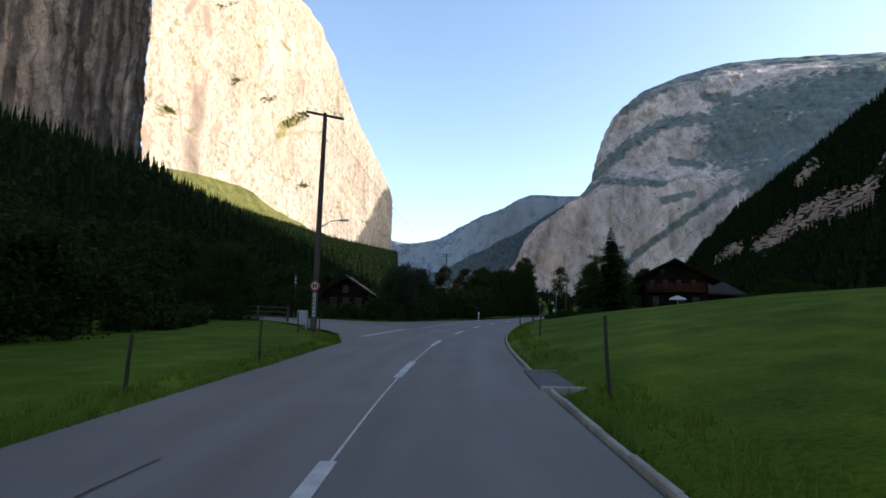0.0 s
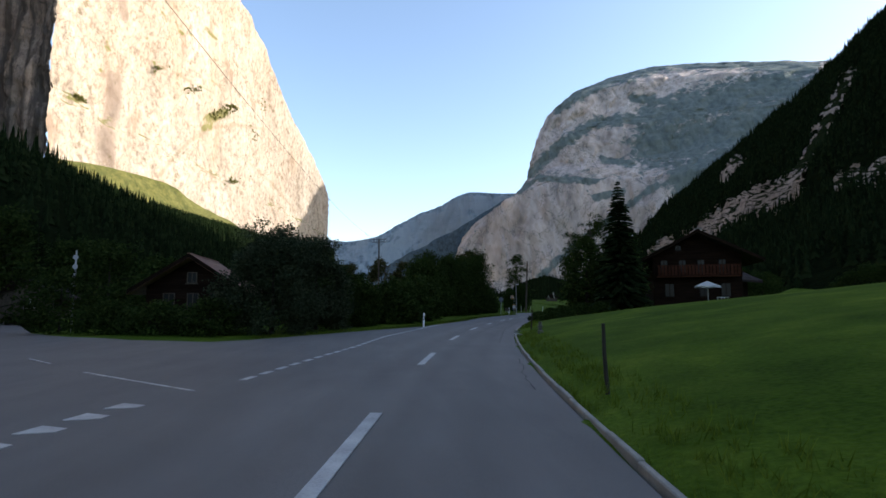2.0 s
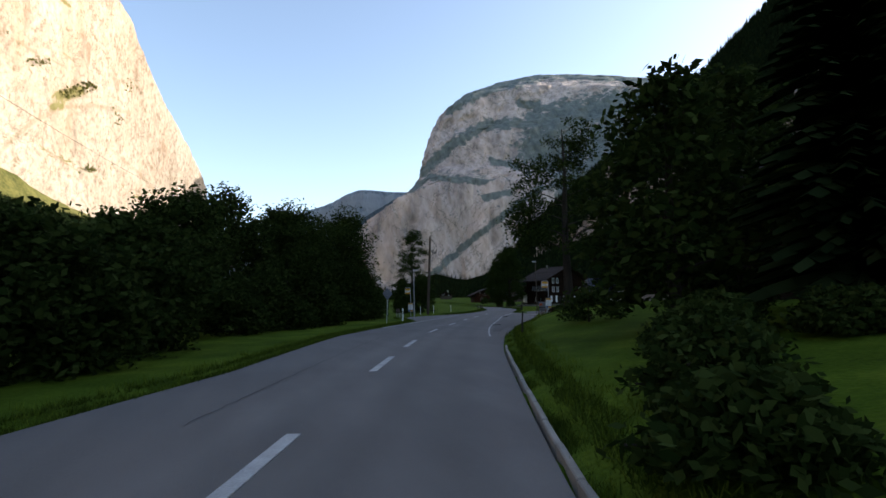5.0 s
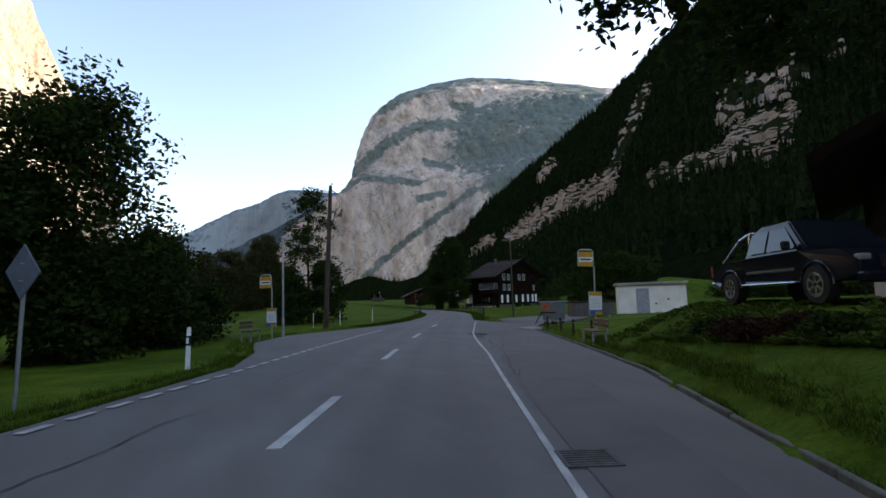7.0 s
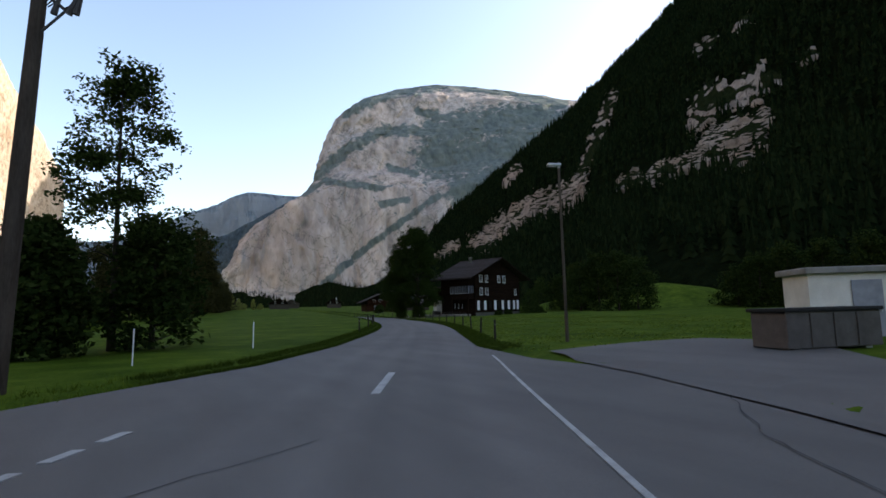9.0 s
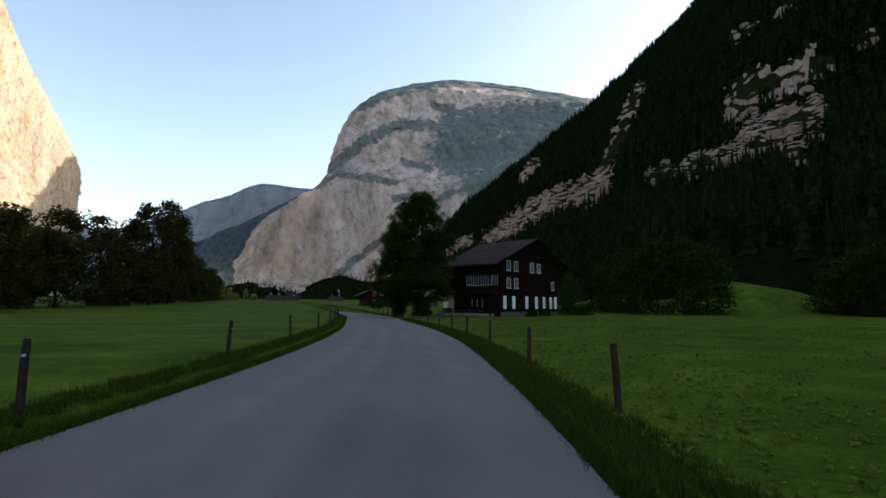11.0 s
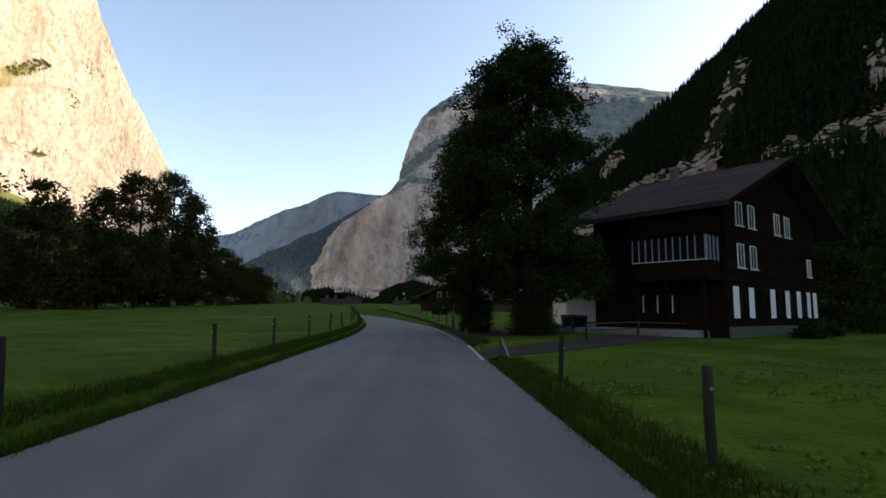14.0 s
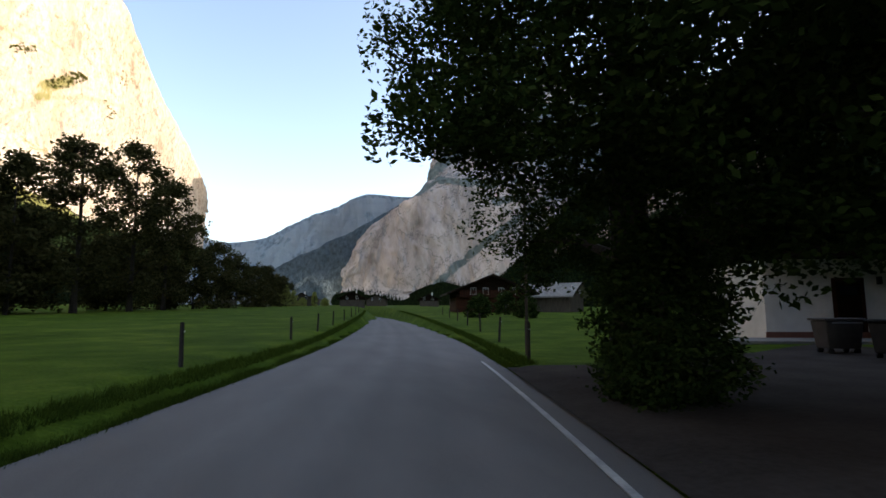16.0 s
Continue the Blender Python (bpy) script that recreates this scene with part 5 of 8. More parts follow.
for i, (s, d, h, r) in enumerate([(60.6, 2.0, 0.55, 0.8), (62.6, 2.7, 0.7, 0.95), (64.6, 3.5, 0.75, 1.0), (66.8, 4.6, 0.8, 1.1), (69.0, 5.6, 0.8, 1.1), (71.6, 7.0, 0.9, 1.2), (74.2, 8.6, 0.9, 1.2), (66.0, 6.4, 0.7, 1.0), (69.8, 9.6, 0.9, 1.2)]):
    broad_tree("shrub", "low dark garden hedge below the chalet", stand(s, d), h, r, 540 + i, leaf=0.06, clumps=130, per=28, low=0.02, mat=M_LEAF, trunk=0.03, profile=WIDE_LOW, limbs=7, category="shrub", group="hedge below the chalet")
# pole-side trees on the left
broad_tree("tree", "slender open-crowned ash beside the pole", stand(126.5, -11.8), 11.2, 2.7, 31, leaf=0.085, clumps=330, per=34, lobes=34, low=0.3, trunk=0.12, profile=[(0, 1.0), (0.3, 0.95), (0.6, 0.7), (0.85, 0.42), (1.0, 0.12)], limbs=20, spread=0.26)
broad_tree("shrub", "dense dark round bush beside the pole", stand(123.6, -12.4), 4.3, 1.7, 32, leaf=0.12, clumps=260, per=26, low=0.03, trunk=0.1, profile=WIDE_LOW, category="shrub")
broad_tree("shrub", "dense dark round bush beside the pole", stand(127, -10.6), 4.9, 2.1, 33, leaf=0.12, clumps=240, per=26, low=0.03, trunk=0.1, profile=WIDE_LOW, category="shrub")
# tree belt along the stream beyond the left meadow
for i, (x, y, h, r) in enumerate([(1, 187, 15, 5.2), (8, 200, 16, 5), (15, 213, 17, 5), (20, 224, 16, 5.2), (26, 234, 17, 5.2), (31, 245, 17.5, 5.2), (36, 254, 18, 5.0), (39.5, 263, 24, 4.6), (43, 275, 26, 4.8), (45, 289, 24, 4.6),
                                  (48, 302, 19, 5), (51, 316, 15, 5), (54, 332, 14, 5), (57, 348, 13, 5), (60, 364, 13, 5), (62, 380, 12, 5), (64, 395, 12, 5), (66, 408, 11, 5), (22, 240, 12, 5), (33, 262, 13, 5), (38, 282, 13, 5), (42, 300, 12, 5), (12, 220, 11, 5), (-8, 172, 12, 5), (-14, 158, 11, 5)]):
    tall = h > 23
    broad_tree("tree", "tall open-crowned sycamore at the meadow's edge" if tall else "dark green tree in the belt along the stream", (x, y, ground_z(x, y)), h, r, 200 + i, leaf=0.27, lobes=60 if tall else 36, clumps=520 if tall else 430, per=20, flat=0.7, low=0.1 if tall else 0.02, mat=M_BELT, trunk=0.35 if tall else 0.2,
               profile=[(0, 0.75), (0.3, 1.0), (0.7, 0.9), (0.9, 0.6), (1.0, 0.3)] if tall else WIDE_LOW, limbs=16, spread=0.34, group="tree belt along the stream")
# the two large limes by the farmhouse: the roadside one broad and low, the taller one behind the verge
broad_tree("lime_tree", "broad dark lime tree with boughs hanging over the road", (70.2, 191.7, 0.1), 12.8, 4.7, 41, leaf=0.052, lobes=96, clumps=1700, per=110, low=0.1, trunk=0.36, profile=[(0, 0.75), (0.1, 1.0), (0.2, 1.06), (0.35, 0.88), (0.5, 0.68), (0.7, 0.48), (1.0, 0.2)], limbs=34, spread=0.16,
           under=lambda x, y: 1.5 + 0.35 * np.clip(x, 0, 1.5) + np.clip(-x - 0.7, 0, 2.1) * (1.1 + 0.5 * np.clip(y, -0.8, 1.8)) + 0.15 * np.clip(-x - 3.0, 0, 3) + 0.06 * np.clip(y, 0, 5) + 7 * np.clip(-x - 4.55 + 0.107 * y, 0, 1.5))
broad_tree("lime_tree", "tall dark lime tree with an open crown before the farmhouse", (70.9, 186.0, 0.1), 15.9, 4.5, 45, leaf=0.083, lobes=120, clumps=1750, per=64, low=0.1, trunk=0.4, profile=[(0, 0.7), (0.12, 0.95), (0.3, 1.0), (0.5, 0.88), (0.6, 0.76), (0.7, 0.72), (0.85, 0.58), (0.95, 0.42), (1.0, 0.26)], limbs=36, spread=0.17, shift=((0, 0.2), (0.5, -0.2), (1.0, -0.8)),
           under=lambda x, y: 1.7 + 0.85 * np.clip(-x - 1.0, 0, 3.2) + 0.1 * np.clip(-y, 0, 5) + 0.12 * np.clip(y, 0, 5))
broad_tree("shrub", "dark bushy growth at the lime tree's foot", (69.75, 190.5, 0.05), 2.5, 1.2, 42, leaf=0.045, clumps=300, per=60, low=0.02, trunk=0.06, profile=WIDE_LOW, category="shrub")
broad_tree("shrub", "dark bushy growth at the lime tree's foot", (70.9, 185.8, 0.05), 2.2, 1.5, 43, leaf=0.045, clumps=320, per=60, low=0.02, trunk=0.06, profile=WIDE_LOW, category="shrub")
# low growth on the bank below the parking place
for i, (s, d, h, r, m) in enumerate([(92.3, 4.9, 0.26, 0.55, M_COPPER), (93.2, 5.1, 0.26, 0.6, M_COPPER), (92.0, 5.5, 0.2, 0.55, M_COPPER), (90.9, 5.1, 0.26, 0.5, M_LEAF), (94.3, 5.2, 0.24, 0.5, M_LEAF)]):
    broad_tree("shrub", "low red-leaved shrub on the grass bank" if m is M_COPPER else "low dark green shrub on the grass bank", stand(s, d), h, r, 240 + i, leaf=0.045, clumps=60, per=26, low=0.02, mat=m, trunk=0.02, profile=WIDE_LOW, limbs=8, category="shrub", group="shrubs on the bank")
# trees round the first chalet
spruce("tall dark spruce in front of the chalet", stand(67.6, 8.0), 10.6, 2.5, 51)
broad_tree("tree", "dark apple tree beside the chalet", stand(70.5, 5.4), 6.4, 2.6, 52, leaf=0.13, clumps=230, per=26, low=0.12, trunk=0.16, profile=WIDE_LOW)
broad_tree("tree", "dark fruit tree beside the chalet", stand(73.2, 8.4), 7.2, 2.8, 53, leaf=0.13, clumps=240, per=26, low=0.12, trunk=0.16, profile=WIDE_LOW)
broad_tree("tree", "old maple with long boughs over the parked pickup", (26.0, 83.6, ground_z(26.0, 83.6)), 11.5, 3.7, 54, leaf=0.085, clumps=360, per=40, lobes=28, low=0.3, trunk=0.26, profile=[(0, 0.7), (0.25, 1.0), (0.6, 0.9), (1.0, 0.35)], limbs=18, spread=0.22)
broad_tree("shrub", "low flowering garden shrub beside the road", stand(76, 4.4), 1.2, 1.3, 55, leaf=0.07, clumps=70, per=26, low=0.05, trunk=0.04, profile=WIDE_LOW, category="shrub")
# farmhouse garden and far gardens
for i, (x, y, h, r) in enumerate([(92.5, 182.4, 1.5, 1.6), (95.5, 183.6, 1.6, 1.7), (98.5, 186.0, 1.2, 1.4), (84.5, 180.6, 0.8, 0.9), (87.5, 181.7, 0.9, 0.9)]):
    broad_tree("shrub", "rounded green garden bush before the farmhouse", (x, y, ground_z(x, y)), h, r, 60 + i, leaf=0.08, clumps=90, per=24, low=0.05, trunk=0.04, profile=WIDE_LOW, category="shrub", group="garden bushes")
for i, (x, y, h, r) in enumerate([(84.5, 236, 2.4, 1.6), (88, 232, 2.2, 1.5), (92, 246, 3.0, 1.8), (110, 236, 4, 2.4), (116, 230, 5, 3), (104, 225, 3.4, 2.2), (122, 214, 7, 3.5), (112, 206, 5, 3)]):
    broad_tree("shrub" if h < 5 else "tree", "green garden bush near the far chalets", (x, y, ground_z(x, y)), h, r, 70 + i, leaf=0.14, clumps=90, per=22, low=0.04, trunk=0.06, profile=WIDE_LOW, category="shrub", group="far garden bushes")
# dark mixed wood at the foot of the right-hand slope
for i in range(26):
    u = i / 25
    x, y = 132 + 30 * u + 9 * math.sin(i * 2.7), 60 + 190 * u
    if 55 < math.degrees(math.atan2(x - 46, y - 137)) < 67:
        continue
    broad_tree("tree", "dark green tree at the foot of the slope", (x, y, ground_z(x, y)), 9 + 4 * abs(math.sin(i * 1.9)), 4.4, 300 + i, leaf=0.34, clumps=120, per=18, low=0.03, trunk=0.2, profile=WIDE_LOW, group="trees at the slope's foot", spread=0.5)
for i, (a, dist, h) in enumerate([(45.5, 112, 9), (48, 104, 11.5), (50.5, 100, 13), (53, 98, 13), (55, 104, 12), (65.5, 112, 8), (68, 108, 11), (71, 104, 12), (74.5, 100, 12), (78, 98, 12), (82, 96, 12)]):
    x, y = E2[0] + dist * math.sin(radians(a)), E2[1] + dist * math.cos(radians(a))
    broad_tree("tree", "dark round-crowned tree before the wooded slope", (x, y, ground_z(x, y)), h, 4.6, 420 + i, leaf=0.22, clumps=320, per=20, low=0.02, trunk=0.22, profile=WIDE_LOW, group="trees at the meadow's far edge", spread=0.4, lobes=30, flat=0.9)
for i in range(14):
    x, y = -34 - 16 * abs(math.sin(i * 1.7)) - 1.2 * i, 16 + 6.5 * i
    broad_tree("tree", "dark green tree across the stream", (x, y, ground_z(x, y)), 8 + 4 * abs(math.sin(i * 2.3)), 4.0, 340 + i, leaf=0.3, clumps=130, per=18, low=0.03, trunk=0.2, profile=WIDE_LOW, group="trees across the stream", spread=0.5)
for i in range(40):
    a = -57 + 46 * ((i * 0.618) % 1.0)
    dist = 82 + 60 * ((i * 0.381) % 1.0)
    x, y = dist * math.sin(radians(a)), 6 + dist * math.cos(radians(a))
    h = dist * math.tan(radians(np.interp(a, [-57, -36, -30, -23, -16, -11], [10.0, 10.0, 8.6, 6.6, 5.4, 4.6]))) * (0.78 + 0.2 * ((i * 0.77) % 1.0))
    if abs(x + 34) + abs(y - 80) < 9 or to_sd(x, y)[1][0] > curve_at(STREAM, to_sd(x, y)[0][0]) - 7:
        continue
    if i % 3 == 0:
        spruce("dark spruce at the edge of the valley wood", (x, y, ground_z(x, y)), h, 0.17 * h, 460 + i, "edge of the valley wood")
    else:
        broad_tree("tree", "dark broadleaved tree at the edge of the valley wood", (x, y, ground_z(x, y)), h * 0.92, 0.3 * h + 0.8, 460 + i, leaf=0.2, clumps=300, per=20, low=0.03, trunk=0.2, profile=WIDE_LOW, group="edge of the valley wood", spread=0.4, lobes=28, flat=0.9)
for i, (x, y, h) in enumerate([(-27.5, 30, 8.5), (-31, 36, 10), (-35.5, 33, 9), (-26, 44, 8), (-29, 50.5, 9.5), (-37, 43, 11), (-40, 52, 12), (-24, 37, 5.5), (-30, 24, 8), (-25.5, 63, 8.5), (-20.5, 68, 7.5), (-33, 57, 10)]):
    broad_tree("tree", "dark dense tree on the far bank of the stream", (x, y, ground_z(x, y)), h, 3.6, 380 + i, leaf=0.16, clumps=300, per=22, low=0.02, trunk=0.18, profile=WIDE_LOW, group="trees on the far bank", spread=0.4, lobes=26, flat=0.8)


# ---- utility poles, lamps, signs ----
def at_xy(x, y):
    return Vector((x, y, ground_z(x, y)))


M_TAR = plain("tarred_pole_wood", (0.028, 0.021, 0.016), (0.085, 0.066, 0.052), 5, 40, 0.85, bump=0.5, dist=0.006, stretch=(1, 1, 0.2))


M_GREYCAP = plain("grey_porcelain", (0.16, 0.16, 0.17), (0.26, 0.26, 0.27), 4, 60, 0.4, bump=0.02, dist=0.002)


def utility_pole(label, at, h, arm=1.9, turn=0.0, tilt=0.0, arms=1, bracket=False):
    p = thing("utility_pole", label, "utility pole", Matrix.Translation(at) @ pose(0, 0, 0, 0, tilt, turn))
    part("shaft", tube(bmesh.new(), [(0, 0, -0.4), (0, 0, h * 0.5), (0, 0, h)], [0.17, 0.145, 0.11], 12), M_TAR, p)
    for k in range(arms):
        z = h - 0.12 - 0.45 * k
        c = part("crossarm", boxes((-arm / 2, arm / 2, -0.06, 0.06, z - 0.06, z + 0.06), bevel=0.008), M_WOOD, p)
        for x in (-arm / 2 + 0.12, -arm / 4, arm / 4, arm / 2 - 0.12):
            bm = tube(bmesh.new(), [(x, 0, z + 0.05), (x, 0, z + 0.16), (x, 0, z + 0.2), (x, 0, z + 0.28)], [0.015, 0.02, 0.05, 0.035], 8)
            part("insulator", bm, M_WHITE, c, "white porcelain insulator")
    if bracket:
        br_ = part("bracket", tube(bmesh.new(), [(0.1, 0, h - 1.55), (0.5, 0, h - 1.85), (0.62, 0, h - 1.8)], [0.035] * 3, 6), M_IRON, p, "dark iron side bracket")
        part("brace", tube(bmesh.new(), [(0.1, 0, h - 2.3), (0.55, 0, h - 1.85)], [0.025, 0.025], 6), M_IRON, p)
        for x, lean in ((0.3, 0.12), (0.58, 0.2), (0.72, 0.1)):
            part("insulator", tube(bmesh.new(), [(x, 0, h - 1.95), (x + lean * 0.4, 0, h - 1.75), (x + lean, 0, h - 1.45)], [0.06, 0.045, 0.02], 8), M_IRON, br_, "dark insulator")
        for k in range(3):
            part("loop", tube(bmesh.new(), [(0.1 + 0.5 * math.sin(q) * (0.7 + 0.3 * k), 0.05 * k, h - 0.25 - 1.5 * q / math.pi) for q in (math.pi * w / 12 for w in range(13))], [0.012] * 13, 5), M_BLACK, p, "slack black cable loop")
        for k in range(3):
            pin = part("pin", tube(bmesh.new(), [(-0.1, 0, h - 0.35 - 0.3 * k), (-0.5, 0, h - 0.32 - 0.3 * k)], [0.022, 0.022], 6), M_IRON, p)
            for x in (-0.3, -0.47):
                part("insulator", tube(bmesh.new(), [(x, 0, h - 0.36 - 0.3 * k), (x, 0, h - 0.22 - 0.3 * k)], [0.04, 0.03], 7), M_GREYCAP, pin)
        part("cap", tube(bmesh.new(), [(0, 0, h), (0.06, 0, h + 0.16), (0.16, 0, h + 0.1)], [0.06, 0.05, 0.03], 7), M_IRON, p)
    return p


def wire(points, r=0.012):
    bm = bmesh.new()
    for a, b in zip(points, points[1:]):
        a, b = Vector(a), Vector(b)
        pts = [a.lerp(b, k / 10) - Vector((0, 0, 4 * (a - b).length * 0.018 * (k / 10) * (1 - k / 10))) for k in range(11)]
        tube(bm, pts, [r] * 11, 4, False)
    tagged(obj("cable", bm, M_BLACK), "thin dark overhead cable between the poles", "cable")


up = utility_pole("weathered timber utility pole with one crossarm by the junction", stand(26.6, -8.6), 11.8, 2.1, 28, 0.6)
p = up
arm_turn = Matrix.Rotation(radians(-28), 4, "Z")
bm = tube(bmesh.new(), [(0.1, 0, 5.5), (0.7, 0, 5.85), (1.25, 0, 5.9)], [0.03, 0.028, 0.025], 7)
bm.transform(arm_turn)
la = part("lamp_arm", bm, M_METAL, p)
bm = boxes((1.1, 1.6, -0.1, 0.1, 5.84, 5.96), bevel=0.03)
bm.transform(arm_turn)
part("lamp_head", bm, M_METAL, la)
utility_pole("weathered timber utility pole with insulators beside the road", at_xy(26.2, 113.6), 8.85, 0.9, -30, 2.6, 0, True)
utility_pole("distant timber utility pole with a double crossarm", stand(107.5, -31.7, 0.5), 12.4, 2.6, -20, 0, 2)
utility_pole("distant timber utility pole among the trees", (2.0, 168.0, 0), 12, 2.4, -20, 0, 1)
wire([stand(26.6, -8.6, 11.7), Vector((0.2, 116.0, 12.7)), Vector((2, 168, 11.8))])


def street_lamp(label, at, h, turn, reach=0.42, metal=None):
    l = thing("street_lamp", label, "street lamp", Matrix.Translation(at) @ pose(0, 0, 0, 0, 0, turn))
    part("post", tube(bmesh.new(), [(0, 0, -0.2), (0, 0, 1.0), (0, 0, 1.02), (0, 0, h)], [0.065, 0.065, 0.05, 0.04], 10), metal or M_METAL, l)
    hd = part("lamp_head", boxes((-0.06, reach, -0.11, 0.11, h - 0.03, h + 0.06), bevel=0.02), M_METAL, l)
    part("lens", boxes((0.1, reach - 0.05, -0.08, 0.08, h - 0.045, h - 0.028)), M_WHITE, hd)
    part("cap", tube(bmesh.new(), [(0, 0, h - 0.1), (0, 0, h + 0.09)], [0.055, 0.05], 10), M_METAL, l)
    return l


street_lamp("slim grey street lamp behind the bus-stop bench", at_xy(22.5, 105.8), 4.7, -25)
street_lamp("slim grey street lamp by the forecourt", stand(125.0, 4.6), 6.2, 160, metal=M_WOOD)
street_lamp("tall grey street lamp by the meadow fence", stand(212.6, 3.0), 5.2, 190, metal=M_WOOD)

# Pale sheet metal with its shade put into a greyer colour.
M_SHADESHEET = plain("shade_greyed_sheet", (0.26, 0.26, 0.27), (0.36, 0.36, 0.37), 4, 60, 0.5, bump=0.03, dist=0.002)
M_RED = plain("sign_red", (0.20, 0.012, 0.012), (0.30, 0.02, 0.018), 4, 50, 0.5, bump=0.03, dist=0.002)
M_YELLOW = plain("sign_yellow", (0.46, 0.22, 0.02), (0.60, 0.30, 0.025), 4, 50, 0.5, bump=0.03, dist=0.002)
M_BLUE = plain("print_blue", (0.05, 0.09, 0.22), (0.09, 0.14, 0.3), 4, 50, 0.5, bump=0.03, dist=0.002)
M_SIGNBACK = plain("dark_sign_back", (0.09, 0.10, 0.125), (0.14, 0.15, 0.18), 4, 50, 0.55, bump=0.05, dist=0.002)
M_GREY = plain("grey_sign_back", (0.20, 0.21, 0.24), (0.32, 0.33, 0.37), 4, 50, 0.55, bump=0.05, dist=0.002)
M_ORANGE = plain("orange_print", (0.6, 0.12, 0.02), (0.75, 0.18, 0.04), 6, 60, 0.6, bump=0.05, dist=0.002)


def disc(r, y0, y1, sides=28, inner=0.0):
    bm = bmesh.new()
    ring = [[bm.verts.new((q * math.cos(a), y, q * math.sin(a))) for a in (2 * math.pi * k / sides for k in range(sides))] for y in (y0, y1) for q in ((r,) if not inner else (r, inner))]
    if not inner:
        bm.faces.new(ring[0]), bm.faces.new(ring[1][::-1])
        pairs = ((ring[0], ring[1]),)
    else:
        pairs = ((ring[0], ring[1]), (ring[1], ring[3]), (ring[3], ring[2]), (ring[2], ring[0]))
    for a, b in pairs:
        for k in range(sides):
            j = (k + 1) % sides
            bm.faces.new((a[k], a[j], b[j], b[k]))
    bmesh.ops.recalc_face_normals(bm, faces=bm.faces)
    return bm


def words(name, text, size, m, mat, parent):
    """Raised lettering as a mesh."""
    cu = bpy.data.curves.new(name, "FONT")
    cu.body, cu.size, cu.align_x, cu.align_y, cu.extrude = text, size, "CENTER", "CENTER", 0.002
    tmp = bpy.data.objects.new("tmp", cu)
    me = bpy.data.meshes.new_from_object(tmp)
    bpy.data.objects.remove(tmp)
    o = wrap(name, me, mat, parent)
    o.matrix_basis = m
    return o


def speed_sign(at, turn):
    s = thing("speed_limit_sign", "round red-rimmed white speed limit sign on a thin post", "road sign", Matrix.Translation(at) @ pose(0, 0, 0, 0, 0, turn))
    part("post", rod((0, 0.03, -0.2), (0, 0.03, 2.3), 0.022), M_WOOD, s)
    pl = part("disc", disc(0.21, -0.012, 0.006), M_SHADESHEET, s, "white sign face")
    pl.location.z = 2.05
    part("rim", disc(0.215, -0.018, -0.011, 28, 0.155), M_RED, pl, "red ring")
    for x in (-0.055, 0.055):
        part("bar", boxes((x - .035, x + .035, -0.016, -0.0125, -.075, .075)), M_BLACK, pl)
    lo = part("panel", boxes((-.06, .06, -0.012, 0.006, 0.85, 1.78)), M_SHADESHEET, s, "narrow white panel below")
    for k in range(5):
        part("bar", boxes((-.04, .04, -0.016, -0.012, 0.95 + k * .15, 1.0 + k * .15)), M_BLACK, lo)
    return s


speed_sign(at_xy(-5.06, 20.85), -14)


def diamond_sign(at, turn):
    s = thing("diamond_sign", "grey back of a diamond-shaped road sign on a post", "road sign", Matrix.Translation(at) @ pose(0, 0, 0, 0, 3, turn))
    part("post", rod((0, 0.03, -0.2), (0, 0.03, 2.3), 0.03), M_METAL, s)
    bm = bmesh.new()
    box(bm, -.29, .29, -.012, .012, -.29, .29, bevel=0.01, m=Matrix.Translation((0, 0, 2.0)) @ Matrix.Rotation(radians(45), 4, "Y"))
    pl = part("plate", bm, M_SIGNBACK, s)
    part("clamp", boxes((-.05, .05, -.02, .05, 1.86, 1.88), (-.05, .05, -.02, .05, 2.11, 2.13)), M_METAL, pl)


diamond_sign(stand(91.6, -6.2), -48)


def delineator(label, s, d):
    t = thing("delineator_post", label, "delineator", Matrix.Translation(stand(s, d)) @ pose(0, 0, 0, 0, 1.5, bearing(s)), "white roadside delineators")
    part("body", tube(bmesh.new(), [(0, 0, -0.1), (0, 0, 0.55)], [0.06, 0.055], 8), M_WHITE, t)
    part("band", tube(bmesh.new(), [(0, 0, 0.55), (0, 0, 0.78)], [0.056, 0.055], 8), M_BLACK, t, "black band")
    part("cap", tube(bmesh.new(), [(0, 0, 0.78), (0, 0, 0.95), (0, 0, 0.98)], [0.055, 0.05, 0.03], 8), M_WHITE, t)
    part("reflector", boxes((-.03, .03, -.066, -.055, .6, .74)), M_WHITE, t)


for s, d in [(55.6, -5.0), (96.6, -6.1)]:
    delineator("white roadside post with a black band", s, d)
for s, d in [(117.2, -8.6), (120.8, -7.8), (126.4, -6.6)]:
    t = thing("marker_stake", "thin white wooden marker stake in the verge", "stake", Matrix.Translation(stand(s, d)))
    part("stake", tube(bmesh.new(), [(0, 0, -0.1), (0.01, 0, 0.95)], [0.022, 0.02], 6), M_WHITE, t)
M_STAKE = plain("dark_stake_wood", (0.012, 0.012, 0.009), (0.045, 0.04, 0.032), 5, 40, 0.85, bump=0.5, dist=0.006, stretch=(1, 1, 0.2))
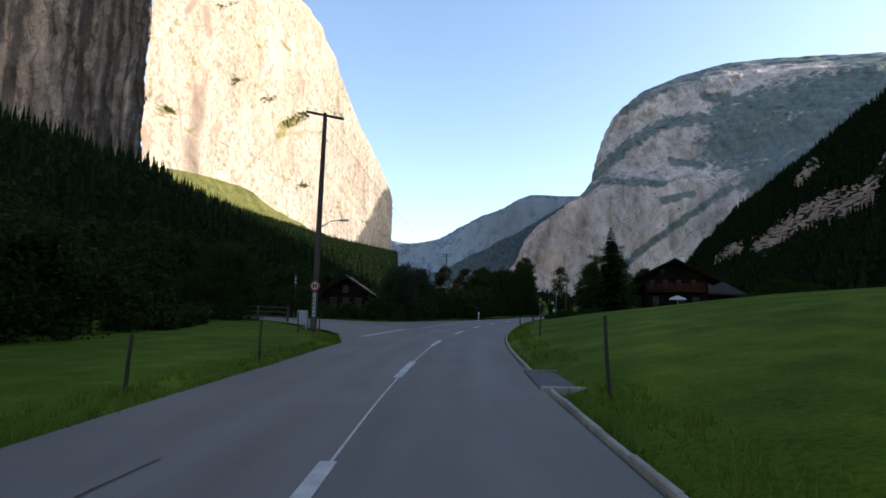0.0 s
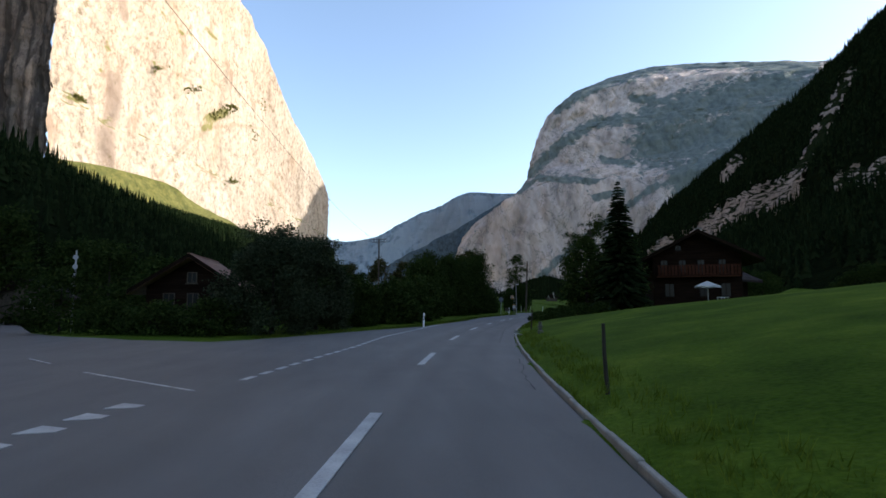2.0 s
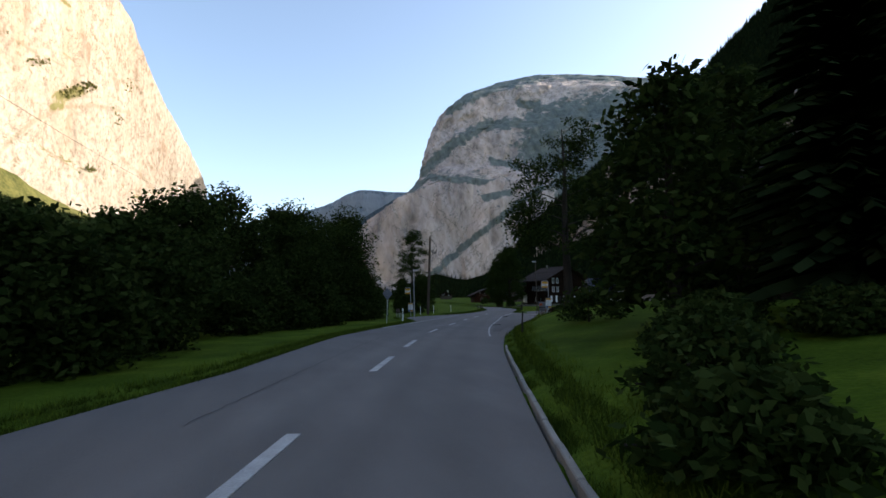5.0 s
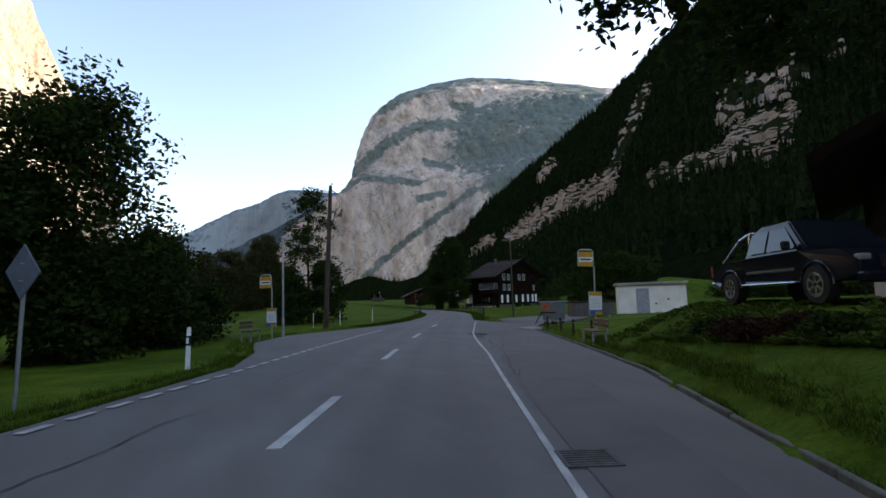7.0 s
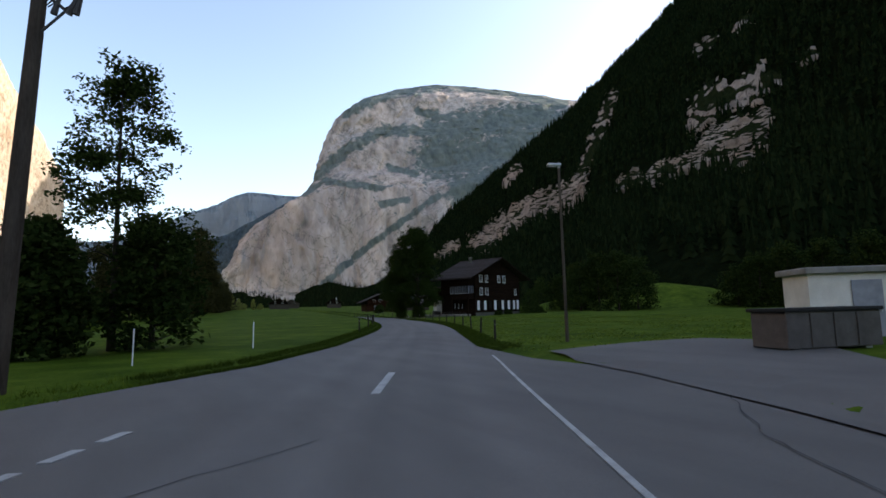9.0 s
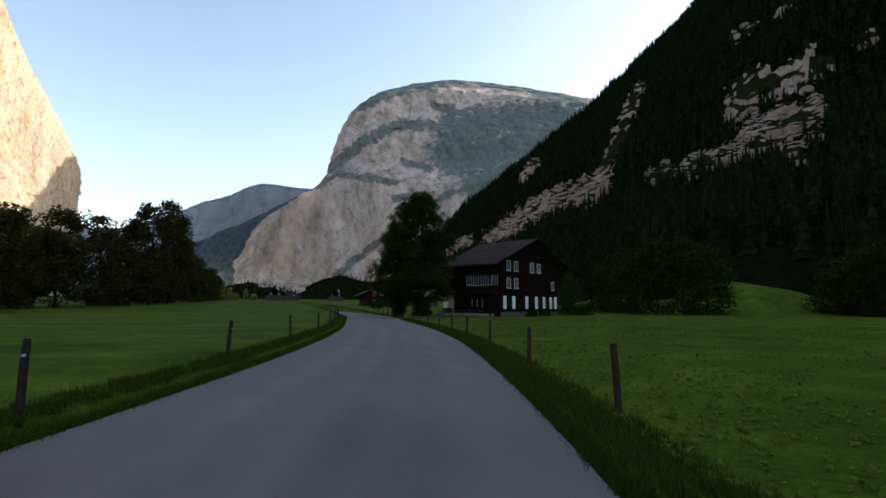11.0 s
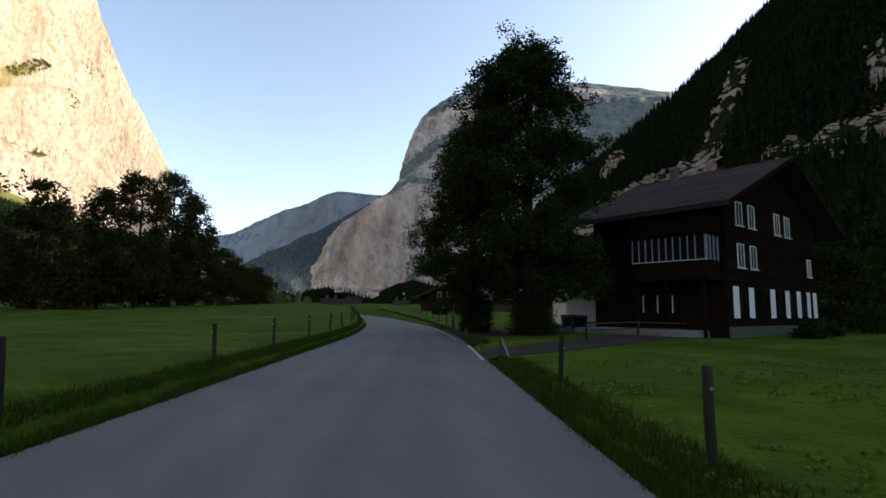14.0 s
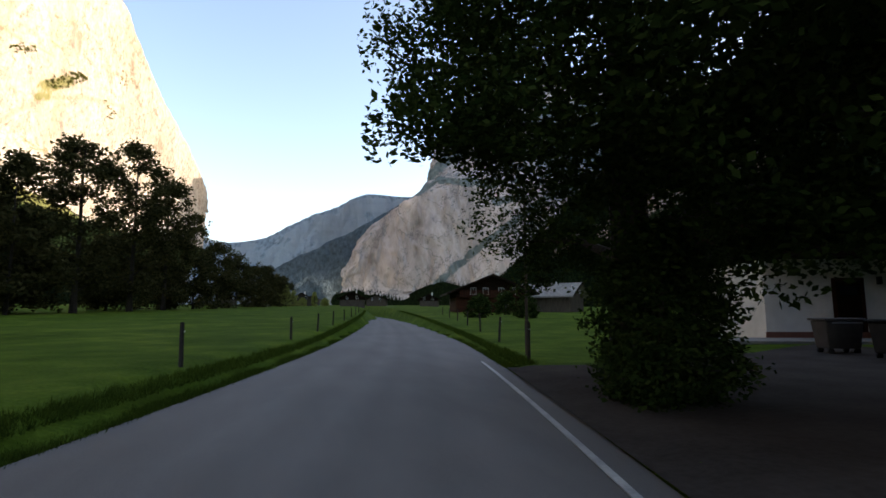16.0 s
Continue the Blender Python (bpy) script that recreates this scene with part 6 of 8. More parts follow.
for s, d, h, tl in [(8.0, -4.85, 0.82, 1), (12.7, -4.7, 0.9, -1), (24.3, -7.3, 1.0, 2), (25.5, -8.9, 1.0, -2), (28, -9.6, 0.9, 2), (7.9, 2.35, 1.1, -4), (20.7, 2.8, 0.8, 2), (47.0, 1.75, 0.95, 3), (31, 2.0, 0.9, -3), (76.5, 2.1, 0.8, 2)]:
    t = thing("marker_stake", "thin dark wooden snow stake in the grass", "stake", Matrix.Translation(stand(s, d)) @ pose(0, 0, 0, 0, tl, 0), "dark snow stakes")
    part("stake", tube(bmesh.new(), [(0, 0, -0.15), (0, 0, h * 0.5), (0.02, 0, h)], [0.034, 0.031, 0.026], 7), M_STAKE, t)

# slim post with round plates by the side road
sp = thing("signpost", "slim grey post with a column of small round plates", "signpost", Matrix.Translation(at_xy(-14.6, 52.2)))
part("post", rod((0, 0, -0.2), (0, 0, 4.2), 0.04), M_METAL, sp)
for k in range(4):
    pl = part("plate", disc(0.13, -0.05, -0.036, 18), M_SHADESHEET, sp, "small pale round plate")
    pl.location.z = 2.4 + 0.48 * k

# post box beside the pole
pb = thing("cabinet", "small white metal cabinet on legs beside the pole", "cabinet", Matrix.Translation(stand(27.6, -9.7)) @ pose(0, 0, 0, 0, 0, 20))
part("body", boxes((-.28, .28, -.16, .16, .35, 1.05), bevel=0.02), M_SHADESHEET, pb)
part("door", boxes((-.24, .24, -.18, -.162, .4, 1.0), bevel=0.006), M_SHADESHEET, pb)
for x in (-.22, .22):
    part("leg", boxes((x - .03, x + .03, -.03, .03, -.1, .35)), M_METAL, pb)

# carved stone by the verge
M_MOSSY = plain("mossy_stone", (0.035, 0.04, 0.028), (0.13, 0.125, 0.11), 6, 50, 0.9, bump=0.6, dist=0.02)
st = thing("stone_marker", "stack of rough grey stones in the grass", "stone", Matrix.Translation(stand(44.2, 2.05)) @ Matrix.Scale(0.72, 4))
for k, (w, z0, z1) in enumerate([(0.15, -0.05, 0.2), (0.1, 0.19, 0.36), (0.13, 0.355, 0.43), (0.08, 0.425, 0.58), (0.11, 0.575, 0.64)]):
    bm = bmesh.new()
    box(bm, -w, w, -w * .9, w * .9, z0, z1, bevel=0.05 if k < 2 else 0.02, m=Matrix.Rotation(0.3 * k, 4, "Z"))
    part("stone", bm, M_MOSSY, st)


# ---- bus stops and benches ----
def bus_stop(label, at, turn, lean=0.0):
    b = thing("bus_stop_sign", label, "bus stop sign", Matrix.Translation(at) @ pose(0, 0, 0, 0, lean, turn))
    part("post", tube(bmesh.new(), [(0.3, 0, -0.2), (0.3, 0, 2.35), (0.24, 0, 2.6)], [0.028, 0.028, 0.028], 8), M_METAL, b)
    fr = part("hoop", tube(bmesh.new(), [(0.27, 0, 2.4), (0.27, 0, 2.9), (0.2, 0, 2.97), (-0.2, 0, 2.97), (-0.27, 0, 2.9), (-0.27, 0, 2.4)], [0.025] * 6, 8), M_METAL, b)
    part("top_panel", boxes((-.25, .25, -.015, .015, 2.72, 2.9)), M_YELLOW, b, "yellow panel")
    w = part("name_panel", boxes((-.25, .25, -.016, .016, 2.55, 2.718)), M_WHITE, b, "white name panel")
    part("bar", boxes((-.2, .2, -.02, -.0165, 2.61, 2.66)), M_BLACK, w)
    part("low_panel", boxes((-.25, .25, -.015, .015, 2.4, 2.548)), M_YELLOW, b, "yellow panel")
    tt = part("timetable", boxes((.08, .52, -.05, -.03, 0.750, 1.520)), M_WHITE, b, "white timetable sheet")
    part("header", boxes((.08, .52, -.055, -.051, 1.400, 1.520)), M_YELLOW, tt)
    part("footer", boxes((.08, .52, -.055, -.051, 0.750, 0.920)), M_BLUE, tt)
    part("picture", boxes((.28, .52, -.06, -.0555, 0.750, 0.860)), M_YELLOW, tt)
    for k in range(5):
        part("bar", boxes((.13, .47, -.054, -.0505, (1.2 + k * .07) - .2, (1.215 + k * .07) - .2)), M_GREY, tt)
    part("frame", boxes((.06, .54, -.03, -.005, 0.730, 0.750), (.06, .54, -.03, -.005, 1.520, 1.540), (.06, .08, -.03, -.005, 0.750, 1.520), (.52, .54, -.03, -.005, 0.750, 1.520)), M_METAL, b)


bus_stop("yellow and white bus stop sign with a timetable beside a bench", at_xy(30.86, 95.3), bearing(101) + 9, 2)
bus_stop("yellow and white bus stop sign with a timetable across the road", at_xy(21.65, 104.95), bearing(108) - 14, 0)


M_BENCH = plain("worn_red_bench", (0.10, 0.045, 0.03), (0.23, 0.12, 0.085), 2.5, 40, 0.7, bump=0.4, dist=0.006, stretch=(0.3, 0.3, 2.0), per_piece=0.3, spec=0.1)


def bench(label, at, turn, mat, low=1.0):
    b = thing("bench", label, "bench", Matrix.Translation(at) @ pose(0, 0, 0, 0, 0, turn) @ Matrix.Diagonal((0.5 + 0.5 * low, 1, low, 1)))
    for k in range(3):
        part("seat_slat", boxes((-.8, .8, -.2 + k * .14, -.08 + k * .14, .42, .455), bevel=0.008), mat, b)
    for k in range(2):
        bm = bmesh.new()
        box(bm, -.8, .8, .24, .275, .56 + k * .17, .69 + k * .17, bevel=0.008)
        part("back_slat", bm, mat, b)
    for x in (-.6, .6):
        part("leg", boxes((x - .03, x + .03, -.18, -.12, -.1, .42), (x - .03, x + .03, .2, .26, -.1, .42), (x - .03, x + .03, -.18, .26, .38, .418)), M_METAL, b)
        part("back_support", boxes((x - .025, x + .025, .276, .3, .3, .88)), M_METAL, b)


bench("red-brown slatted wooden bench by the bus stop", stand(100.25, 4.52), bearing(101) - 90, M_BENCH, 0.78)
bench("weathered grey wooden bench by the lay-by", stand(107.4, -8.6), bearing(108) + 92, M_WOOD)


# ---- fences ----
M_POST = plain("dark_post_wood", (0.012, 0.010, 0.008), (0.042, 0.034, 0.028), 5, 40, 0.85, bump=0.5, dist=0.006, stretch=(1, 1, 0.2))


def post_row(places, label, group, r=0.05, h=0.72):
    first = None
    for i, p in enumerate(places):
        m = Matrix.Translation(p) @ pose(0, 0, 0, 2.5 * math.sin(i * 2.1), 2.5 * math.sin(i * 1.3), 40 * i)
        if first is None:
            first = thing("fence_post", label, "fence post", m, group)
            part("post", tube(bmesh.new(), [(0, 0, -0.3), (0, 0, h * 0.55), (0.01, 0, h - 0.03), (0.01, 0, h)], [r, r * 0.97, r * 0.92, r * 0.75], 9), M_POST, first)
            part("staple", boxes((-.02, .02, -r - .012, -r + .004, h - .2, h - .17)), M_METAL, first)
        else:
            copy_thing(first, m)


RIGHT_POSTS = [127.5, 133.6, 139.45, 144.9, 150.8, 156.6, 161.75, 167.0, 172.2, 177.25, 182.2]
LEFT_POSTS = [139, 145.3, 151.8, 158.8, 165.2, 171.9, 178.5, 184.2, 189.2, 195.0, 201.6, 207.8, 217.2, 223.8, 231, 240, 250, 260, 272]
post_row([stand(s, 2.4) for s in RIGHT_POSTS], "short weathered round fence post beside the road", "fence posts on the farmhouse side", r=0.047, h=0.82)
post_row([stand(s, -4.4 - 0.5 * min(max((s - 184) / 16, 0), 1)) for s in LEFT_POSTS], "short weathered round fence post at the meadow's edge", "fence posts on the meadow side", r=0.047, h=0.84)
post_row([stand(s, 2.7 + 0.06 * (s - 211)) for s in (211, 218.5, 226, 234, 243, 253, 264)], "short dark fence post by the far garden", "fence posts by the garden", h=1.0)
post_row([stand(s, d) for s, d in ((102.7, 5.15), (103.8, 4.75), (105.9, 4.75), (108.2, 4.6))], "short dark wooden fence post behind the kerb", "fence posts by the bus bay", r=0.045, h=0.55)
post_row([stand(s, d) for s, d in ((195.6, 7.0), (199.0, 10.8), (201.8, 15.3), (204.0, 18.4), (206.2, 21.6))], "dark wooden fence post before the farmhouse", "fence posts before the farmhouse", h=0.8)


def rails(places, label, zs, r=0.03, mat=None):
    f = thing("fence_rail", label, "fence rail")
    for z in zs:
        for a, b in zip(places, places[1:]):
            part("rail", rod(Vector(a) + Vector((0, 0, z)), Vector(b) + Vector((0, 0, z)), r, 6), mat or M_WOOD, f)


rails([stand(s, d) for s, d in ((102.7, 5.15), (103.8, 4.75), (105.9, 4.75), (108.2, 4.6))], "thin pale rope between low posts", (0.42,), 0.012, M_CONCRETE)
rails([stand(s, d) for s, d in ((195.6, 7.0), (199.0, 10.8), (201.8, 15.3), (204.0, 18.4), (206.2, 21.6))], "weathered rails of the farmhouse fence", (0.4, 0.7))
# leaning gate bar and stake at the drive
gt = thing("gate_post", "leaning pale wooden stake at the drive's corner", "gate post", Matrix.Translation(stand(187.4, 2.1)))
part("post", tube(bmesh.new(), [(0, 0, -0.2), (0, 0, 0.6)], [0.045, 0.04], 8), M_WOOD, gt)
part("brace", tube(bmesh.new(), [(0.02, 0.02, 0.58), (0.25, -0.12, -0.05)], [0.03, 0.03], 8), M_CONCRETE, gt)
gt = thing("gate_post", "bent pale wooden stakes beside the yard", "gate post", Matrix.Translation(stand(191.6, 2.0)))
part("post", tube(bmesh.new(), [(0, 0, -0.2), (0.02, 0, 0.62)], [0.035, 0.03], 8), M_WOOD, gt)
part("brace", tube(bmesh.new(), [(-0.28, -0.1, 0.02), (-0.06, 0, 0.12), (0.02, 0, 0.4)], [0.025, 0.025, 0.02], 8), M_CONCRETE, gt)
gt = thing("gate_post", "braced wooden stake beside the line at the yard", "gate post", Matrix.Translation(stand(198.1, 1.98)))
part("post", tube(bmesh.new(), [(0, 0, -0.2), (0.02, 0, 0.66)], [0.035, 0.03], 8), M_WOOD, gt)
part("brace", tube(bmesh.new(), [(0.03, 0.0, 0.6), (0.2, -0.35, -0.02)], [0.022, 0.022], 8), M_WOOD, gt)
# railing of the bridge on the side road
br = thing("bridge_railing", "weathered wooden railing along the small bridge", "railing")
pts = [Vector((-27 + 3.1 * k, 52 - 2.5 * k, 0.25 + 0.08 * math.sin(k))) for k in range(6)]
for p in pts:
    part("post", boxes((p.x - .07, p.x + .07, p.y - .07, p.y + .07, -0.4, 1.15)), M_WOOD, br)
for a, b in zip(pts, pts[1:]):
    for z in (0.35, 0.7, 1.05):
        part("rail", rod((a.x, a.y, z), (b.x, b.y, z), 0.05, 6), M_WOOD, br)


# ---- hut, dumpster, storage box ----
def face(p, q):
    """Turn about z that lays local x along p to q."""
    return math.degrees(math.atan2(q[1] - p[1], q[0] - p[0]))


path_line = [(33.9, 101.6), (36.3, 101.9), (38.5, 102.2), (40.6, 102.7), (44.0, 103.6)]
strip("path", [(Vector((x, y + 0.10, 0)), Vector((x, y - 0.10, 0))) for x, y in path_line], M_CONCRETE, 0.03, "narrow pale concrete path through the grass", "path", True, 0.025)
hz = 0.0
hut = thing("utility_hut", "flat-roofed white plastered utility hut with grey door", "hut", pose(46.95, 110.8, hz, 0, 0, -38))
part("wall", boxes((0.15, 4.85, 0.2, 1.9, -0.3, 2.2)), M_PLASTER, hut)
part("roof", boxes((0, 5.0, 0, 2.1, 2.202, 2.42), bevel=0.03), M_CONCRETE, hut, "grey concrete roof slab")
d = part("door", boxes((1.4, 2.3, 0.15, 0.197, -0.1, 1.98), bevel=0.01), M_GREY, hut, "grey steel door")
part("handle", boxes((2.15, 2.2, 0.1, 0.148, 0.95, 1.05)), M_METAL, d)
for x, z in ((2.75, 0.85), (3.6, 1.15)):
    part("vent", disc(0.07, 0.17, 0.197, 12), M_BLACK, hut).location = (x, 0, z)
M_STORE = plain("dull_brown_metal", (0.07, 0.06, 0.055), (0.13, 0.115, 0.105), 3, 40, 0.7, bump=0.1, dist=0.003)
box_t = thing("storage_box", "long low dark-lidded metal storage bin", "storage bin", pose(42.4, 108.6, ground_z(43, 109), 0, 0, face((40.7, 109.3), (44.9, 108.2))))
part("body", boxes((-1.25, 1.6, -0.5, 0.5, 0.06, 0.9), bevel=0.02), M_STORE, box_t)
part("lid", boxes((-1.32, 1.65, -0.56, 0.56, 0.902, 0.99), bevel=0.015), M_BLACK, box_t)
for x in (-0.55, 0.15, 0.85):
    part("rib", boxes((x - .03, x + .03, -0.53, -0.502, 0.1, 0.86)), M_STORE, box_t)
for x in (-0.9, 1.2):
    part("skid", boxes((x - .1, x + .1, -0.45, 0.45, -0.05, 0.058)), M_METAL, box_t)

M_BIN = plain("grey_bin_steel", (0.16, 0.17, 0.19), (0.26, 0.27, 0.30), 3, 40, 0.5, metal=0.4, bump=0.1, dist=0.003)
dz = ground_z(35.0, 102.6)
bn = thing("dumpster", "grey wheeled steel dumpster with orange print on a slab", "dumpster", pose(34.9, 102.45, max(dz + 0.02, 0.052), 0, 0, -78) @ Matrix.Diagonal((0.78, 0.85, 0.98, 1)))
bm = bmesh.new()
box(bm, -.62, .62, -.5, .5, .22, 1.08, bevel=0.03)
for v in bm.verts:
    if v.co.z < 0.6:
        v.co.x *= 0.86
        v.co.y *= 0.8
part("body", bm, M_BIN, bn)
part("lid", boxes((-.68, .68, -.56, .56, 1.085, 1.15), bevel=0.025), M_BIN, bn)
part("rib", boxes((-.62, .62, -.52, -.47, .56, .62)), M_BLACK, bn)
lg = part("print", boxes((-.42, .1, -.507, -.502, .78, .98)), M_ORANGE, bn, "orange printed panel")
for k in range(3):
    part("bar", boxes((-.36, .04, -.511, -.5075, .81 + k * .055, .835 + k * .055)), M_RED, lg)
part("tow_bar", tube(bmesh.new(), [(-.5, -.45, .6), (-.75, -.6, .3), (-.85, -.7, .03)], [.03, .03, .03], 6), M_BLACK, bn)
for x in (-.42, .42):
    for y in (-.32, .32):
        w = part("wheel", disc(0.09, -.03, .03, 14), M_BLACK, bn)
        w.location = (x, y, .09)
        part("fork", boxes((x - .04, x + .04, y - .05, y + .05, .1, .24)), M_METAL, bn)
bm = tube(bmesh.new(), [(0, 0, -0.1), (0, 0, 0.05)], [1.3, 1.27], 28)
o = tagged(obj("slab", bm, M_CONCRETE), "round pale concrete slab under the dumpster", "slab")
o.location = (34.4, 102.55, 0.0)


# ---- pickup ----
M_CAR = plain("dark_car_paint", (0.008, 0.009, 0.014), (0.014, 0.015, 0.022), 2, 60, 0.12, bump=0.0, spec=0.45)
M_CARGLASS = plain("tinted_car_glass", (0.02, 0.024, 0.03), (0.03, 0.035, 0.042), 3, 60, 0.05, bump=0.0, spec=0.8)
M_CHROME = plain("chrome", (0.6, 0.6, 0.62), (0.72, 0.72, 0.74), 3, 60, 0.2, metal=1.0, bump=0.0)
M_LAMP = plain("lamp_glass", (0.2, 0.2, 0.2), (0.3, 0.3, 0.3), 8, 60, 0.12, bump=0.0)


def profile_body(pts, w, taper=None):
    """A body from a side outline (y, z), w wide, with rounded shoulders."""
    bm = bmesh.new()
    L = [bm.verts.new((-w(y, z), y, z)) for y, z in pts]
    Rr = [bm.verts.new((w(y, z), y, z)) for y, z in pts]
    bm.faces.new(L)
    bm.faces.new(Rr[::-1])
    for i in range(len(pts)):
        j = (i + 1) % len(pts)
        bm.faces.new((L[j], L[i], Rr[i], Rr[j]))
    bmesh.ops.recalc_face_normals(bm, faces=bm.faces)
    bmesh.ops.bevel(bm, geom=[e for e in bm.edges], offset=0.035, segments=2, affect="EDGES")
    return bm


def pickup(m):
    """Forward is +y; origin on the ground between the axles."""
    t = thing("pickup_truck", "black double-cab pickup with chrome bar, parked by the house", "pickup", m)
    low = [(-2.55, 0.52), (-2.6, 1.02), (-0.95, 1.06), (1.1, 1.08), (2.2, 1.0), (2.55, 0.82), (2.6, 0.5), (2.1, 0.4), (-2.2, 0.42)]
    part("body", profile_body(low, lambda y, z: 0.93 if abs(y) < 2.3 else 0.86), M_CAR, t)
    cab = [(-0.98, 1.0), (-0.85, 1.62), (-0.4, 1.78), (0.55, 1.76), (1.25, 1.08), (1.2, 0.98)]
    part("cab", profile_body(cab, lambda y, z: 0.88 if z < 1.2 else 0.72), M_CAR, t)
    for sgn in (-1, 1):
        for y0, y1, z0, z1, a, b in ((-.78, -.12, 1.14, 1.62, .08, 0.0), (-.04, .72, 1.14, 1.62, 0.0, -.34)):
            bm = bmesh.new()
            q = [(y0, z0), (y1 + (0.25 if b else 0), z0), (y1 + b + (0.1 if b else 0), z1), (y0 + a, z1)]
            vs = [bm.verts.new((sgn * (0.90 - (z - 1.1) * 0.29), y, z)) for y, z in q]
            bm.faces.new(vs)
            r = bmesh.ops.extrude_face_region(bm, geom=bm.faces[:])
            for v in r["geom"]:
                if isinstance(v, bmesh.types.BMVert):
                    v.co.x += sgn * 0.012
            bmesh.ops.recalc_face_normals(bm, faces=bm.faces)
            part("side_window", bm, M_CARGLASS, t, "tinted side window")
        part("sill_step", boxes((sgn * .95 - .06, sgn * .95 + .06, -.95, 1.0, .40, .45), bevel=0.015), M_CHROME, t, "chrome side step")
        part("trim", boxes((sgn * .945 - .01, sgn * .945 + .01, -.8, .95, .68, .74)), M_CHROME, t)
        part("mirror", boxes((sgn * 1.02 - .08, sgn * 1.02 + .08, .78, .9, 1.12, 1.3), bevel=0.03), M_BLACK, t)
        part("headlight", boxes((sgn * .74 - .12, sgn * .74 + .12, 2.42, 2.575, .76, .88), bevel=0.03), M_LAMP, t, "clear headlight")
        part("taillight", boxes((sgn * .82 - .05, sgn * .82 + .05, -2.64, -2.56, .7, .98), bevel=0.01), M_RED, t, "red tail light")
        part("roll_bar", tube(bmesh.new(), [(sgn * .78, -2.1, 1.05), (sgn * .74, -1.35, 1.55), (sgn * .7, -1.0, 1.66)], [.032, .032, .032], 8), M_CHROME, t, "chrome roll bar")
        for y in (-1.55, 1.55):
            wh = part("wheel", disc(0.37, -.12, .12, 26), M_BLACK, t)
            wh.matrix_basis = pose(sgn * .84, y, .37, 0, 0, 90)
            side = -1 if sgn > 0 else 1
            part("rim", disc(0.25, side * .115, side * .135, 20, 0.19), M_CHROME, wh, "alloy rim")
            for k in range(6):
                bm = bmesh.new()
                box(bm, -.03, .03, side * .118 if side > 0 else -.132, .132 if side > 0 else -.118, .03, .2, m=Matrix.Rotation(k * math.pi / 3, 4, "Y"))
                part("spoke", bm, M_CHROME, wh)
            part("arch", tube(bmesh.new(), [(sgn * .93, y + .45 * math.cos(a), .37 + .45 * math.sin(a)) for a in (math.pi * k / 12 for k in range(13))], [.03] * 13, 6), M_CAR, t)
    part("roll_hoop", tube(bmesh.new(), [(-.7, -1.02, 1.2), (-.7, -1.0, 1.66), (.7, -1.0, 1.66), (.7, -1.02, 1.2)], [.04] * 4, 8), M_CHROME, t, "chrome roll bar hoop")
    bm = bmesh.new()
    bm.faces.new([bm.verts.new(v) for v in ((-.78, 1.24, 1.12), (.78, 1.24, 1.12), (.64, .62, 1.72), (-.64, .62, 1.72))])
    bmesh.ops.solidify(bm, geom=bm.faces[:], thickness=-0.012)
    part("windscreen", bm, M_CARGLASS, t, "raked windscreen")
    part("grille", boxes((-.5, .5, 2.54, 2.62, .62, .86), bevel=0.02), M_BLACK, t)
    part("bumper", boxes((-.9, .9, 2.5, 2.68, .36, .56), bevel=0.04), M_CAR, t)
    part("bumper", boxes((-.85, .85, -2.72, -2.56, .42, .56), bevel=0.03), M_CHROME, t)
    return t


pz = ground_z(31.2, 88.2) + 0.032
pickup(pose(31.2, 88.2, pz, 0, 0, 154))
bm = bmesh.new()
prev = None
for k in range(15):
    a, b = on(88.6 + 0.77 * k, 7.75 + 0.1 * math.sin(k * 1.7)), on(88.6 + 0.77 * k, 19.5)
    row = []
    for j in range(11):
        q = a.lerp(b, j / 10)
        row.append(bm.verts.new((q.x, q.y, ground_z(q.x, q.y) + 0.03)))
    if prev:
        for j in range(10):
            bm.faces.new((prev[j], row[j], row[j + 1], prev[j + 1]))
    prev = row
tagged(obj("parking_place", bm, M_PATCH), "dark gravelled parking place by the house", "parking place", kind="structure")


# ---- parasol ----
ux, uy = 28.9, 65.4
uz = ground_z(ux, uy)
um = thing("parasol", "open white garden parasol on a pole", "parasol", pose(ux, uy, uz))
top = 3.36 - uz
part("pole", rod((0, 0, -0.05), (0, 0, top - 0.05), 0.03), M_METAL, um)
bm = bmesh.new()
apex = bm.verts.new((0, 0, top))
ring = [bm.verts.new((1.05 * math.cos(a), 1.05 * math.sin(a), top - 0.42 + 0.03 * math.cos(4 * a))) for a in (k * math.pi / 4 for k in range(8))]
hem = [bm.verts.new((v.co.x, v.co.y, v.co.z - 0.14)) for v in ring]
for k in range(8):
    bm.faces.new((apex, ring[k], ring[(k + 1) % 8]))
    bm.faces.new((ring[k], hem[k], hem[(k + 1) % 8], ring[(k + 1) % 8]))
bmesh.ops.solidify(bm, geom=bm.faces[:], thickness=0.01)
cn = part("canopy", bm, M_WHITE, um, "white cloth canopy")
for k in range(8):
    a = k * math.pi / 4
    part("rib", rod((0, 0, top - 0.06), (1.02 * math.cos(a), 1.02 * math.sin(a), top - 0.45), 0.012, 5), M_METAL, cn)
part("foot", boxes((-.3, .3, -.3, .3, -.05, .08), bevel=0.02), M_CONCRETE, um)
gb = thing("garden_table", "small white garden table beside the parasol", "table", pose(ux + 1.7, uy + 0.5, ground_z(ux + 1.7, uy + .5), 0, 0, 30))
part("tabletop", boxes((-.4, .4, -.35, .35, .7, .75), bevel=0.01), M_WHITE, gb)
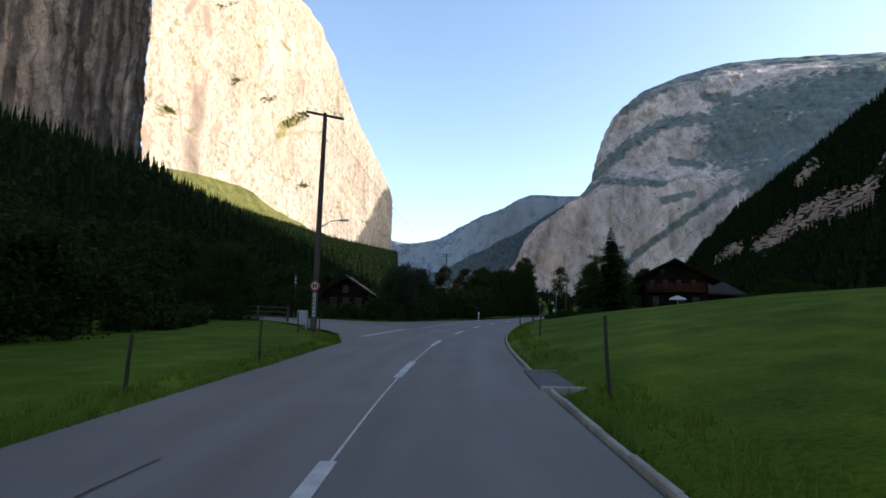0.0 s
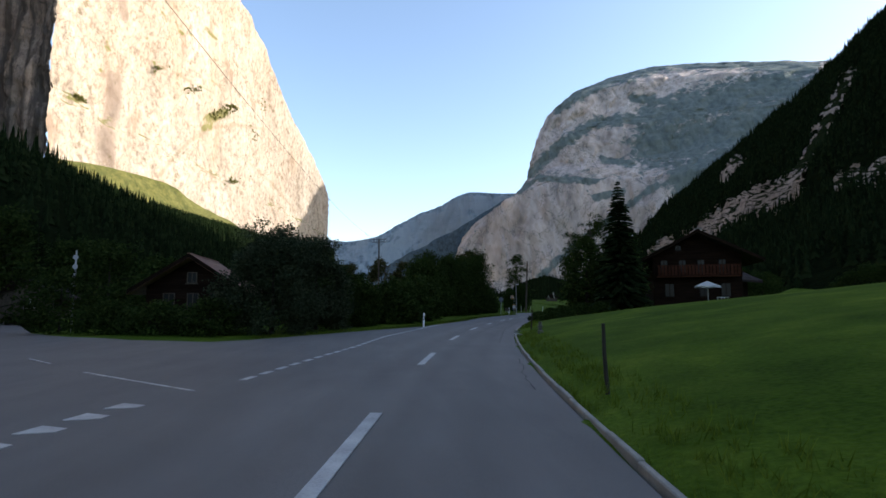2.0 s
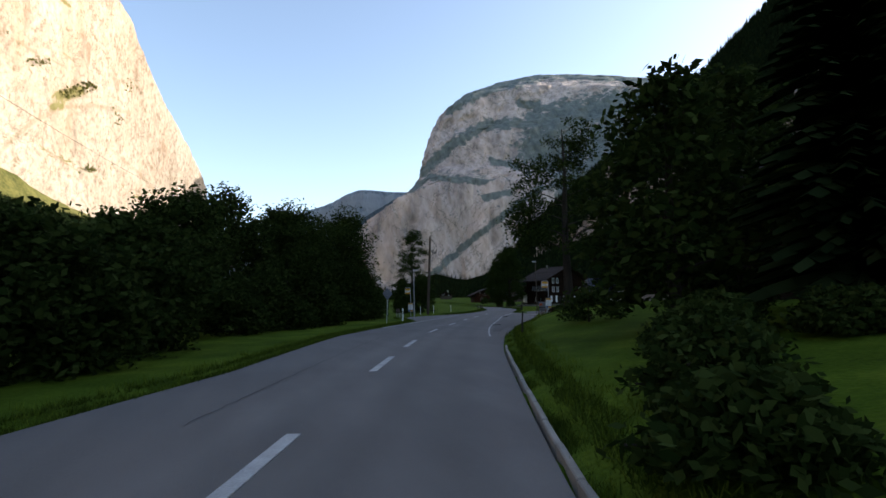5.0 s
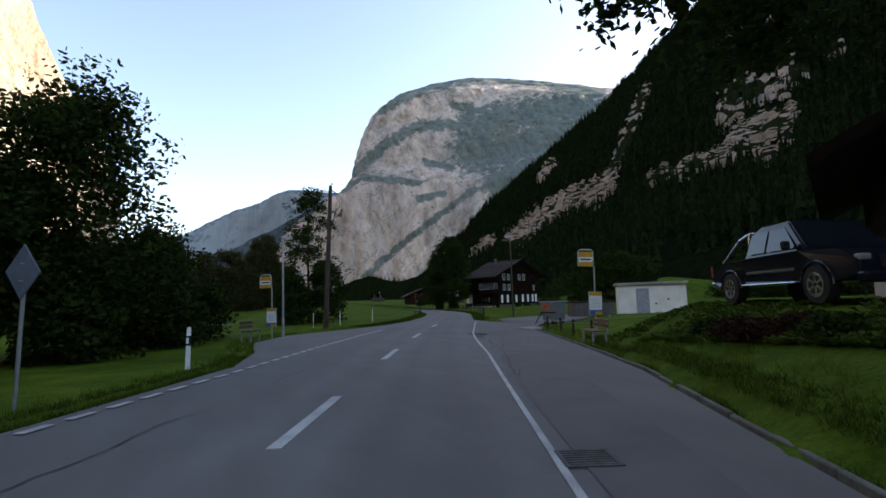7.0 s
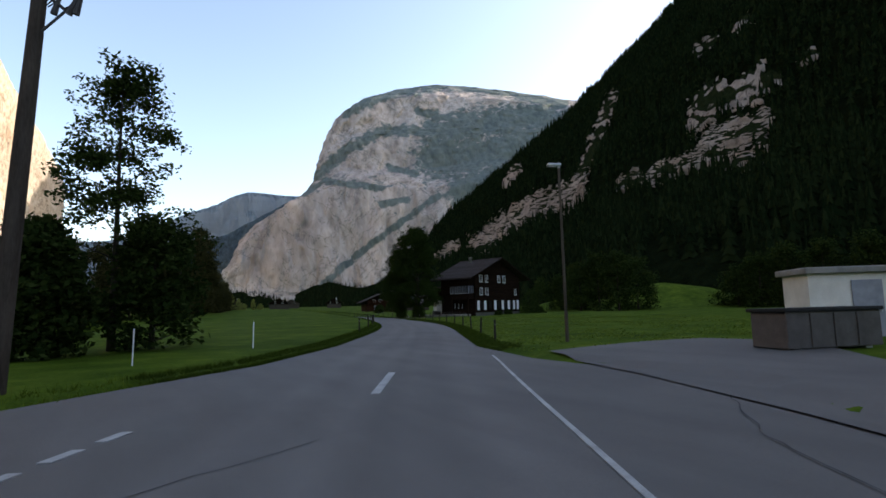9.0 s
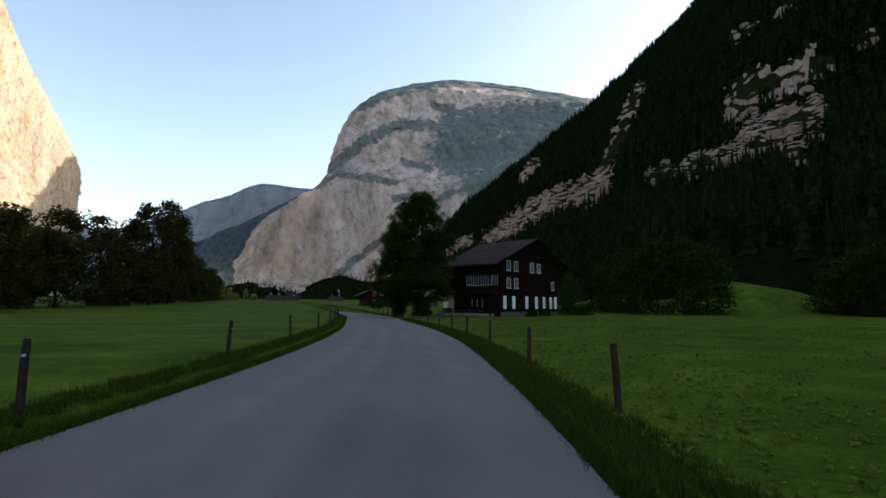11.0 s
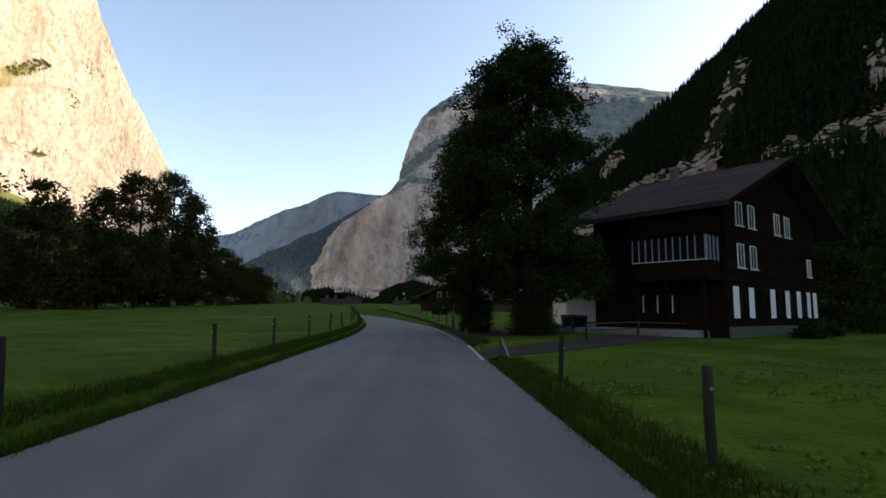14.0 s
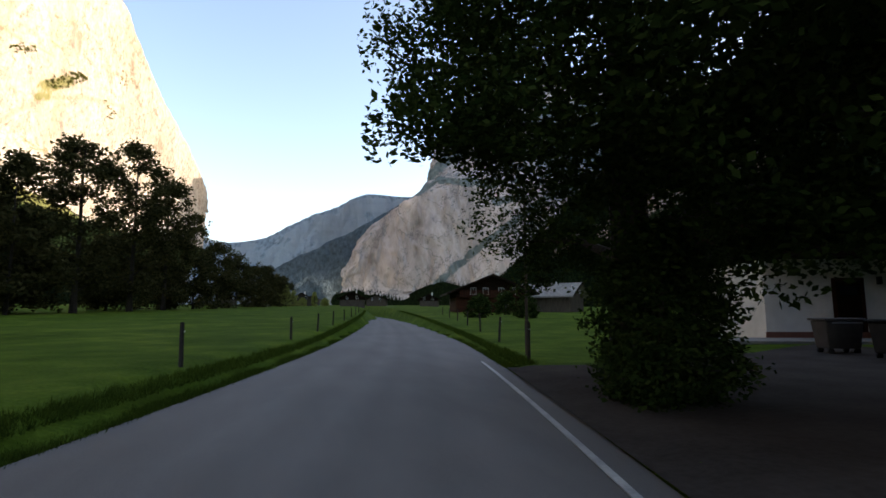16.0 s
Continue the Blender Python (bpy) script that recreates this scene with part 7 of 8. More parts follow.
for x in (-.32, .32):
    for y in (-.28, .28):
        part("leg", boxes((x - .03, x + .03, y - .03, y + .03, -.05, .7)), M_WHITE, gb)


# ---- houses ----
M_DIMGLASS, _nt, _b = material("dim_glass", 0.3, 0.0, 0.2)
_b.inputs["Base Color"].default_value = (0.008, 0.008, 0.009, 1)


def window(parent, x, z, w, h, y, shutters=None, frame=None, panes=2, side=None):
    """A casement in a wall whose face is local y = y, looking to -y."""
    m = Matrix.Identity(4) if side is None else side
    def put(name, rows, mat, par, label="", bevel=0.0):
        bm = boxes(*rows, bevel=bevel)
        bmesh.ops.transform(bm, matrix=m, verts=bm.verts)
        return part(name, bm, mat, par, label)
    win = put("window", [(x - w / 2 - .045, x - w / 2, y - .06, y - .004, z - .045, z + h + .045), (x + w / 2, x + w / 2 + .045, y - .06, y - .004, z - .045, z + h + .045), (x - w / 2, x + w / 2, y - .06, y - .004, z - .045, z), (x - w / 2, x + w / 2, y - .06, y - .004, z + h, z + h + .045)], frame or M_WHITE, parent)
    for k in range(panes):
        a, b = x - w / 2 + w * k / panes, x - w / 2 + w * (k + 1) / panes
        put("pane", [(a + .025, b - .025, y - .03, y - .02, z + .02, z + h - .02)], M_DIMGLASS, win)
        if k:
            put("mullion", [(a - .024, a + .024, y - .05, y - .005, z, z + h)], frame or M_WHITE, win)
    put("sill", [(x - w / 2 - .12, x + w / 2 + .12, y - .14, y - .004, z - .10, z - .05)], frame or M_WHITE, win)
    if shutters:
        for sx in (-1, 1):
            c = x + sx * (w / 2 + .09 + w * 0.25)
            put("shutter", [(c - w * .25, c + w * .25, y - .05, y - .008, z - .03, z + h + .03)], shutters, win, bevel=0.006)
    return win


def tiled_roof(parent, w, l, z_eave, z_top, over, ends, mat, tile=0.0):
    """Two slopes over a ridge along local y, with thickness, verges and courses of tiles."""
    rise = (z_top - z_eave) / (w / 2 + over)
    n = math.sqrt(1 + rise * rise)
    for sgn in (-1, 1):
        bm = bmesh.new()
        x1, y0, y1 = w / 2 + over, -ends[0], l + ends[1]
        q = [(0, y0, z_top), (0, y1, z_top), (sgn * x1, y1, z_eave), (sgn * x1, y0, z_eave)]
        top = [bm.verts.new(v) for v in q]
        low = [bm.verts.new((v[0], v[1], v[2] - 0.22)) for v in q]
        bm.faces.new(top), bm.faces.new(low[::-1])
        for i in range(4):
            j = (i + 1) % 4
            bm.faces.new((low[i], low[j], top[j], top[i]))
        bmesh.ops.recalc_face_normals(bm, faces=bm.faces)
        r = part("roof", bm, mat, parent)
        if tile:
            rows = int((w / 2 + over) * n / tile)
            for k in range(rows):
                u = (k + 0.5) / rows
                x = sgn * x1 * u
                z = z_top + (z_eave - z_top) * u + 0.02
                bm = bmesh.new()
                box(bm, -x1 / rows * 0.5, x1 / rows * 0.5, y0, y1, -0.012, 0.02)
                for v in bm.verts:
                    v.co.z += -abs(rise) * v.co.x * sgn + (0.02 if v.co.x * sgn > 0 else 0)
                    v.co.x += x
                    v.co.z += z
                part("tile_course", bm, mat, r)
    part("ridge", boxes((-.1, .1, -ends[0], l + ends[1], z_top - .02, z_top + .08), bevel=0.02), mat, parent)
    for y in (-ends[0], l + ends[1]):
        for sgn in (-1, 1):
            bm = bmesh.new()
            x1 = w / 2 + over
            box(bm, 0, x1, y - .04, y + .04, -.2, .06)
            for v in bm.verts:
                v.co.z += z_top - rise * v.co.x
                v.co.x *= sgn
            bmesh.ops.recalc_face_normals(bm, faces=bm.faces)
            part("bargeboard", bm, M_DARKWOOD, parent)


def gable_wall(bm, w, y0, y1, z0, z_eave, z_top):
    q = [(-w / 2, z0), (w / 2, z0), (w / 2, z_eave), (0, z_top), (-w / 2, z_eave)]
    a, b = [bm.verts.new((x, y0, z)) for x, z in q], [bm.verts.new((x, y1, z)) for x, z in q]
    bm.faces.new(a), bm.faces.new(b[::-1])
    for i in range(5):
        j = (i + 1) % 5
        bm.faces.new((a[j], a[i], b[i], b[j]))
    bmesh.ops.recalc_face_normals(bm, faces=bm.faces)
    return bm


def timber_cladding(parent, w, l, z0, z_eave, z_top, mat, board=0.22):
    """Horizontal squared logs laid over the walls."""
    z, i = z0, 0
    while z < z_top - 0.25:
        if z + board <= z_eave:
            half = w / 2
        else:
            half = w / 2 * (z_top - z - board) / (z_top - z_eave)
        if half > 0.2:
            part("log", boxes((-half - .02, half + .02, -.05, -.003, z + .008, z + board - .008), bevel=0.012), mat, parent)
        if z + board <= z_eave:
            for sgn in (-1, 1):
                part("log", boxes((sgn * w / 2 + (.003 if sgn > 0 else -.05), sgn * w / 2 + (.05 if sgn > 0 else -.003), 0, l, z + .008, z + board - .008), bevel=0.012), mat, parent)
        z += board
        i += 1


def balcony(parent, w, z, depth, mat, x0=None, slats=True):
    b = part("balcony", boxes((-w / 2, w / 2, -depth, -.06, z - .12, z), bevel=0.01), mat, parent)
    part("handrail", boxes((-w / 2, w / 2, -depth - .02, -depth + .08, z + .92, z + 1.0)), mat, b)
    n = int(w / 0.28)
    for k in range(n):
        x = -w / 2 + w * (k + 0.5) / n
        part("baluster", boxes((x - .1, x + .1, -depth, -depth + .03, z + .05, z + .92)), mat, b)


def chimney(parent, x, y, z0, z1, mat):
    c = part("chimney", boxes((x - .24, x + .24, y - .24, y + .24, z0, z1), bevel=0.02), mat, parent)
    part("cap", boxes((x - .3, x + .3, y - .3, y + .3, z1 + .12, z1 + .18), (x - .2, x - .14, y - .2, y + .2, z1, z1 + .12), (x + .14, x + .2, y - .2, y + .2, z1, z1 + .12)), M_CONCRETE, c)


# farmhouse by the lime: gable to the road, glazed gallery along the side
fdir = face((80.67, 182.2), (93.53, 186.53))
W2, L2 = 14.2, 8.2
mid = Vector((80.67, 182.2, 0)) + Vector((math.cos(radians(fdir)), math.sin(radians(fdir)), 0)) * 7.05
fz = ground_z(mid.x, mid.y)
farm = thing("farmhouse", "large dark timber farmhouse with white shutters and tiled roof", "house", pose(mid.x, mid.y, fz, 0, 0, fdir))
part("ground_floor", boxes((-W2 / 2, W2 / 2, 0, L2, -0.3, 2.9)), M_DARKWOOD, farm)
part("upper_wall", gable_wall(bmesh.new(), W2, 0.02, L2 - 0.02, 2.9, 7.3, 10.25), M_DARKWOOD, farm)
timber_cladding(farm, W2, L2, 2.9, 7.3, 10.25, M_DARKWOOD, 0.3)
part("plinth", boxes((-W2 / 2 - .06, W2 / 2 + .06, -.07, -.004, -0.3, 0.5)), M_MOSSY, farm, "dark stone plinth")
tiled_roof(farm, W2, L2, 6.75, 10.75, 2.3, (1.3, 1.0), M_ROOF, 0.42)
for x in (-5.4, -3.7, 0.2, 1.9):
    window(farm, x, 6.1, 0.75, 1.25, -0.06, None, M_WHITE)
for x in (-5.4, -3.7):
    window(farm, x, 3.75, 0.75, 1.25, -0.06, None, M_WHITE)
window(farm, 5.6, 3.75, 0.6, 1.1, -0.06, None, M_WHITE)
for x in (-6.3, -4.3, -1.2, 1.2, 3.2, 5.0, 6.3):
    part("shutter", boxes((x - .34, x + .34, -.12, -.075, 0.95, 2.65), bevel=0.01), M_WHITE, farm, "white wooden shutter")
for x in (-5.3, -2.8, 0.0, 2.2, 4.1):
    window(farm, x, 1.05, 0.95, 1.45, -0.06, None, M_DARKWOOD)
turn = Matrix.Translation((-W2 / 2, 0, 0)) @ Matrix.Rotation(radians(-90), 4, "Z") @ Matrix.Translation((0, 0, 0))
gal = part("gallery", boxes((-W2 / 2 - 1.5, -W2 / 2 - .06, 0.3, 4.6, 3.1, 4.0)), M_DARKWOOD, farm)
part("gallery_floor", boxes((-W2 / 2 - 1.6, -W2 / 2 - .055, 0.2, 4.7, 2.95, 3.095)), M_DARKWOOD, gal)
part("gallery_glass", boxes((-W2 / 2 - 1.42, -W2 / 2 - .06, 0.38, 4.5, 4.002, 5.45)), M_DIMGLASS, gal)
part("gallery_roof", boxes((-W2 / 2 - 1.6, -W2 / 2 - .055, 0.2, 4.7, 5.46, 6.4)), M_DARKWOOD, gal)
for k in range(11):
    y = 0.40 + k * 0.405 + (0.12 if k > 0 else 0)
    part("mullion", boxes((-W2 / 2 - 1.5, -W2 / 2 - 1.43, y - .022, y + .022, 4.0, 5.3)), M_GREY, gal, "greyish white window bar")
for x in (0.1, 0.55, 1.0, 1.36):
    part("mullion", boxes((-W2 / 2 - x - .02 - .06, -W2 / 2 - x + .02 - .06, 0.29, 0.375, 4.0, 5.3)), M_GREY, gal, "greyish white window bar")
part("rail", boxes((-W2 / 2 - 1.53, -W2 / 2 - 1.43, 0.3, 4.6, 3.99, 4.03)), M_WHITE, gal)
for y in (3.0, 3.9, 4.8):
    part("window", boxes((-W2 / 2 - .06, -W2 / 2 - .004, y - .35, y + .35, 1.2, 2.2)), M_GLASS, farm)
    part("mullion", boxes((-W2 / 2 - .08, -W2 / 2 - .061, y - .03, y + .03, 1.2, 2.2)), M_WHITE, farm)
for y in (0.6, 2.6, 4.4):
    part("gallery_post", boxes((-W2 / 2 - 1.45, -W2 / 2 - 1.3, y - .08, y + .08, -.2, 2.94)), M_DARKWOOD, farm)
chimney(farm, -1.2, 5.6, 9.6, 11.1, M_MOSSY)
part("terrace", boxes((-W2 / 2 - 3.0, -W2 / 2 - .08, 1.0, 7.6, -.3, .28), bevel=0.03), M_CONCRETE, farm, "pale stone terrace")


def chalet(name, label, at, turn, w, l, z_wall, z_top, over, ends, lower, upper, roof, wins, bal=True, zsplit=2.5, trim=None, tile=0.45, chim=True):
    h = thing(name, label, "house", pose(*at, 0, 0, turn))
    part("ground_floor", boxes((-w / 2, w / 2, 0, l, -0.6, zsplit)), lower, h)
    part("upper_wall", gable_wall(bmesh.new(), w, 0.02, l - 0.02, zsplit, z_wall, z_top - 0.3), upper, h)
    timber_cladding(h, w, l, zsplit, z_wall, z_top - 0.3, upper, 0.3)
    rise = (z_top - z_wall) / (w / 2)
    tiled_roof(h, w, l, z_wall - rise * over * 0.9, z_top, over, ends, roof, tile)
    for x, z, ww, hh in wins:
        window(h, x, z, ww, hh, -0.06 if z > zsplit - .3 else -0.004, None, trim or M_WHITE)
    if bal:
        balcony(h, w * 0.92, zsplit + 0.1, 1.1, M_REDWOOD)
    if chim:
        chimney(h, w * 0.15, l * 0.45, z_top - 0.7, z_top + 0.7, M_PLASTER)
    return h


# first chalet behind the parasol, and its neighbour by the pickup
z1 = ground_z(33.5, 69.5)
ch1 = chalet("chalet", "dark timber chalet with red balcony and deep eaves", (30.3, 69.1, z1), -22, 7.6, 9, 4.7, 6.75, 1.5, (1.6, 1.0), M_DARKWOOD, M_DARKWOOD, M_ROOF,
             [(-2.8, 2.9, 0.6, 1.2), (-1.2, 2.9, 0.6, 1.2), (0.4, 2.9, 0.6, 1.2), (2.2, 2.9, 0.6, 1.2), (-1.5, 5.0, 0.5, 0.5), (-2.4, 0.7, 0.8, 1.2), (0.6, 0.7, 0.8, 1.2), (2.4, 0.7, 0.8, 1.2)], trim=M_DARKWOOD)
M_WOODWHITE = plain("beige_plaster", (0.32, 0.28, 0.25), (0.46, 0.41, 0.37), 1.5, 30, 0.9, bump=0.25, dist=0.006)
z2 = ground_z(34.9, 83.0) - 0.12
ch2 = chalet("chalet", "dark brown timber house with white base beside the parking", (34.9, 83.0, z2), -62, 9.5, 10, 3.9, 6.4, 1.4, (1.6, 1.0), M_WOODWHITE, M_DARKWOOD, M_ROOF,
             [(-1.2, 1.6, 0.8, 1.0), (1.8, 1.6, 0.8, 1.0)], zsplit=0.7, bal=False, trim=M_DARKWOOD)
# house across the stream on the left
chalet("chalet", "small brown chalet with a reddish roof across the stream", (-10.6, 57.5, ground_z(-10.6, 57.5)), 2, 5.2, 5, 2.75, 4.5, 0.8, (0.9, 0.6), M_DARKWOOD, M_DARKWOOD, plain("red_roof_tiles", (0.16, 0.085, 0.06), (0.30, 0.17, 0.13), 1.5, 25, 0.85, bump=0.4, dist=0.02, per_piece=0.3),
       [(-1.3, 1.2, 0.6, 0.9), (0.1, 1.2, 0.6, 0.9), (1.4, 1.2, 0.6, 0.9), (0.0, 2.8, 0.5, 0.6)], bal=False, zsplit=0.9, trim=M_WOOD, chim=False)
chalet("chalet", "small grey barn behind the trees", (-34.0, 80.0, 0.2), 10, 5, 6, 2.4, 3.9, 0.8, (0.8, 0.6), M_WOOD, M_WOOD, M_ROOF, [(0.5, 1.0, 0.8, 0.8)], bal=False, zsplit=0.8, chim=False)
# white-plastered annex beyond the lime
b3 = thing("annex", "white plastered house with a brown door and flat eaves", "house", pose(82.6, 200.2, ground_z(83, 201), 0, 0, face((82.6, 200.2), (90.4, 196.9))))
part("wall", boxes((0, 9.5, 0, 7, -0.2, 3.1)), M_PLASTER, b3)
part("base", boxes((-.03, 9.53, -.03, -.003, -.2, 0.3)), plain("brick_red_base", (0.16, 0.07, 0.05), (0.24, 0.11, 0.08), 3, 30, 0.85), b3, "reddish base band")
dr = part("door", boxes((2.6, 3.5, -.06, -.003, 0.3, 2.25), bevel=0.01), M_DARKWOOD, b3, "dark brown panelled door")
part("frame", boxes((2.48, 2.6, -.08, -.004, .3, 2.36), (3.5, 3.62, -.08, -.004, .3, 2.36), (2.6, 3.5, -.08, -.004, 2.25, 2.36)), M_REDWOOD, dr)
part("pane", boxes((2.75, 3.35, -.075, -.061, 1.7, 2.05)), M_GLASS, dr)
window(b3, 5.2, 1.35, 0.9, 0.95, 0.0, None, M_DARKWOOD)
part("wall_lamp", boxes((4.1, 4.25, -.16, -.003, 2.1, 2.4), bevel=0.02), M_BLACK, b3)
part("upper_storey", boxes((0.0, 9.5, 0.0, 7, 3.102, 5.6)), M_DARKWOOD, b3)
part("balcony", boxes((-.2, 9.7, -1.0, -.003, 3.15, 4.0), bevel=0.01), M_DARKWOOD, b3)
part("roof", boxes((-1, 10.5, -1.4, 8.2, 5.602, 5.9), bevel=0.03), M_ROOF, b3)
part("doorstep", boxes((-2.4, 3.8, -2.4, -.035, -.2, .08), bevel=0.02), M_CONCRETE, b3, "pale concrete slab at the door")


def wheelie_bin(label, at, turn, mat):
    b = thing("wheelie_bin", label, "bin", Matrix.Translation(at) @ pose(0, 0, 0, 0, 0, turn))
    bm = bmesh.new()
    box(bm, -.5, .5, -.35, .35, .14, .9, bevel=0.03)
    for v in bm.verts:
        if v.co.z < .5:
            v.co.x *= .86
            v.co.y *= .82
    part("body", bm, mat, b)
    part("lid", boxes((-.55, .55, -.4, .4, .905, .97), bevel=0.02), mat, b)
    for x in (-.35, .35):
        for y in (-.22, .22):
            part("wheel", disc(.08, -.025, .025, 12), M_BLACK, b).location = (x, y, .08)
    part("handle", rod((-.4, -.44, .84), (.4, -.44, .84), .018, 6), M_METAL, b)


wheelie_bin("brown-grey wheeled rubbish container before the annex", stand(211.2, 11.4), -20, plain("brown_grey_plastic", (0.05, 0.042, 0.038), (0.09, 0.075, 0.068), 4, 50, 0.6, bump=0.1, dist=0.003))
wheelie_bin("dark wheeled rubbish container before the annex", stand(209.6, 11.6), -10, M_BLACK)
# trees on the open valley floor, sunlight put into their pale leaf colour
M_SUNPALE = leafy("sunlight_tinted_leaves", (0.20, 0.22, 0.055), (0.36, 0.37, 0.12), 0.4)
for i, (x, y, h, r) in enumerate([(65.0, 380, 4.6, 2.0), (67.2, 384, 7.6, 1.7), (69.6, 379, 5.4, 1.9), (73, 386, 3.0, 2.1), (77, 382, 5.2, 1.3), (81, 385, 2.8, 1.9), (62.6, 386, 3.2, 1.9)]):
    broad_tree("tree" if h > 5 else "shrub", "yellow-green willow on the valley floor, sunlight put into its pale colour", (x, y, ground_z(x, y)), h, r, 640 + i, leaf=0.2, clumps=90, per=22, low=0.03, mat=M_SUNPALE, trunk=0.08, profile=WIDE_LOW, limbs=8, category="tree" if h > 5 else "shrub", group="pale willows in the valley")
# far chalets
chalet("chalet", "dark brown chalet with wide eaves beyond the meadow", (97.0, 262.5, ground_z(97, 262)), -12, 11.5, 10, 3.6, 6.0, 1.6, (1.6, 1.0), M_REDWOOD, M_DARKWOOD, M_ROOF, [(-3, 2.9, .8, 1), (-1, 2.9, .8, 1), (1.5, 2.9, .8, 1), (3.4, 2.9, .8, 1), (-2.5, .8, 1, 1.1), (2, .8, 1, 1.1)], zsplit=2.4)
chalet("chalet", "pale house with a grey roof behind garden bushes", (112.0, 262.0, ground_z(112, 262)), 40, 7, 9, 3.0, 4.8, 1.0, (1.0, 0.8), M_WOOD, M_WOOD, M_CONCRETE, [(-2, 3.2, .8, 1), (1.5, 3.2, .8, 1)], bal=False)
for i, (x, y, tr, w) in enumerate([(92, 392, -10, 12), (74, 420, -5, 10), (64, 402, 8, 9), (58, 470, 0, 11), (110, 440, -15, 12), (128, 410, -20, 10), (44, 430, 5, 8), (84, 520, 0, 12)]):
    chalet("chalet", "distant brown chalet in the valley village", (x, y, ground_z(x, y)), tr, w * 0.8, 9, 3.4, 5.6, 1.2, (1.2, 1.0), M_WOODWHITE if i == 2 else M_WOOD, M_DARKWOOD if i % 3 != 1 else M_WOOD, M_ROOF, [(-2, 2.9, .9, 1.1), (1.8, 2.9, .9, 1.1)], bal=False, tile=0.0)


# ---- grass tufts along the verges ----
def tufts(count, s_lo, s_hi, reach, seed, name="grass", mat=None, tall=1.0):
    r = np.random.default_rng(seed)
    s = s_lo + (s_hi - s_lo) * r.random(count)
    left = r.random(count) < 0.5
    off = 0.02 + reach * r.random(count) ** 1.6
    d = np.where(left, curve_at(EDGE_L, s) - off, curve_at(EDGE_R, s) + np.where(s < 112, 0.15, 0.02) + off)
    c = np.array([on(a, b)[:] for a, b in zip(s, d)])
    c[:, 2] = height(c[:, 0], c[:, 1])
    keep = c[:, 2] > -0.2
    c[:, 2] = np.maximum(c[:, 2], -0.05)
    for a, b, e in ((9, 12, 1), (47, 50.4, 1), (24, 44, -1), (111, 124, 1), (187, 194, 1), (199, 210, 1)):
        keep &= ~((s > a) & (s < b) & (np.where(left, -1, 1) == e))
    c = c[keep]
    n = len(c) * 6
    root = np.repeat(c, 6, 0) + np.concatenate([r.normal(0, 0.05, (n, 2)), np.full((n, 1), -0.01)], 1)
    a = r.random(n) * 6.283
    h = tall * (0.06 + 0.14 * r.random(n) ** 1.5)[:, None]
    side = np.stack([np.cos(a), np.sin(a), np.zeros(n)], 1) * 0.008
    tip = root + np.concatenate([r.normal(0, 0.045, (n, 2)), h], 1)
    V = np.stack([root - side, root + side, tip], 1).reshape(-1, 3)
    ob = quick_mesh(name, V, np.arange(n * 3).reshape(-1, 3), mat or M_BLADE)
    tagged(ob, "tufts of green grass along the road's verges", "grass", kind="stuff")


M_BLADE = leafy("grass_blades", (0.05, 0.085, 0.008), (0.12, 0.16, 0.022), 0.35)
tufts(8000, -2, 118, 1.0, 77)


def weeds(count, s_lo, s_hi, d_lo, d_hi, seed, label, mat=None, size=1.0):
    """Broad-leaved meadow plants: flat rosettes of folded leaves."""
    r = np.random.default_rng(seed)
    s, d = s_lo + (s_hi - s_lo) * r.random(count), d_lo + (d_hi - d_lo) * r.random(count) ** 1.5
    patch = np.array([noise.noise(Vector((a * 0.35, b * 0.35, seed))) for a, b in zip(s, d)])
    keep = patch > -0.35 + 0.6 * r.random(count)
    c = np.array([on(a, b)[:] for a, b in zip(s[keep], d[keep])])
    c[:, 2] = height(c[:, 0], c[:, 1])
    c = c[c[:, 2] > -0.05]
    n = len(c) * 5
    root = np.repeat(c, 5, 0)
    a = r.random(n) * 6.283
    ln = size * (0.04 + 0.07 * r.random(n))[:, None]
    out = np.stack([np.cos(a), np.sin(a), np.zeros(n)], 1)
    side = np.stack([-np.sin(a), np.cos(a), np.zeros(n)], 1) * ln * 0.3
    up = np.array([0, 0, 1.0]) * size * (0.03 + 0.04 * r.random(n))[:, None]
    V = np.stack([root, root + out * ln * 0.6 + side + up, root + out * ln + up * 0.9, root + out * ln * 0.6 - side + up], 1).reshape(-1, 3)
    ob = quick_mesh("weeds", V, np.arange(n * 4).reshape(-1, 4), mat or M_WEED)
    tagged(ob, label, "weeds", kind="stuff")


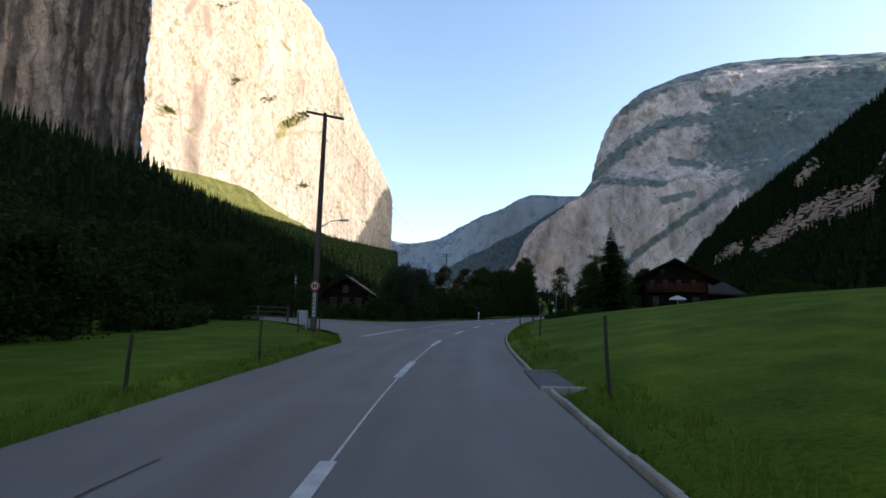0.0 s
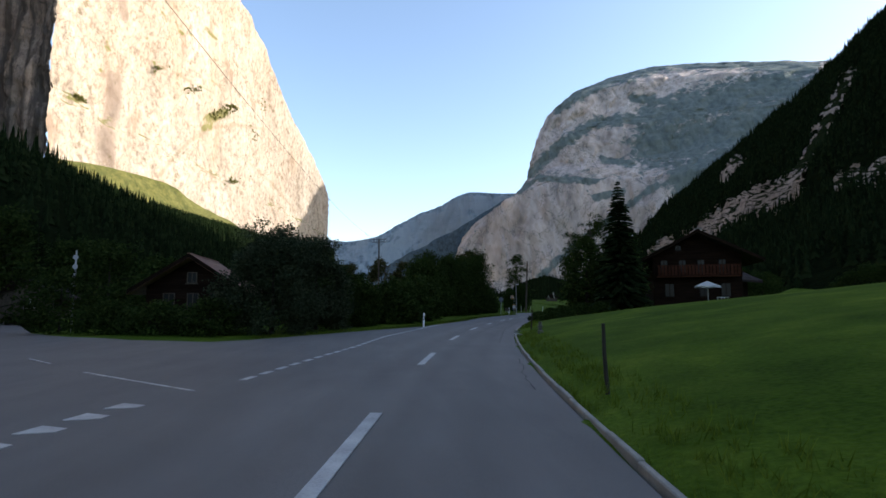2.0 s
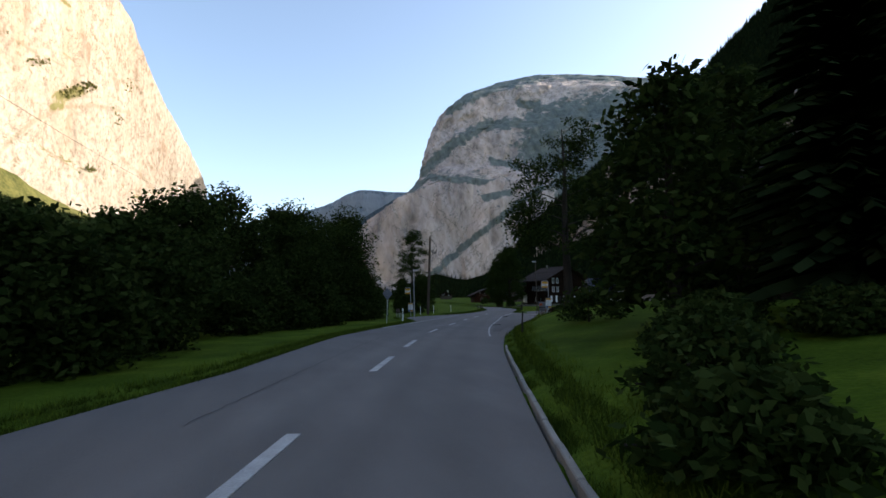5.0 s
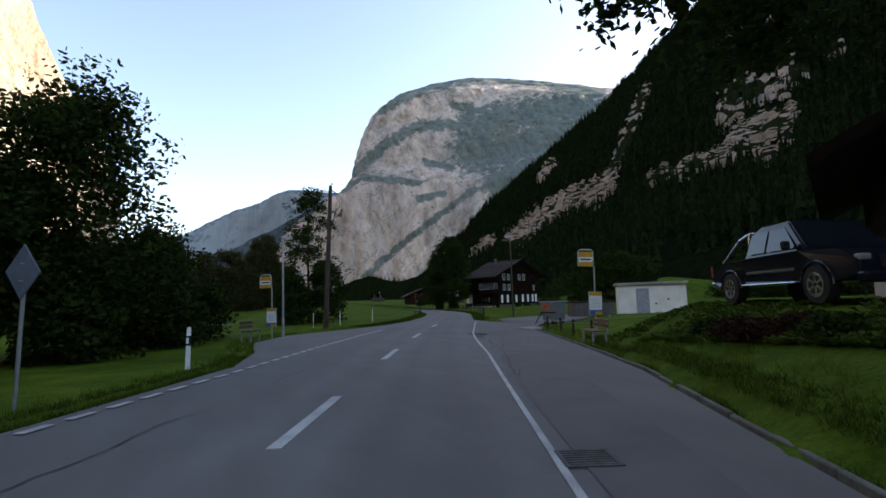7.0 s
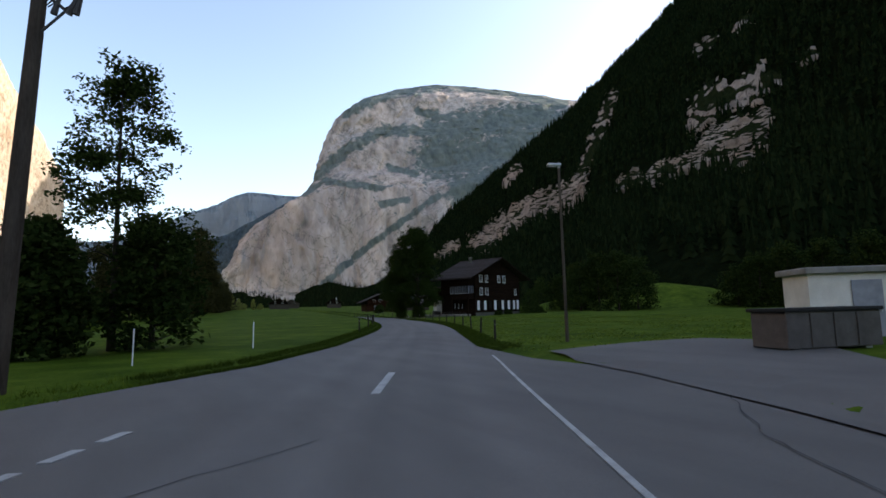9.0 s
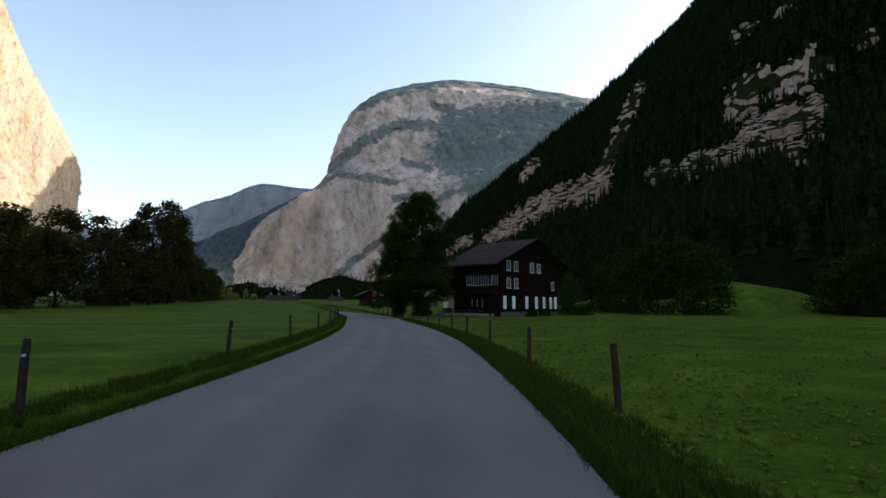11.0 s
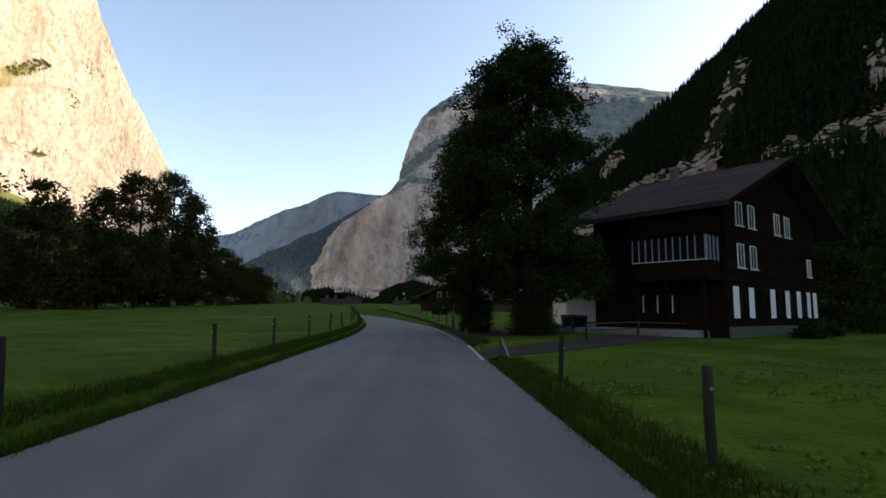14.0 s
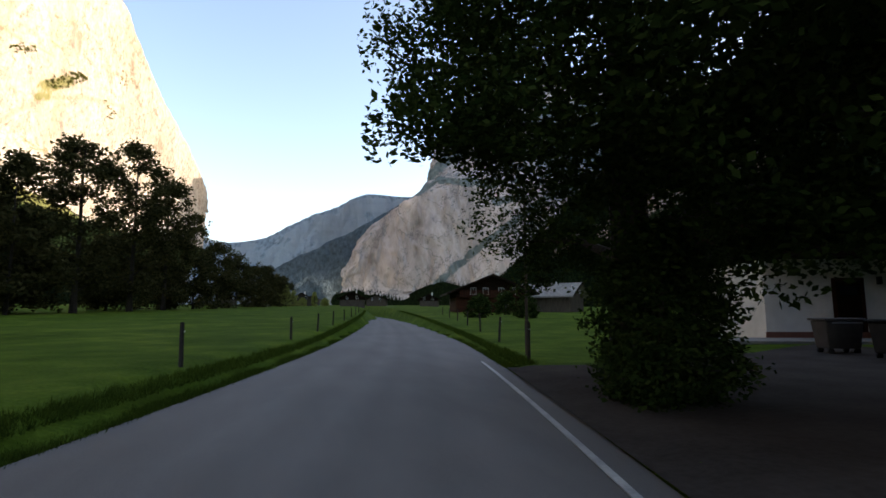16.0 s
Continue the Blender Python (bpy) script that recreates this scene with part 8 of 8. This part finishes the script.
M_WEED = leafy("meadow_weeds", (0.085, 0.135, 0.016), (0.19, 0.24, 0.05), 0.5)
weeds(20000, 122, 186.5, 2.2, 24, 5, "broad-leaved weeds in the farmhouse meadow", size=0.8)
M_RANK = leafy("rank_bank_weeds", (0.04, 0.068, 0.009), (0.10, 0.14, 0.026), 0.3)
weeds(5200, 84, 101.5, 4.7, 8.5, 6, "rank tall weeds on the bank behind the bus stop", M_RANK, 1.7)
# Long uncut grass; the shadow between its blades is put into the green.
M_VERGE_SHADE = leafy("uncut_shaded_verge_grass", (0.024, 0.044, 0.006), (0.06, 0.09, 0.014), 0.3)
tufts(42000, 118, 215, 0.8, 78, mat=M_VERGE_SHADE, tall=0.85)
tufts(20000, 118, 215, 0.32, 80, mat=M_VERGE_SHADE, tall=0.8)
tufts(24000, 215, 300, 0.7, 81, mat=M_VERGE_SHADE, tall=0.9)
tufts(14000, 52, 100, 0.6, 79, mat=M_VERGE_SHADE, tall=0.6)


# ---- the stream on the left: foaming water over stones ----
def stream():
    m, nt, b = material("stream_water", 0.12, 0.0, 0.5)
    foam = noise_fac(nt, 1.3, 7, (1, 0.45, 1), 0.68)
    c = ramp(nt, foam, [(0.42, (0.10, 0.13, 0.13)), (0.52, (0.30, 0.34, 0.34)), (0.6, (0.72, 0.75, 0.76))])
    nt.links.new(c, b.inputs["Base Color"])
    nt.links.new(ramp(nt, foam, [(0.45, (0.1,) * 3), (0.6, (0.7,) * 3)]), b.inputs["Roughness"])
    bumped(nt, b, noise_fac(nt, 3.0, 5), 0.8, 0.12)
    rows = [(on(s, float(curve_at(STREAM, s)) - 5.2), on(s, float(curve_at(STREAM, s)) + 5.2)) for s in np.arange(-38, 218, 1.5)]
    strip("stream", rows, m, -1.1, "fast pale mountain stream with foam", "water")
    rng = np.random.default_rng(12)
    for i in range(60):
        s = 50 + 142 * rng.random()
        d = float(curve_at(STREAM, s)) + 9.5 * (rng.random() - 0.5)
        bm = bmesh.new()
        bmesh.ops.create_icosphere(bm, subdivisions=2, radius=1.0)
        w = 0.3 + 0.55 * rng.random()
        for v in bm.verts:
            n = 1 + 0.35 * noise.noise(v.co * 1.4 + Vector((i * 3.1, 0, 0)))
            v.co = Vector((v.co.x * w * 1.2, v.co.y * w, v.co.z * w * 0.7)) * n
        o = obj("boulder", bm, M_MOSSY if i % 3 else M_CONCRETE)
        tagged(o, "rounded grey boulder in the stream", "boulder", "boulders in the stream")
        o.location = on(s, d, -1.12)


stream()
